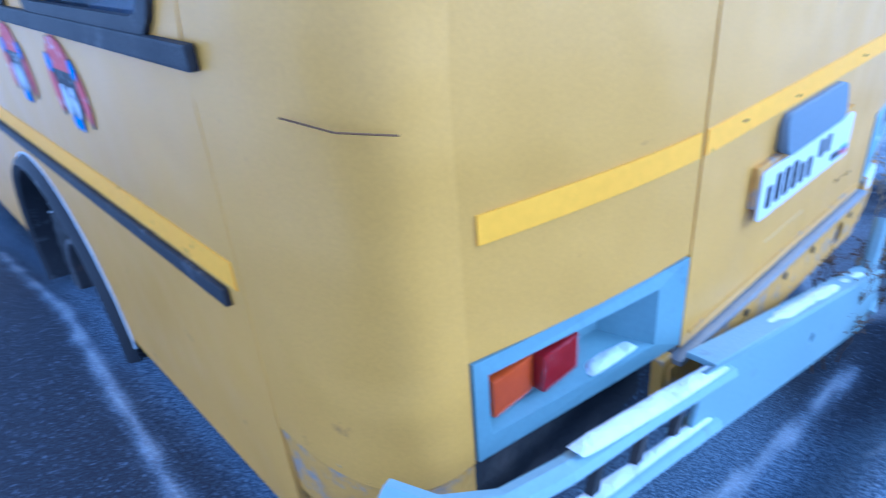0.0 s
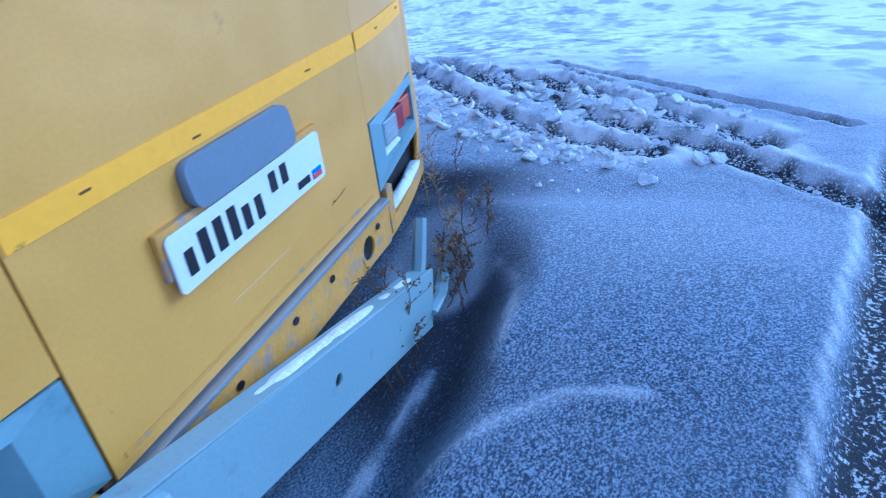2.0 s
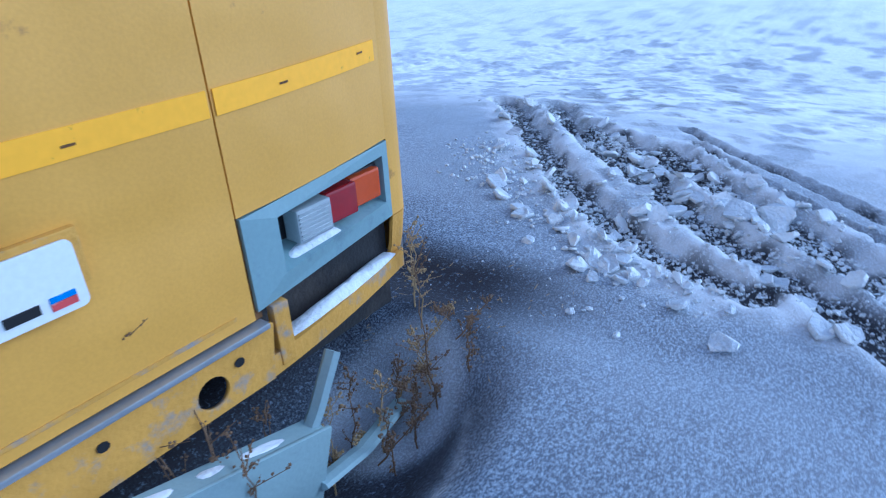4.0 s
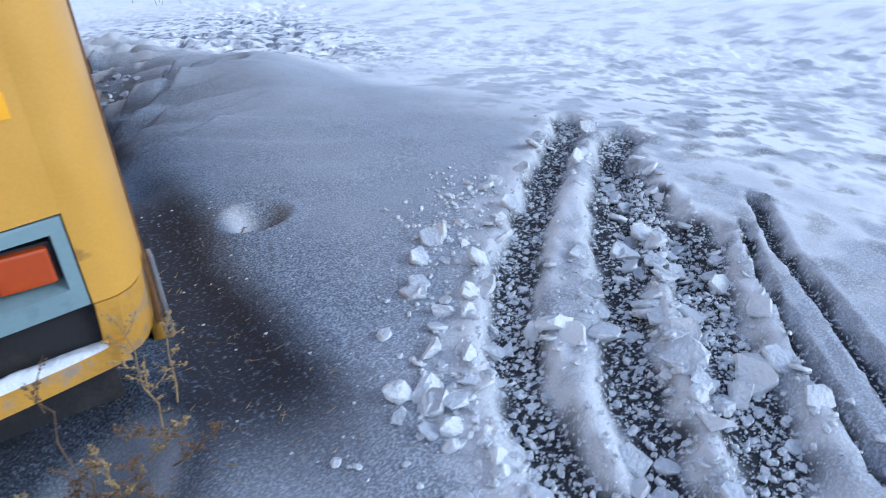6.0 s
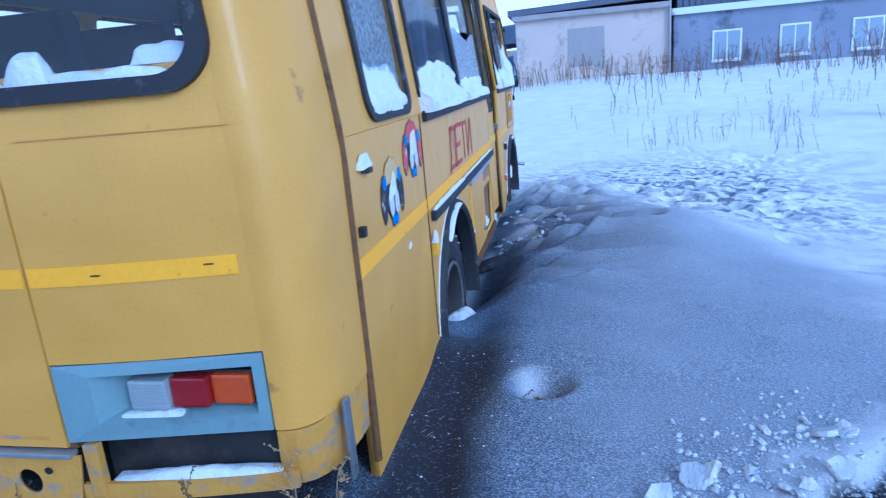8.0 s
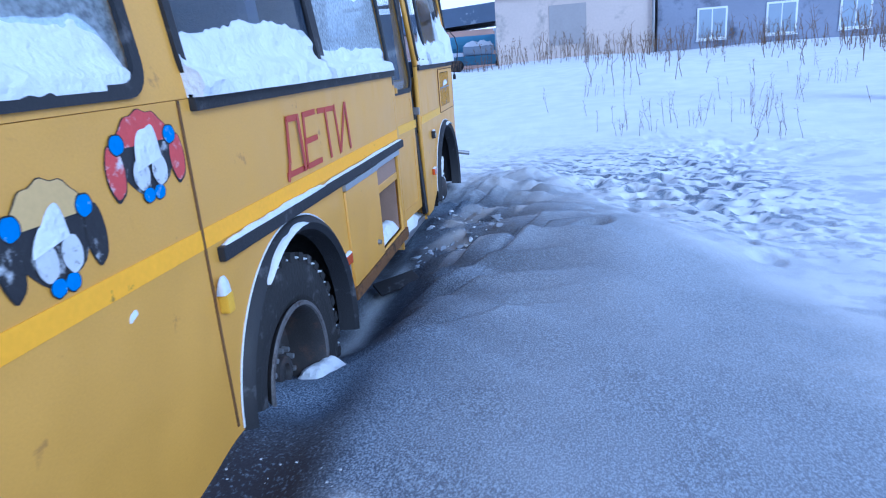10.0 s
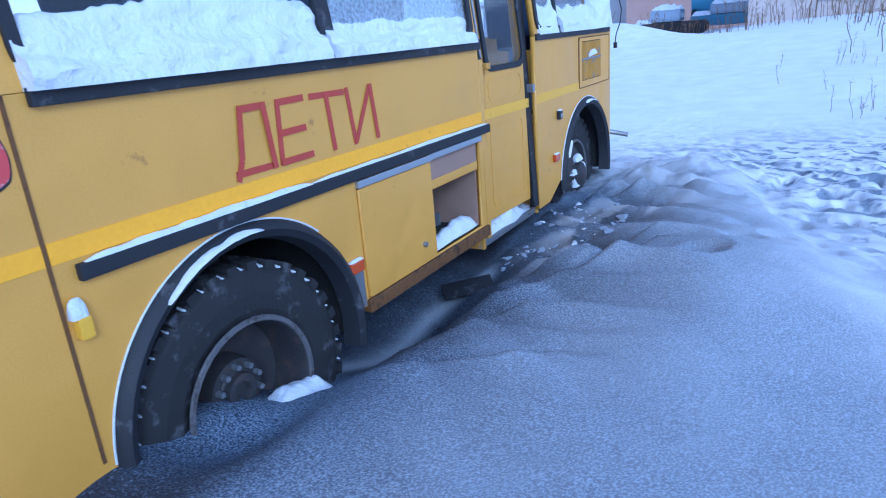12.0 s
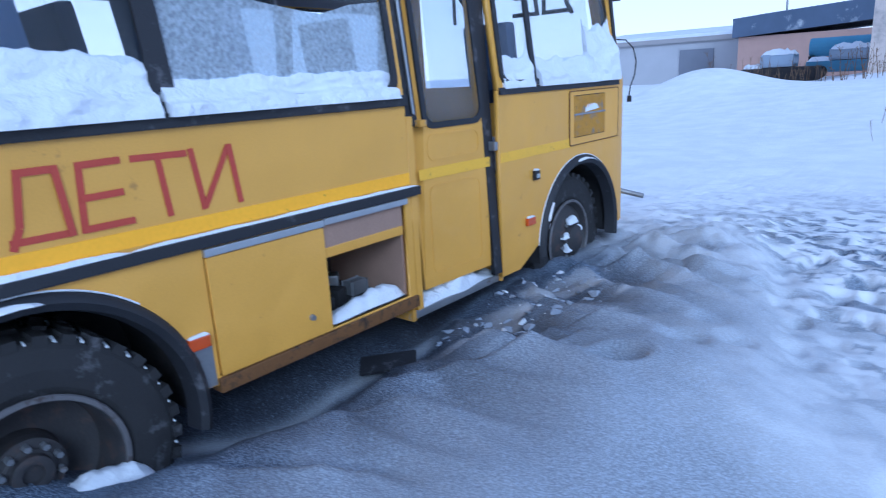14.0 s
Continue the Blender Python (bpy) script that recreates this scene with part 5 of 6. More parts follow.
ml = busp("marker_lamp", box(1.2, 1.226, 4.755, 4.805, 0.498, 0.556, 0.006), BLACK, "small dark marker lamp")
busp("marker_lens", box(1.224, 1.232, 4.765, 4.795, 0.510, 0.535, 0.003), CLEARLENS)
tagged(link_mesh("snow_clump", snow_heap([(1.214, 4.755, 0.556), (1.214, 4.805, 0.556)], 0.025, 0.010, 33, 16, 0.7), SNOW, None, smooth=True), "snow on the marker lamp", "snow")
busp("corner_marker", box(1.2, 1.232, 1.388, 1.424, 0.445, 0.505, 0.008), FADED, "yellow marker lamp")
tagged(link_mesh("snow_clump", snow_heap([(1.216, 1.378, 0.503), (1.216, 1.420, 0.503)], 0.028, 0.05, 34, 16, 0.7), SNOW, None, smooth=True), "cap of snow on the marker lamp", "snow")
tagged(link_mesh("snow_clump", snow_heap([(1.202, 1.018, 0.578), (1.202, 1.048, 0.590)], 0.006, 0.022, 38, 14, 0.6), SNOW, None, smooth=True), "dab of snow stuck to the side panel", "snow")
busp("filler_catch", box(1.2, 1.225, 0.56, 0.60, 0.93, 0.945, 0.003), BLACK)
tagged(link_mesh("snow_clump", snow_heap([(1.208, 0.52, 0.945), (1.208, 0.63, 0.95)], 0.024, 0.032, 35, 30, 1.2), SNOW, None, smooth=True), "snow clinging to the side catch", "snow")
busp("side_catch", box(1.2, 1.22, 0.475, 0.50, 0.76, 0.79, 0.003), BLACK)

# tape letters on the side
LZ0, LZ1, T = 0.722, 0.938, 0.022


def stroke(a, b, w=T, off=0.0):
    """A strip of tape between two places on the side."""
    d = Vector((b[0] - a[0], b[1] - a[1]))
    n = Vector((-d.y, d.x)).normalized() * w / 2
    loop = [(a[0] + n.x, a[1] + n.y), (b[0] + n.x, b[1] + n.y), (b[0] - n.x, b[1] - n.y), (a[0] - n.x, a[1] - n.y)]
    return sheet(loop, [], 0.001, side_put(1, 0.0025 + off))


letters = {
    "letter_de": [((1.98, LZ0 + 0.01), (2.16, LZ0 + 0.01)), ((1.985, LZ0 - 0.012), (2.012, LZ0 + 0.05)), ((2.012, LZ0 + 0.05), (2.035, LZ1)), ((2.03, LZ1 - 0.01), (2.14, LZ1 - 0.01)), ((2.13, LZ1), (2.148, LZ0))],
    "letter_ye": [((2.185, LZ0), (2.20, LZ1)), ((2.19, LZ1 - 0.01), (2.325, LZ1 - 0.008)), ((2.19, LZ0 + 0.105), (2.32, LZ0 + 0.108)), ((2.18, LZ0 + 0.01), (2.34, LZ0 + 0.012))],
    "letter_te": [((2.355, LZ1 - 0.01), (2.55, LZ1 - 0.014)), ((2.445, LZ1 - 0.01), (2.462, LZ0))],
    "letter_i": [((2.565, LZ1), (2.59, LZ0)), ((2.59, LZ0 + 0.005), (2.71, LZ1 - 0.005)), ((2.712, LZ1), (2.735, LZ0))],
}
for nm, strokes in letters.items():
    for k, (a, b) in enumerate(strokes):
        busp(nm, stroke(a, b, off=0.0012 * k), RED, "red tape letter stroke")


def sticker(cy, cz, w, h, variant):
    """A peeling round sticker of plain colour shapes."""
    def disc(u, v, ru, rv, off, mat, a0=0, a1=360):
        loop = [(cy + u * w + ru * w * math.cos(radians(a0 + (a1 - a0) * k / 26)), cz + v * h + rv * h * math.sin(radians(a0 + (a1 - a0) * k / 26)) * (1 + 0.05 * math.sin(5 * k))) for k in range(26 if a1 - a0 == 360 else 27)]
        busp("sticker_shape", sheet(loop, [], 0.001, side_put(1 if variant < 2 else -1, 0.002 + off)), mat)
    disc(0, 0.0, 0.34, 0.42, 0.0, STK_DARK)
    red = PALE if variant == 1 else STK_RED
    disc(0, 0.09, 0.365, 0.405, 0.0006, INK, 3, 177)
    disc(0, 0.10, 0.35, 0.385, 0.0012, red, 5, 175)
    for s in (-1, 1):
        disc(0.405 * s, -0.10, 0.112, 0.30, 0.0006, INK)
        disc(0.405 * s, -0.09, 0.10, 0.275, 0.0012, STK_DARK if variant == 1 else STK_RED)
        disc(0.34 * s, 0.18, 0.092, 0.115, 0.0018, INK)
        disc(0.07 * s, -0.42, 0.08, 0.092, 0.0018, INK)
        disc(0.34 * s, 0.18, 0.08, 0.10, 0.0024, STK_BLUE)
        disc(0.07 * s, -0.42, 0.07, 0.08, 0.0024, STK_BLUE)
        disc(0.12 * s, -0.18, 0.10, 0.17, 0.0036, STK_WHITE)


sticker(1.20, 0.93, 0.30, 0.215, 0)
sticker(0.865, 0.825, 0.28, 0.23, 1)
sticker(1.10, 0.93, 0.25, 0.21, 2)
sticker(1.55, 0.93, 0.25, 0.21, 3)
for i, (y, z) in enumerate(((1.20, 0.95), (0.85, 0.85))):
    tagged(link_mesh("snow_clump", snow_heap([(1.206, y - 0.05, z - 0.05), (1.206, y + 0.05, z - 0.03)], 0.006, 0.045, 40 + i, 24, 1.2), SNOW, None, smooth=True), "thin snow clinging to a peeling sticker", "snow")

# entrance: folding leaf, black edge strips, step full of snow
for a, b in ((3.66, 3.70),):
    busp("door_pillar", sheet([(a, 0.0), (b, 0.0), (b, 0.96), (a, 0.96)], [], 0.03, lambda u, v, w: (HALF - tumble(v) - 0.014 + w, u, v)), PAINT)
busp("folded_leaf", sheet([(3.658, 0.965), (3.785, 0.90), (3.785, 1.86), (3.658, 1.86)], [], 0.02, lambda u, v, w: (HALF - tumble(v) - 0.05 + w, u, v)), BLACK, "dark edge of the folded second leaf")
for a in (3.672, 3.742):
    busp("leaf_frame_strip", sheet([(a, 0.97), (a + 0.012, 0.965), (a + 0.012, 1.86), (a, 1.86)], [], 0.012, lambda u, v, w: (HALF - tumble(v) - 0.034 + w, u, v)), ALU, "pale aluminium edge strip")
leaf_out = [(3.79, 0.06), (4.355, 0.06), (4.355, 1.86), (3.79, 1.86)]
leaf_put = lambda u, v, w: (HALF - tumble(v) - 0.045 + w - 0.05 * (4.355 - u), u, v)
busp("entrance_door", sheet(leaf_out, [rounded(3.845, 4.295, 0.90, 1.82, 0.07)], 0.03, leaf_put), PAINT, "yellow folding entrance door leaf")
busp("entrance_door_seal", ring(rounded(3.83, 4.31, 0.885, 1.835, 0.08), rounded(3.86, 4.28, 0.915, 1.805, 0.06), 0.012, lambda u, v, w: leaf_put(u, v, w + 0.012)), BLACK)
gl = busp("entrance_door_glass", sheet(rounded(3.85, 4.29, 0.905, 1.815, 0.06), [], 0.004, leaf_put), GLASS)
gl.visible_shadow = False
for z0, z1 in ((0.12, 0.60), (0.72, 0.86)):
    busp("door_panel_rib", ring(rounded(3.86, 4.27, z0, z1, 0.05), rounded(3.872, 4.258, z0 + 0.012, z1 - 0.012, 0.04), 0.004, lambda u, v, w: leaf_put(u, v, w + 0.014)), PAINT)
busp("side_stripe", sheet([(3.79, 0.635), (4.355, 0.635), (4.355, 0.69), (3.79, 0.69)], [], 0.002, lambda u, v, w: leaf_put(u, v, w + 0.017)), FADED)
busp("door_edge_rubber", sheet([(4.340, 0.0), (4.413, 0.0), (4.413, 1.86), (4.315, 1.86)], [], 0.03, lambda u, v, w: (HALF - tumble(v) - 0.018 + w, u, v)), BLACK, "black door edge rubber")
busp("door_edge_rubber", sheet([(3.71, 0.05), (3.745, 0.05), (3.745, 1.80), (3.71, 1.80)], [], 0.03, lambda u, v, w: (HALF - tumble(v) - 0.07 + w, u, v)), BLACK, "black door edge rubber")
busp("door_bracket", box(1.15, 1.192, 3.768, 3.815, 0.905, 0.937, 0.004), RUSTY, "rusty door bracket")
busp("door_catch", box(1.15, 1.2, 4.37, 4.40, 0.72, 0.77, 0.005), STEEL)
busp("door_header", sheet([(3.66, 1.86), (4.42, 1.86), (4.42, 1.95), (3.66, 1.95)], [], 0.03, side_put(1, -0.02)), PAINT)
busp("entrance_step", box(0.80, 1.165, 3.66, 4.47, -0.062, -0.02, 0.008), STEEL, "aluminium entrance step")
busp("step_riser", box(0.78, 0.80, 3.66, 4.45, -0.06, 0.58), DARK)
busp("step_cheek", box(0.80, 1.18, 3.64, 3.665, -0.06, 0.58), RUSTY)
busp("step_cheek", box(0.80, 1.18, 4.42, 4.44, -0.06, 0.58), RUSTY)
tagged(link_mesh("snow_drift", snow_heap([(1.08, 3.68, -0.02), (1.08, 4.05, -0.02), (1.08, 4.44, -0.02)], 0.16, 0.07, 36, 70, 0.9, 13), SNOW, None, smooth=True), "snow heaped on the entrance step", "snow")

# ventilation grille by the front corner
gf = busp("grille_panel", ring(rounded(5.215, 5.93, 0.655, 1.0, 0.015, 2), rounded(5.27, 5.72, 0.70, 0.975, 0.01, 2), 0.006, side_put(1, 0.0)), PAINT, "yellow access panel")
busp("grille_edge", ring(rounded(5.21, 5.935, 0.65, 1.005, 0.015, 2), rounded(5.217, 5.928, 0.657, 0.998, 0.015, 2), 0.007, side_put(1, 0.0)), BROWN)
busp("grille_backing", box(1.197, 1.2012, 5.26, 5.73, 0.69, 0.985), DARK)
for k in range(17):
    y = 5.279 + k * 0.0262
    busp("grille_slat", box(1.2, 1.209, y, y + 0.010, 0.705, 0.97), RUSTY)
busp("grille_tie", box(1.2, 1.212, 5.275, 5.715, 0.845, 0.857), STEEL)
tagged(link_mesh("snow_patch", snow_heap([(1.205, 5.42, 0.86), (1.205, 5.62, 0.875)], 0.012, 0.05, 37, 10), SNOW, None, smooth=True), "snow caught in the ventilation grille", "snow")

# front end
def front_shell():
    bm = bmesh.new()
    plan = []
    for k in range(9):
        a = radians(90 * k / 8)
        plan.append((0.92 + 0.28 * math.cos(a), 5.95 + 0.30 * math.sin(a)))
    plan = plan + [(0.4, 6.27), (0, 6.28), (-0.4, 6.27)] + [(-x, y) for x, y in plan[::-1]]
    zs = [0.0, 0.3, 0.7, BELT, 1.3, 1.6, 1.93, 1.95]
    grid = [[bm.verts.new((x - math.copysign(tumble(z), x) * min(1, abs(x)), y - 0.16 * max(0, z - BELT), z)) for x, y in plan] for z in zs]
    for r in range(len(zs) - 1):
        for c in range(len(plan) - 1):
            if 3 <= r <= 5 and 8 <= c <= len(plan) - 10:
                continue
            bm.faces.new((grid[r][c], grid[r][c + 1], grid[r + 1][c + 1], grid[r + 1][c]))
    bmesh.ops.recalc_face_normals(bm, faces=bm.faces)
    bmesh.ops.solidify(bm, geom=bm.faces[:], thickness=0.012)
    busp("front_body", bm, PAINT)
    g = sheet([(-0.86, BELT), (0.86, BELT), (0.80, 1.93), (-0.80, 1.93)], [], 0.005, lambda u, v, w: (u, 6.25 - 0.16 * (v - BELT) + w, v))
    wo_ = busp("windscreen", g, GLASS)
    wo_.visible_shadow = False


front_shell()
for strokes in letters.values():
    for (u0, v0), (u1, v1) in strokes:
        def glass_put(u, v, w):
            zz = 1.58 + (v - LZ0) * 1.35
            return (0.72 - (u - 1.98) * 1.55, 6.235 - 0.16 * (zz - BELT) - w, zz)
        d = Vector((u1 - u0, v1 - v0))
        nn = Vector((-d.y, d.x)).normalized() * 0.012
        busp("windscreen_letter", sheet([(u0 + nn.x, v0 + nn.y), (u1 + nn.x, v1 + nn.y), (u1 - nn.x, v1 - nn.y), (u0 - nn.x, v0 - nn.y)], [], 0.002, glass_put), INK, "dark tape letter stroke on the windscreen")
busp("windscreen_post", tube([(1.12, 6.02, 1.06), (1.07, 5.98, 1.5), (1.04, 5.95, 1.82)], 0.035, sides=6), BLACK)
busp("mirror_arm", tube([(1.1, 6.06, 1.34), (1.18, 6.10, 1.33), (1.23, 6.12, 1.27), (1.25, 6.13, 1.18), (1.24, 6.13, 1.08), (1.21, 6.13, 1.0), (1.2, 6.13, 0.93)], 0.005, sides=6), BLACK, "bent black mirror arm")
busp("mirror_clamp", box(1.19, 1.215, 6.115, 6.145, 0.885, 0.93, 0.004), BLACK)
busp("side_indicator", box(1.08, 1.16, 5.99, 6.05, 1.6, 1.65, 0.008), BLACK)
busp("front_bumper_stub", tube([(1.05, 6.2, 0.2), (1.18, 6.24, 0.17), (1.28, 6.26, 0.15)], 0.02, sides=8), STEEL, "bare bumper bracket")

# roof and inside
rb = bmesh.new()
rows = []
for i in range(15):
    y = 0.03 + 6.05 * i / 14
    row = []
    for k in range(17):
        a = math.pi * k / 16
        inset = 0.16 * (1 - min(1, min(i, 14 - i) / 2.0)) ** 2
        row.append(rb.verts.new(((HALF - tumble(1.95) - inset) * math.copysign(abs(math.cos(a)) ** 0.6, math.cos(a)), y, 1.94 + (0.42 - inset) * math.sin(a) ** 0.8)))
    rows.append(row)
for a, b in zip(rows, rows[1:]):
    for k in range(16):
        rb.faces.new((a[k], a[k + 1], b[k + 1], b[k]))
rb.faces.new(rows[0])
rb.faces.new(rows[-1])
bmesh.ops.recalc_face_normals(rb, faces=rb.faces)
bmesh.ops.solidify(rb, geom=rb.faces[:], thickness=0.02)
busp("roof", rb, PAINT, smooth=False)
lb = bmesh.new()
rows = []
for i in range(9):
    row = []
    for k in range(13):
        a = math.pi * k / 12
        row.append(lb.verts.new(((HALF - tumble(1.95) - 0.04) * math.copysign(abs(math.cos(a)) ** 0.6, math.cos(a)), 0.35 + 5.4 * i / 8, 1.93 + 0.36 * math.sin(a) ** 0.8)))
    rows.append(row)
for a, b in zip(rows, rows[1:]):
    for k in range(12):
        lb.faces.new((a[k], a[k + 1], b[k + 1], b[k]))
busp("ceiling_liner", lb, INNER, "pale grey cabin lining", True)
for sx, y0, y1 in ((1, 0.4, 6.0), (-1, 0.4, 6.0)):
    busp("gutter", sheet([(y0, TOP - 0.002), (y1, TOP - 0.002), (y1, 1.96), (y0, 1.96)], [], 0.02, side_put(sx, -0.02)), PAINT)
for y0, y1, x1 in ((0.46, 3.64, 1.16), (3.641, 4.44, 0.79), (4.441, 5.9, 1.16)):
    busp("cabin_floor", box(-1.16, x1, y0, y1, 0.602, 0.63), INNER)
for sx, y0, y1 in ((-1, 0.42, 5.9), (1, 0.42, 3.6)):
    busp("cornice_panel", sheet([(y0, 1.745), (y1, 1.745), (y1, 1.94), (y0, 1.94)], [], 0.006, side_put(sx, -0.042)), INNER, "pale grey panel over the windows")
busp("cabin_floor", box(-0.95, 0.95, 0.14, 0.458, 0.602, 0.63), INNER)
busp("inner_wall", box(-1.165, -1.16, 0.4, 5.9, 0.63, 1.04), INNER)
busp("inner_wall", box(1.155, 1.16, 0.4, 3.6, 0.63, 1.04), INNER)


for sx in (-1, 1):
    busp("window_ledge", box(min(sx * 1.17, sx * 1.11), max(sx * 1.17, sx * 1.11), 0.42, 3.6, 1.005, 1.055, 0.008), PAINT, "yellow inner window ledge")


def seat(x0, x1, y, tall=0.98):
    e = new("passenger_seat")
    e.parent = bus
    e.location = ((x0 + x1) / 2, y - 2.9, 0.93)
    e["label"] = "dark blue passenger seat"
    w = (x1 - x0) / 2
    part("seat_cushion", box(-w, w, 0, 0.42, 0.32, 0.45, 0.03), SEAT, e)
    part("seat_back", box(-w, w, -0.08, 0.02, 0.42, tall, 0.035, m=Matrix.Rotation(radians(8), 4, "X")), SEAT, e)
    for lx in (-w + 0.05, w - 0.09):
        part("seat_leg", box(lx, lx + 0.04, 0.1, 0.3, 0.0, 0.33), STEEL, e)


for y in (1.5, 2.25, 3.0):
    seat(0.28, 1.10, y)
for y in (0.75, 1.5, 2.25, 3.0, 3.75):
    seat(-1.10, -0.28, y)
seat(-0.95, -0.45, 5.0)
seat(0.66, 1.0, 5.0, 0.82)
busp("grab_rail", tube([(0.25, 3.7, 0.63), (0.25, 3.7, 2.2)], 0.016), STEEL)
busp("grab_rail", tube([(0.62, 3.75, 1.1), (0.62, 4.4, 1.1)], 0.016), STEEL)
busp("steering_wheel", tube([(-0.7 + 0.2 * math.cos(2 * math.pi * k / 24), 5.55 + 0.14 * math.sin(2 * math.pi * k / 24), 1.2 + 0.12 * math.sin(2 * math.pi * k / 24)) for k in range(25)], 0.014, sides=6), BLACK)

# snow lying on the bus
def lay(points, w, h, seed, steps, label, lumpy=0.5, mat=SNOW, across=7):
    return tagged(link_mesh("snow_strip", snow_heap(points, w, h, seed, steps, lumpy, across), mat, None, smooth=True), label, "snow")


def bank(y0, y1, zb, h, depth, seed, label, ends=0.0):
    """Wind-packed snow against a pane: a ragged top, a lower layer that stands out."""
    off = Vector((seed * 7.3, seed * 1.7, 0))
    bm = bmesh.new()
    ny, nz = max(12, int((y1 - y0) / 0.009)), 22
    rows = []
    for i in range(ny + 1):
        y = y0 + (y1 - y0) * i / ny
        s = Vector((0, y, 0))
        e = 1 - min(i, ny - i) / ny * 2
        top = h * (1 + 0.20 * noise.noise(off + s * 2.6) + 0.13 * noise.noise(off + s * 9) + 0.05 * noise.noise(off + s * 33) + ends * e ** 6)
        lip = 0.36 + 0.22 * noise.noise(off * 2 + s * 5)
        row = []
        for j in range(nz + 1):
            v = j / nz
            z = zb + v * top
            out = depth * (0.15 + 0.40 * (1 - v ** 2) + 0.42 * (1 / (1 + math.exp((v - lip) * 40))))
            p = Vector((0.3, y * 0.45, z * 1.2))
            out += depth * (0.32 * noise.noise(off + p * 8) + 0.16 * noise.noise(off + p * 22) + 0.07 * noise.noise(off + p * 60)) * (1 - 0.6 * v ** 3)
            if j == nz:
                out = 0.004
            row.append(bm.verts.new((HALF - tumble(z) - 0.026 + max(0.004, out), y, z - (0.010 if j == 0 else 0))))
        row.append(bm.verts.new((HALF - tumble(zb) - 0.030, y, zb - 0.010)))
        rows.append(row)
    for a, b in zip(rows, rows[1:]):
        for j in range(nz + 2):
            k = (j + 1) % (nz + 2)
            bm.faces.new((a[j], a[k], b[k], b[j]))
    bm.faces.new(rows[0])
    bm.faces.new(rows[-1])
    bmesh.ops.recalc_face_normals(bm, faces=bm.faces)
    return tagged(link_mesh("snow_bank", bm, SNOW, None, smooth=True), label, "snow")


bank(1.425, 2.475, 1.058, 0.185, 0.08, 51, "deep layered bank of snow along the lower window edge", -0.1)
bank(2.50, 3.60, 1.058, 0.125, 0.075, 52, "ragged bank of snow along the lower window edge", -0.15)
bank(0.745, 1.21, 1.095, 0.15, 0.04, 53, "snow packed along the rear side window's edge", -0.6)
bank(4.47, 4.78, 1.062, 0.17, 0.05, 54, "snow in the front side window's corner", 0.6)
bank(4.84, 5.60, 1.062, 0.15, 0.06, 55, "snow along the front side window's edge", 0.3)
bank(5.50, 5.91, 1.066, 0.36, 0.075, 56, "clump of snow by the windscreen post", 0.2)
lay([(1.213, 1.45, 0.632), (1.213, 1.9, 0.632), (1.213, 2.3, 0.632)], 0.022, 0.014, 57, 110, "strip of snow on the rub rail", 0.5)
lay([(1.21, 2.3, 0.632), (1.21, 3.1, 0.632), (1.21, 3.7, 0.632)], 0.014, 0.010, 58, 60, "thin line of snow on the rub rail", 0.5)
for k, (a0, a1, cy) in enumerate(((128, 82, REAR_HUB + 0.02), (100, 70, FRONT_HUB - 0.03), (160, 146, FRONT_HUB - 0.03))):
    pts = [(1.222, cy + (ARCH - 0.015) * math.cos(radians(a0 + (a1 - a0) * i / 6)), 0.042 + (ARCH - 0.02) * math.sin(radians(a0 + (a1 - a0) * i / 6))) for i in range(7)]
    lay(pts, 0.05, 0.012, 60 + k, 40, "snow clinging to the wheel arch lip", 0.9)
tagged(link_mesh("snow_mound", snow_heap([(1.12, 1.90, -0.22), (1.15, 2.06, -0.21), (1.19, 2.27, -0.20)], 0.20, 0.14, 66, 50, 0.35, 21, 0.5), SNOW, None, smooth=True), "snow blown into the rear wheel", "snow")


for k, (y, z, h) in enumerate(((5.34, -0.10, 0.09), (5.44, 0.02, 0.07), (5.38, 0.09, 0.05), (5.30, 0.0, 0.05))):
    tagged(link_mesh("snow_clump", snow_heap([(1.115, y - 0.05, z), (1.125, y + 0.05, z + 0.01)], 0.07, h, 92 + k, 22, 0.8, 9), SNOW, None, smooth=True), "snow packed against the front wheel's hub", "snow")


# ---- buildings and distance ----
def building(name, x0, x1, y0, depth, z0, h, wall, roof_mat, label, over=0.35, roof_h=0.3, slope=0.0):
    e = empty(name, ((x0 + x1) / 2, y0 + depth / 2, z0), label, "building")
    off = Matrix.Translation((-(x0 + x1) / 2, -(y0 + depth / 2), -z0))
    wb = box(x0, x1, y0, y0 + depth, z0 - 0.5, z0 + h)
    wb.transform(off)
    part("wall", wb, wall, e)
    rbm = bmesh.new()
    a = [(x0 - over, y0 - over), (x1 + over, y0 - over), (x1 + over, y0 + depth + over), (x0 - over, y0 + depth + over)]
    lo = [rbm.verts.new((x, y, z0 + h + slope * (x - x0))) for x, y in a]
    hi = [rbm.verts.new((x, y, z0 + h + roof_h + slope * (x - x0) + (0.8 if y > y0 + 1 else 0.0))) for x, y in a]
    rbm.faces.new(lo[::-1])
    rbm.faces.new(hi)
    for k in range(4):
        rbm.faces.new((lo[k], lo[(k + 1) % 4], hi[(k + 1) % 4], hi[k]))
    rbm.transform(off)
    part("roof", rbm, roof_mat, e)
    return e, off


def add_part(e, off, name, bm, mat, label=""):
    bm.transform(off)
    return part(name, bm, mat, e, label)


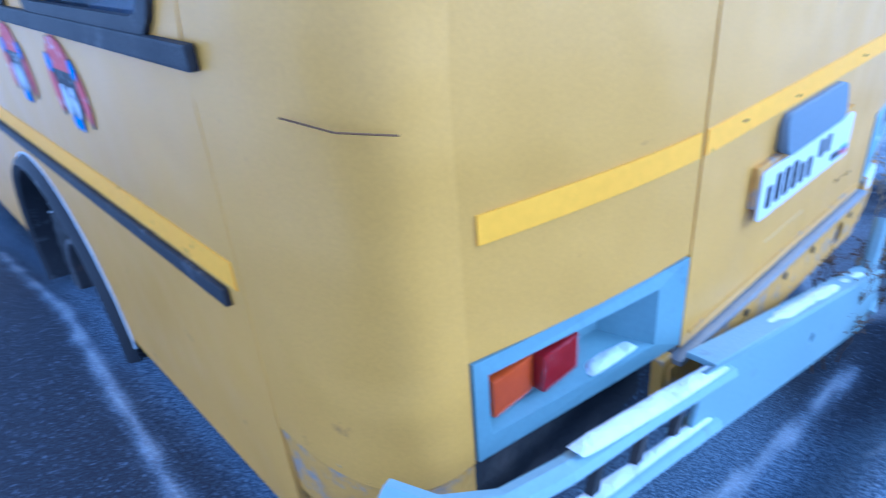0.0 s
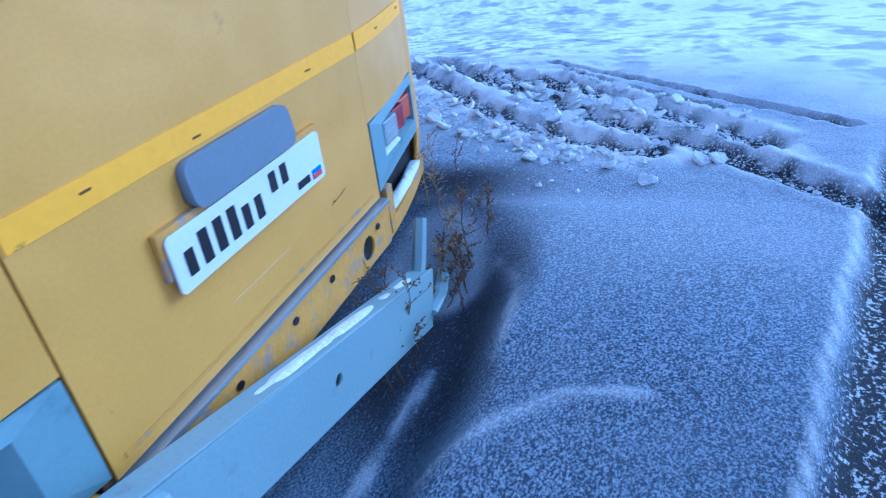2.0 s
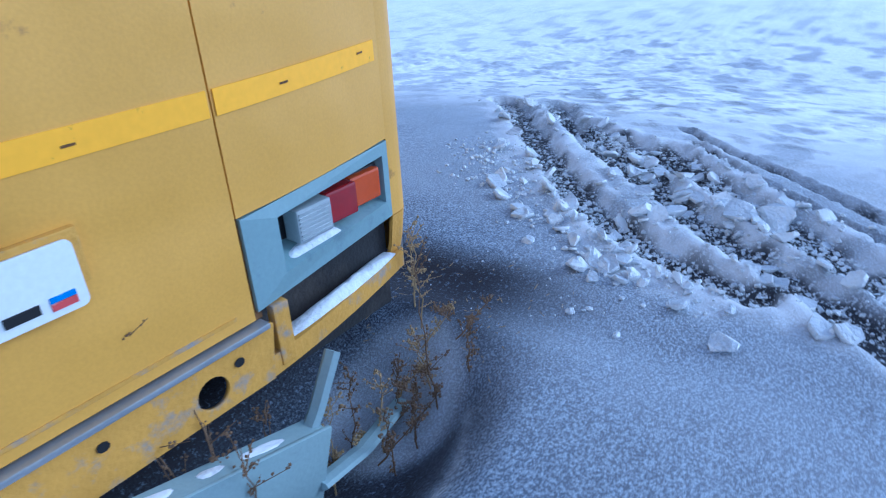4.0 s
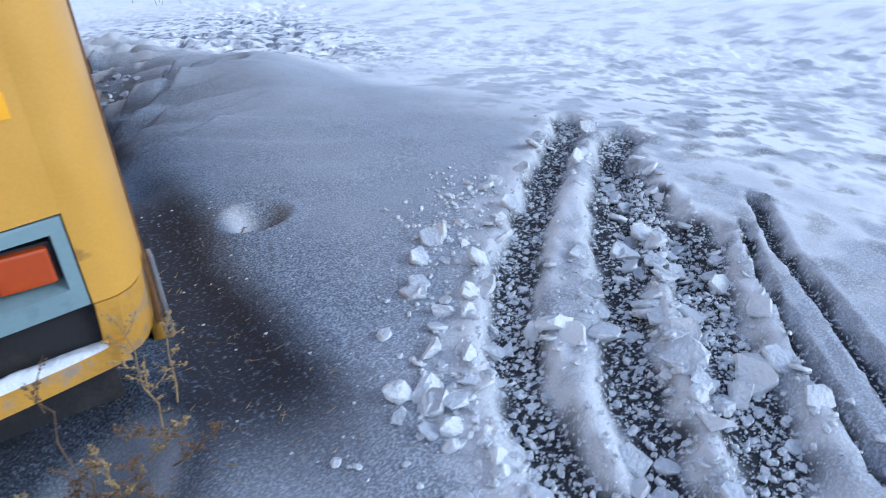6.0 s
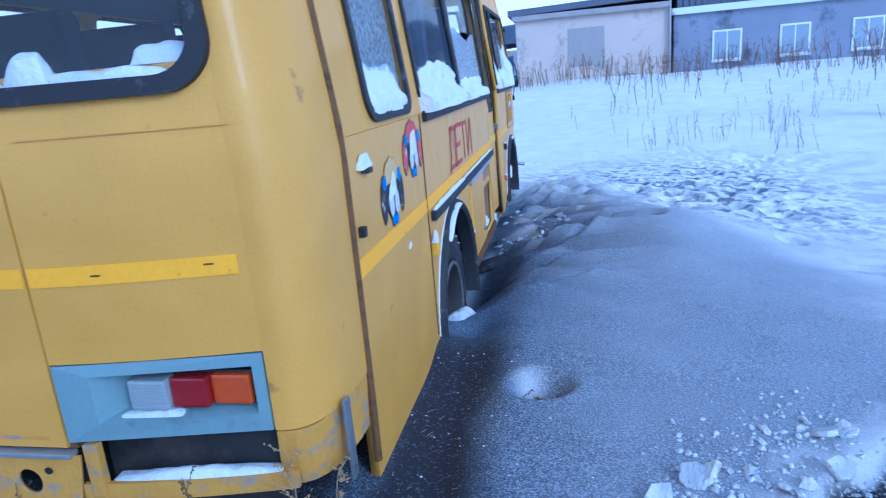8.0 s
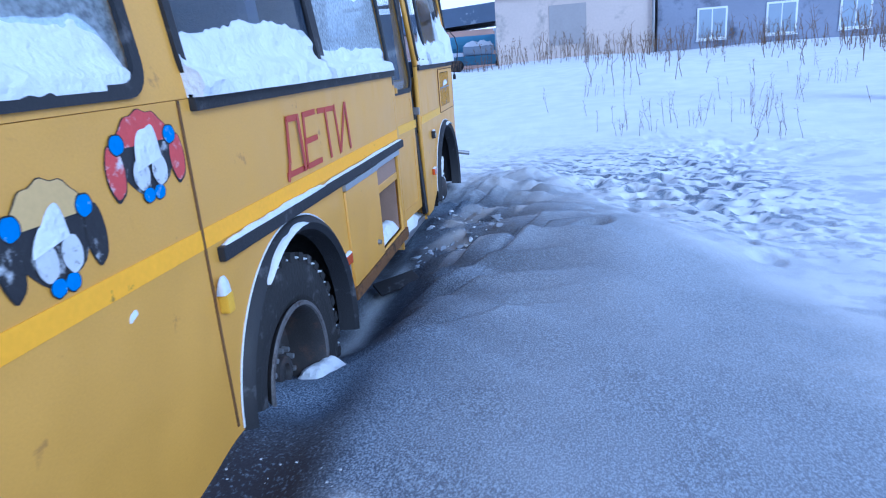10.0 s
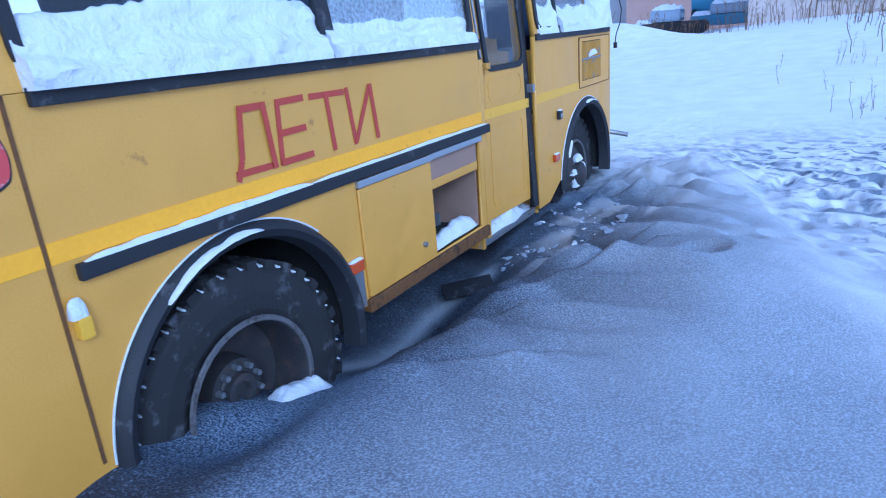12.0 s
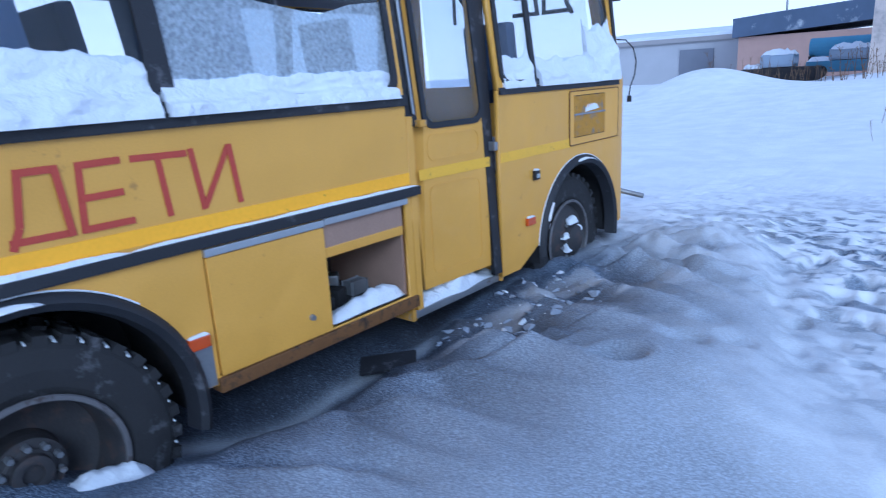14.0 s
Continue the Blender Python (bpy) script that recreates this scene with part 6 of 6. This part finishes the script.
def add_window(e, off, xc, zc, w, h, y, split=2):
    f = box(xc - w / 2 - 0.06, xc + w / 2 + 0.06, y - 0.05, y + 0.02, zc - h / 2 - 0.06, zc + h / 2 + 0.06)
    f.transform(off)
    wo_ = part("window", f, WHITE, e, "white framed window")
    for k in range(split):
        a = xc - w / 2 + w * k / split + 0.03
        p = box(a, a + w / split - 0.06, y - 0.062, y - 0.052, zc - h / 2 + 0.03, zc + h / 2 - 0.03)
        p.transform(off)
        q = part("pane", p, FARPANE, wo_)
    s = box(xc - w / 2 - 0.1, xc + w / 2 + 0.1, y - 0.14, y, zc - h / 2 - 0.12, zc - h / 2 - 0.07)
    s.transform(off)
    part("sill", s, SNOW, wo_)


FARPANE = material("far_pane", (0.30, 0.36, 0.45), 0.15, var=0.2, scale=0.8, bump=0)
barn, bo = building("storehouse", -0.75, 6.9, 34.0, 9.0, 0.2, 3.75, BEIGE, BOARD, "weathered beige plastered storehouse behind a snow bank", slope=0.03)
add_part(barn, bo, "bricked_up_window", box(1.9, 3.7, 33.96, 34.0, 1.2, 3.1), PATCH, "bricked-up window patch")
add_part(barn, bo, "eave_board", box(-0.9, 6.9, 33.7, 33.75, 3.7, 3.95), PATCH)
add_part(barn, bo, "downpipe", tube([(6.85, 33.85, 0.2), (6.85, 33.85, 4.0)], 0.07), STEEL)
house, ho = building("apartment_house", 7.1, 26.0, 34.2, 10.0, 0.2, 3.1, HOUSE, SNOW, "grey-blue plastered house with white windows and a dark boarded upper storey", over=0.1)
for xc in (9.6, 12.7, 15.9, 19.2, 22.5):
    add_window(house, ho, xc, 1.65, 1.25, 1.35, 34.2)
add_part(house, ho, "boarded_storey", box(7.3, 25.5, 34.6, 43, 3.5, 6.0), BOARD)
for k in range(60):
    add_part(house, ho, "board", box(7.3 + k * 0.3, 7.52 + k * 0.3, 34.55, 34.6, 3.5, 6.0), BOARD)
add_part(house, ho, "ledge", box(7.1, 26.1, 33.95, 34.6, 3.28, 3.42), SNOW)
shed, so = building("long_shed", -11.0, -1.2, 52.0, 9.0, 0.5, 2.4, SHEDWALL, SHEDROOF, "long shed with pinkish wall and blue-grey metal roof", roof_h=1.3, slope=0.06)
gar, go = building("garage_block", -25.0, -11.5, 56.0, 8.0, 0.2, 3.1, GARAGE, SNOW, "pale concrete garage block with a grey gate", over=0.2)
add_part(gar, go, "gate", box(-16.6, -13.9, 55.9, 56.0, -0.2, 2.4), GATE, "grey steel gate")
add_part(gar, go, "fascia", box(-25.2, -11.3, 55.75, 55.8, 3.0, 3.35), PATCH)
mast = empty("mast", (-9.8, 60, 0.2), "tall thin lattice mast", "mast")
part("pole", tube([(0, 0, 0), (0, 0, 16)], 0.10, taper=0.05), STEEL, mast)
part("crossbar", tube([(-0.8, 0, 14), (0.8, 0, 14)], 0.05), STEEL, mast)
pole = empty("utility_pole", (7.9, 11.7, ground_at(7.9, 11.7)), "grey concrete utility pole with a steel band", "pole")
pole.rotation_euler = (0, radians(1.5), 0)
part("shaft", box(-0.11, 0.11, -0.10, 0.10, -0.3, 6.5, 0.02), CONCRETE, pole)
for z in (0.75, 0.95):
    part("band", box(-0.14, 0.14, -0.13, 0.13, z, z + 0.05, 0.01), BLACK, pole)
part("brace", box(-0.2, 0.05, -0.16, -0.10, -0.3, 0.7, 0.02), DARK, pole)


def wreck(x, y, length, height, mat, label, seed):
    z = ground_at(x, y)
    e = empty("parked_car", (x, y, z), label, "car")
    part("body", box(-length / 2, length / 2, -0.8, 0.8, 0.3, height * 0.6, 0.15), mat, e)
    part("cab", box(-length * 0.25, length * 0.2, -0.7, 0.7, height * 0.6, height, 0.18), FARPANE, e)
    for wx in (-length * 0.32, length * 0.32):
        wb = lathe([(0.0, 0.1), (0.3, 0.1), (0.34, 0.0), (0.3, -0.1), (0, -0.1)], 16, m=Matrix.Translation((wx, -0.8, 0.33)) @ Matrix.Rotation(radians(90), 4, "Z"))
        part("wheel", wb, TYRE, e)
    s = snow_heap([(x - length * 0.25, y, z + height - 0.05), (x + length * 0.2, y, z + height - 0.05)], 1.4, 0.3, seed, 10)
    tagged(link_mesh("snow_clump", s, SNOW, None, smooth=True), "snow lying on a parked car", "snow")
    s = snow_heap([(x - length * 0.5, y, z + height * 0.58), (x - length * 0.2, y, z + height * 0.58)], 1.5, 0.25, seed + 1, 8)
    tagged(link_mesh("snow_clump", s, SNOW, None, smooth=True), "snow lying on a car bonnet", "snow")


wreck(-5.4, 40, 3.6, 1.7, DARK, "dark old car buried in snow by the shed", 70)
wreck(-2.6, 43, 4.2, 1.5, TRUCK, "faded blue old car half buried in snow", 72)
tank = empty("tank_trailer", (-3.4, 47, 0.3), "faded blue tank beside the shed", "tank")
part("tank", tube([(-2.0, 0, 1.5), (2.0, 0, 1.5)], 0.55, sides=18), TRUCK, tank)
part("support", box(-2, -1.7, -0.5, 0.5, 0, 1.0), DARK, tank)
part("support", box(1.7, 2, -0.5, 0.5, 0, 1.0), DARK, tank)
cab = empty("white_cabin", (-0.9, 46, 0.3), "small white cabin beside the shed", "cabin")
part("wall", box(-0.9, 0.9, -0.8, 0.8, -0.2, 2.2), WHITE, cab)
part("roof", box(-1.0, 1.0, -0.9, 0.9, 2.2, 2.35), SNOW, cab)
part("window", box(0.1, 0.6, -0.83, -0.8, 1.1, 1.7), FARPANE, cab)


def weed(bm, x, y, z, h, rng, side=4, r=0.006):
    """One dry stalk with twigs."""
    lean = Vector((rng.uniform(-0.25, 0.25), rng.uniform(-0.25, 0.25), 1)) * h
    base = Vector((x, y, z))
    pts = [base + lean * (k / 4) + Vector((rng.uniform(-1, 1), rng.uniform(-1, 1), 0)) * h * 0.03 for k in range(5)]
    tube(pts, r, bm, sides=side, taper=r * 0.4)
    for _ in range(rng.randint(4, 8)):
        f = rng.uniform(0.35, 0.98)
        p = base + lean * f
        d = Vector((rng.uniform(-1, 1), rng.uniform(-1, 1), rng.uniform(0.3, 1.2))) * h * 0.16
        tube([p, p + d * 0.6, p + d], r * 0.6, bm, sides=3, taper=r * 0.2)


def weed_field(name, mat, count, x0, x1, y0, y1, hmin, hmax, r, seed, label):
    rng = random.Random(seed)
    bm = bmesh.new()
    spots_ = [(rng.uniform(x0, x1), rng.uniform(y0, y1)) for _ in range(count)]
    zs_ = ground_height(np.array([p[0] for p in spots_]), np.array([p[1] for p in spots_]))
    for (x, y), z in zip(spots_, zs_):
        weed(bm, x, y, z - 0.03, rng.uniform(hmin, hmax), rng, 3, r)
    return tagged(link_mesh(name, bm, mat), label, "weeds", kind="stuff")


weed_field("dry_weeds", STALK, 170, -1.5, 12, 29.5, 33.5, 0.4, 1.35, 0.014, 1, "dry brown weeds standing before the storehouse")
weed_field("dry_weeds", STALK, 240, 3.0, 20, 17, 31, 0.3, 1.1, 0.012, 2, "dry brown weeds poking out of the snow bank")
weed_field("dry_weeds", STALK, 60, -6.5, -1.5, 27, 33, 0.4, 1.0, 0.010, 3, "dry brown weeds by the snow pile")
weed_field("dry_weeds", STALK, 260, 11, 26, 15, 26, 0.5, 1.6, 0.016, 6, "brown scrub along the edge of the yard")
weed_field("dry_weeds", STALK, 26, 1.5, 9, 9.5, 19, 0.2, 0.5, 0.005, 4, "few dry stalks in open snow")

for i, (x, y) in enumerate(((3.3, 10.0), (4.2, 10.7), (5.1, 11.0), (5.0, 9.1), (3.1, 15.5), (6.2, 12.5), (7.5, 14.5))):
    weed_field("dry_weeds", STALK, 9, x - 0.35, x + 0.35, y - 0.4, y + 0.4, 0.2, 0.55, 0.004, 20 + i, "clump of dry stalks in the snow")


def near_weed(x, y, z, h, seed, mat, twigs=12, flat=0.0):
    """A dry stalk with twigs and seed heads; flat: how far it has been pressed over."""
    rng = random.Random(seed)
    bm = bmesh.new()
    lean = Vector((rng.uniform(-0.18, 0.18) + flat * rng.choice((-1, 1)), rng.uniform(-0.15, 0.15) - 0.4 * flat, 1)).normalized() * h
    base = Vector((x, y, z))
    pts = [base + lean * (k / 7) + Vector((rng.uniform(-1, 1), rng.uniform(-1, 1), 0)) * h * 0.03 for k in range(8)]
    tube(pts, 0.0028, bm, sides=5, taper=0.001)
    for _ in range(twigs):
        f = rng.uniform(0.15, 0.98)
        p = base + lean * f
        d = Vector((rng.uniform(-1, 1), rng.uniform(-1, 1), rng.uniform(0.2, 1.3))) * h * 0.14
        tp = [p, p + d * 0.5, p + d]
        tube(tp, 0.0014, bm, sides=4, taper=0.0007)
        for q in range(6):
            c = p + d * rng.uniform(0.3, 1.0) + Vector((rng.uniform(-1, 1), rng.uniform(-1, 1), rng.uniform(-1, 1))) * 0.006
            bmesh.ops.create_icosphere(bm, subdivisions=1, radius=rng.uniform(0.0018, 0.0042), matrix=Matrix.Translation(c))
    return tagged(link_mesh("dry_weed", bm, mat), "dry brown weed stalk by the bumper", "weed", "weeds by the bumper")


for i, (x, y, h, m) in enumerate(((0.33, -0.05, 0.62, STALK), (0.36, -0.07, 0.42, STALK), (0.42, -0.09, 0.36, STALK), (0.62, -0.06, 0.22, PALE_STALK), (0.72, -0.02, 0.24, STALK), (0.8, -0.05, 0.2, PALE_STALK), (0.9, 0.0, 0.2, STALK), (0.97, -0.1, 0.42, STALK), (1.0, -0.06, 0.18, PALE_STALK), (1.12, 0.06, 0.30, PALE_STALK), (1.16, 0.12, 0.20, PALE_STALK), (0.86, -0.12, 0.18, STALK), (0.75, -0.14, 0.16, STALK), (1.06, -0.15, 0.17, STALK), (0.55, 0.03, 0.25, STALK))):
    near_weed(x, y, ground_at(x, y) - 0.01, h + 0.05, 100 + i, m, 16)


for i in range(12):
    x, y = 0.66 + 0.045 * i, -0.03 + 0.05 * math.sin(i * 2.3)
    near_weed(x, y, ground_at(x, y) + 0.01, 0.13 + 0.02 * (i % 4), 140 + i, STALK if i % 3 else PALE_STALK, 12, 1.1)


def chunk_mesh(size, seed):
    rng = random.Random(seed)
    bm = bmesh.new()
    bmesh.ops.create_icosphere(bm, subdivisions=2, radius=1.15)
    cuts = [Vector((rng.uniform(-1, 1), rng.uniform(-1, 1), rng.uniform(-1, 1))).normalized() for _ in range(9)]
    lim = [rng.uniform(0.35, 0.75) for _ in cuts]
    for v in bm.verts:
        for c, l in zip(cuts, lim):
            d = v.co.dot(c)
            if d > l:
                v.co -= c * (d - l)
        v.co += noise.noise_vector(v.co * 3 + Vector((seed, 0, 0))) * 0.05
        v.co = Vector((v.co.x * size, v.co.y * size * 0.85, v.co.z * size * 0.6))
    return bm


shapes = []
for k in range(8):
    me = bpy.data.meshes.new("snow_chunk")
    bm = chunk_mesh(1.0, k)
    bm.to_mesh(me)
    bm.free()
    me.materials.append(CHUNK)
    shapes.append(me)
rng = random.Random(12)
spots = []
axis = [(2.5, 0.82), (2.34, 0.6), (2.18, 0.38), (2.03, 0.12), (1.86, -0.12), (1.72, -0.34), (1.62, -0.62)]
axis_b = [(2.9, 0.15), (2.62, -0.15), (2.42, -0.3), (2.3, -0.5), (2.2, -0.68), (2.0, -0.98)]
for k in range(190):
    line, wide = (axis, 0.10) if k % 5 < 3 else (axis_b, 0.09)
    i = rng.randrange(len(line) - 1)
    f = rng.random()
    x = line[i][0] + (line[i + 1][0] - line[i][0]) * f + rng.gauss(0, wide)
    y = line[i][1] + (line[i + 1][1] - line[i][1]) * f + rng.gauss(0, wide)
    near = 1.0 if y < 0.1 else 0.55
    spots.append((x, y, min(0.06, max(0.009, abs(rng.gauss(0.014, 0.022)))) * near))
spots += [(1.406, -0.274, 0.018), (1.43, -0.31, 0.010), (1.609, -0.353, 0.035), (1.694, -0.49, 0.035), (1.62, -0.20, 0.05), (1.66, -0.27, 0.045), (1.58, -0.26, 0.03), (1.68, -0.22, 0.06), (1.72, -0.3, 0.05), (1.78, -0.1, 0.05), (2.10, -0.22, 0.06), (2.18, -0.3, 0.055), (2.25, -0.5, 0.07), (2.4, -0.62, 0.08)]
spot_z = ground_height(np.array([p[0] for p in spots]), np.array([p[1] for p in spots]))
for (x, y, s), gz in zip(spots, spot_z):
    ob = new("snow_chunk", rng.choice(shapes))
    ob.scale = (s, s, s)
    ob.rotation_euler = (rng.uniform(-0.4, 0.4), rng.uniform(-0.4, 0.4), rng.uniform(0, 6.28))
    ob.location = (x, y, gz + s * 0.25)
    tagged(ob, "broken lump of snow crust beside the wheel ruts", "snow lump", "snow lumps by the ruts")
# plates of crust broken up along the ruts
plates = []
for k in range(6):
    rp = random.Random(200 + k)
    n = rp.randrange(5, 8)
    loop = [(math.cos(6.283 * i / n + rp.uniform(-0.3, 0.3)) * rp.uniform(0.6, 1.1), math.sin(6.283 * i / n + rp.uniform(-0.3, 0.3)) * rp.uniform(0.5, 0.9)) for i in range(n)]
    bm = sheet(loop, [], 0.32, lambda u, v, w: (u, v, w + 0.05 * u * u))
    me = bpy.data.meshes.new("crust_plate")
    bm.to_mesh(me)
    bm.free()
    me.materials.append(CHUNK)
    plates.append(me)
for k in range(110):
    line = (RUTS[1][0][1:8], RUTS[2][0], RUTS[3][0], RUTS[0][0], axis)[k % 5]
    i = rng.randrange(len(line) - 1)
    f = rng.random()
    side = rng.choice((-1, 1)) * rng.uniform(0.05, 0.16)
    x = line[i][0] + (line[i + 1][0] - line[i][0]) * f + side * 0.7
    y = line[i][1] + (line[i + 1][1] - line[i][1]) * f - side * 0.7
    s = rng.uniform(0.02, 0.062)
    ob = new("crust_plate", rng.choice(plates))
    ob.scale = (s, s, s)
    ob.rotation_euler = (rng.uniform(-0.7, 0.7), rng.uniform(-0.7, 0.7), rng.uniform(0, 6.28))
    ob.location = (x, y, ground_at(x, y) + s * 0.22)
    tagged(ob, "tilted plate of broken snow crust beside a wheel rut", "snow plate", "broken plates by the ruts")
ico = bmesh.new()
bmesh.ops.create_icosphere(ico, subdivisions=1, radius=1.0)
ico_v = [v.co.copy() for v in ico.verts]
ico_f = [[v.index for v in f.verts] for f in ico.faces]
ico.free()
cv, cf = [], []
trails = [r[0] for r in RUTS[:4]]
places = []
for k in range(8000):
    if k % 3 == 0:
        line, wide = (axis, 0.11) if k % 2 else (axis_b, 0.14)
    else:
        line, wide = trails[(k // 3) % 4], 0.055
    i = rng.randrange(len(line) - 1)
    f = rng.random()
    x = line[i][0] + (line[i + 1][0] - line[i][0]) * f + rng.gauss(0, wide)
    y = line[i][1] + (line[i + 1][1] - line[i][1]) * f + rng.gauss(0, wide)
    if x > 1.35:
        places.append((x, y))
heights = ground_height(np.array([p[0] for p in places]), np.array([p[1] for p in places]))
for (x, y), z in zip(places, heights):
    s = 0.0028 + 0.013 * rng.random() ** 4
    turn = Matrix.Rotation(rng.uniform(0, 6.28), 3, "Z") @ Matrix.Rotation(rng.uniform(-0.6, 0.6), 3, "X")
    dims = Vector((s, s * rng.uniform(0.5, 1), s * rng.uniform(0.4, 0.8)))
    start = len(cv)
    for v in ico_v:
        j = rng.uniform(0.65, 1.15)
        q = turn @ Vector((v.x * dims.x * j, v.y * dims.y * j, v.z * dims.z * j))
        cv.append((x + q.x, y + q.y, z + s * 0.3 + q.z))
    cf += [[start + q for q in face_] for face_ in ico_f]
cm = bpy.data.meshes.new("snow_crumbs")
cm.from_pydata(cv, [], cf)
cm.materials.append(CHUNK)
tagged(new("snow_crumbs", cm), "scattered crumbs of broken snow crust", "snow crumbs", kind="stuff")

# lumps of trodden snow beside the door, and scrap
grey_shapes = []
for me in shapes:
    m2 = me.copy()
    m2.materials[0] = GREY_SNOW
    grey_shapes.append(m2)
for k in range(90):
    x, y = 1.2 + 0.6 * rng.random() ** 1.4, rng.uniform(3.75, 4.9)
    s = 0.008 + 0.034 * rng.random() ** 2
    ob = new("snow_chunk", rng.choice(grey_shapes if k % 4 else shapes))
    ob.scale = (s * 1.25, s, s * 0.85)
    ob.rotation_euler = (rng.uniform(-0.3, 0.3), rng.uniform(-0.3, 0.3), rng.uniform(0, 6.28))
    ob.location = (x, y, ground_at(x, y) + s * 0.1)
    tagged(ob, "lump of trodden snow beside the entrance step", "snow lump", "snow lumps by the door")
def pit_grass():
    bm = bmesh.new()
    r = random.Random(33)
    for _ in range(26):
        x, y = 1.65 + r.gauss(0, 0.035), 0.99 + r.gauss(0, 0.035)
        z = ground_at(x, y)
        d = Vector((r.uniform(-1, 1), r.uniform(-1, 1), r.uniform(0.0, 0.35))) * r.uniform(0.015, 0.04)
        p = Vector((x, y, z + 0.002))
        tube([p, p + d * 0.5 + Vector((0, 0, 0.004)), p + d], 0.0022, bm, sides=4, taper=0.001)
    return tagged(link_mesh("dead_grass", bm, STALK), "tuft of dead grass blown into a pit in the snow", "grass", kind="stuff")


pit_grass()


def litter():
    """Straw and crumbs strewn over the dark grit beside the rear corner."""
    bm = bmesh.new()
    r = random.Random(35)
    for _ in range(150):
        x, y = r.uniform(1.0, 1.52), r.uniform(-0.25, 1.0)
        p = Vector((x, y, ground_at(x, y) + 0.003))
        d = Vector((r.uniform(-1, 1), r.uniform(-1, 1), r.uniform(0.0, 0.3))) * r.uniform(0.008, 0.035)
        tube([p, p + d * 0.5, p + d], 0.0013, bm, sides=3, taper=0.0006)
    tagged(link_mesh("straw_litter", bm, PALE_STALK), "bits of straw strewn on dark grit beside the bus", "straw", kind="stuff")
    bm = bmesh.new()
    for _ in range(75):
        x, y = r.uniform(1.15, 1.75), r.uniform(-0.35, 1.3)
        q = r.uniform(0.0018, 0.0055)
        bmesh.ops.create_icosphere(bm, subdivisions=1, radius=q, matrix=Matrix.Translation((x, y, ground_at(x, y) + q * 0.3)) @ Matrix.Diagonal((1.2, 0.9, 0.6, 1)))
    tagged(link_mesh("snow_crumbs", bm, CHUNK), "loose crumbs of snow beside the rear corner", "snow crumbs", kind="stuff")


litter()
sc = box(-0.06, 0.06, -0.14, 0.14, -0.011, 0.011, 0.006)
for v in sc.verts:
    v.co.z += 0.6 * v.co.y ** 2
ob = tagged(link_mesh("rubber_scrap", sc, BLACK), "curled piece of black rubber lying in the snow", "scrap")
ob.location, ob.rotation_euler = (1.16, 3.46, ground_at(1.16, 3.46) + 0.025), (0.10, 0.30, -0.85)
sl = snow_heap([(1.26, 4.72, -0.22), (1.28, 4.98, -0.14)], 0.06, 0.03, 90, 16, 0.5)
tagged(link_mesh("snow_slab", sl, SNOW, None, smooth=True), "slab of snow leaning by the front wheel", "snow")
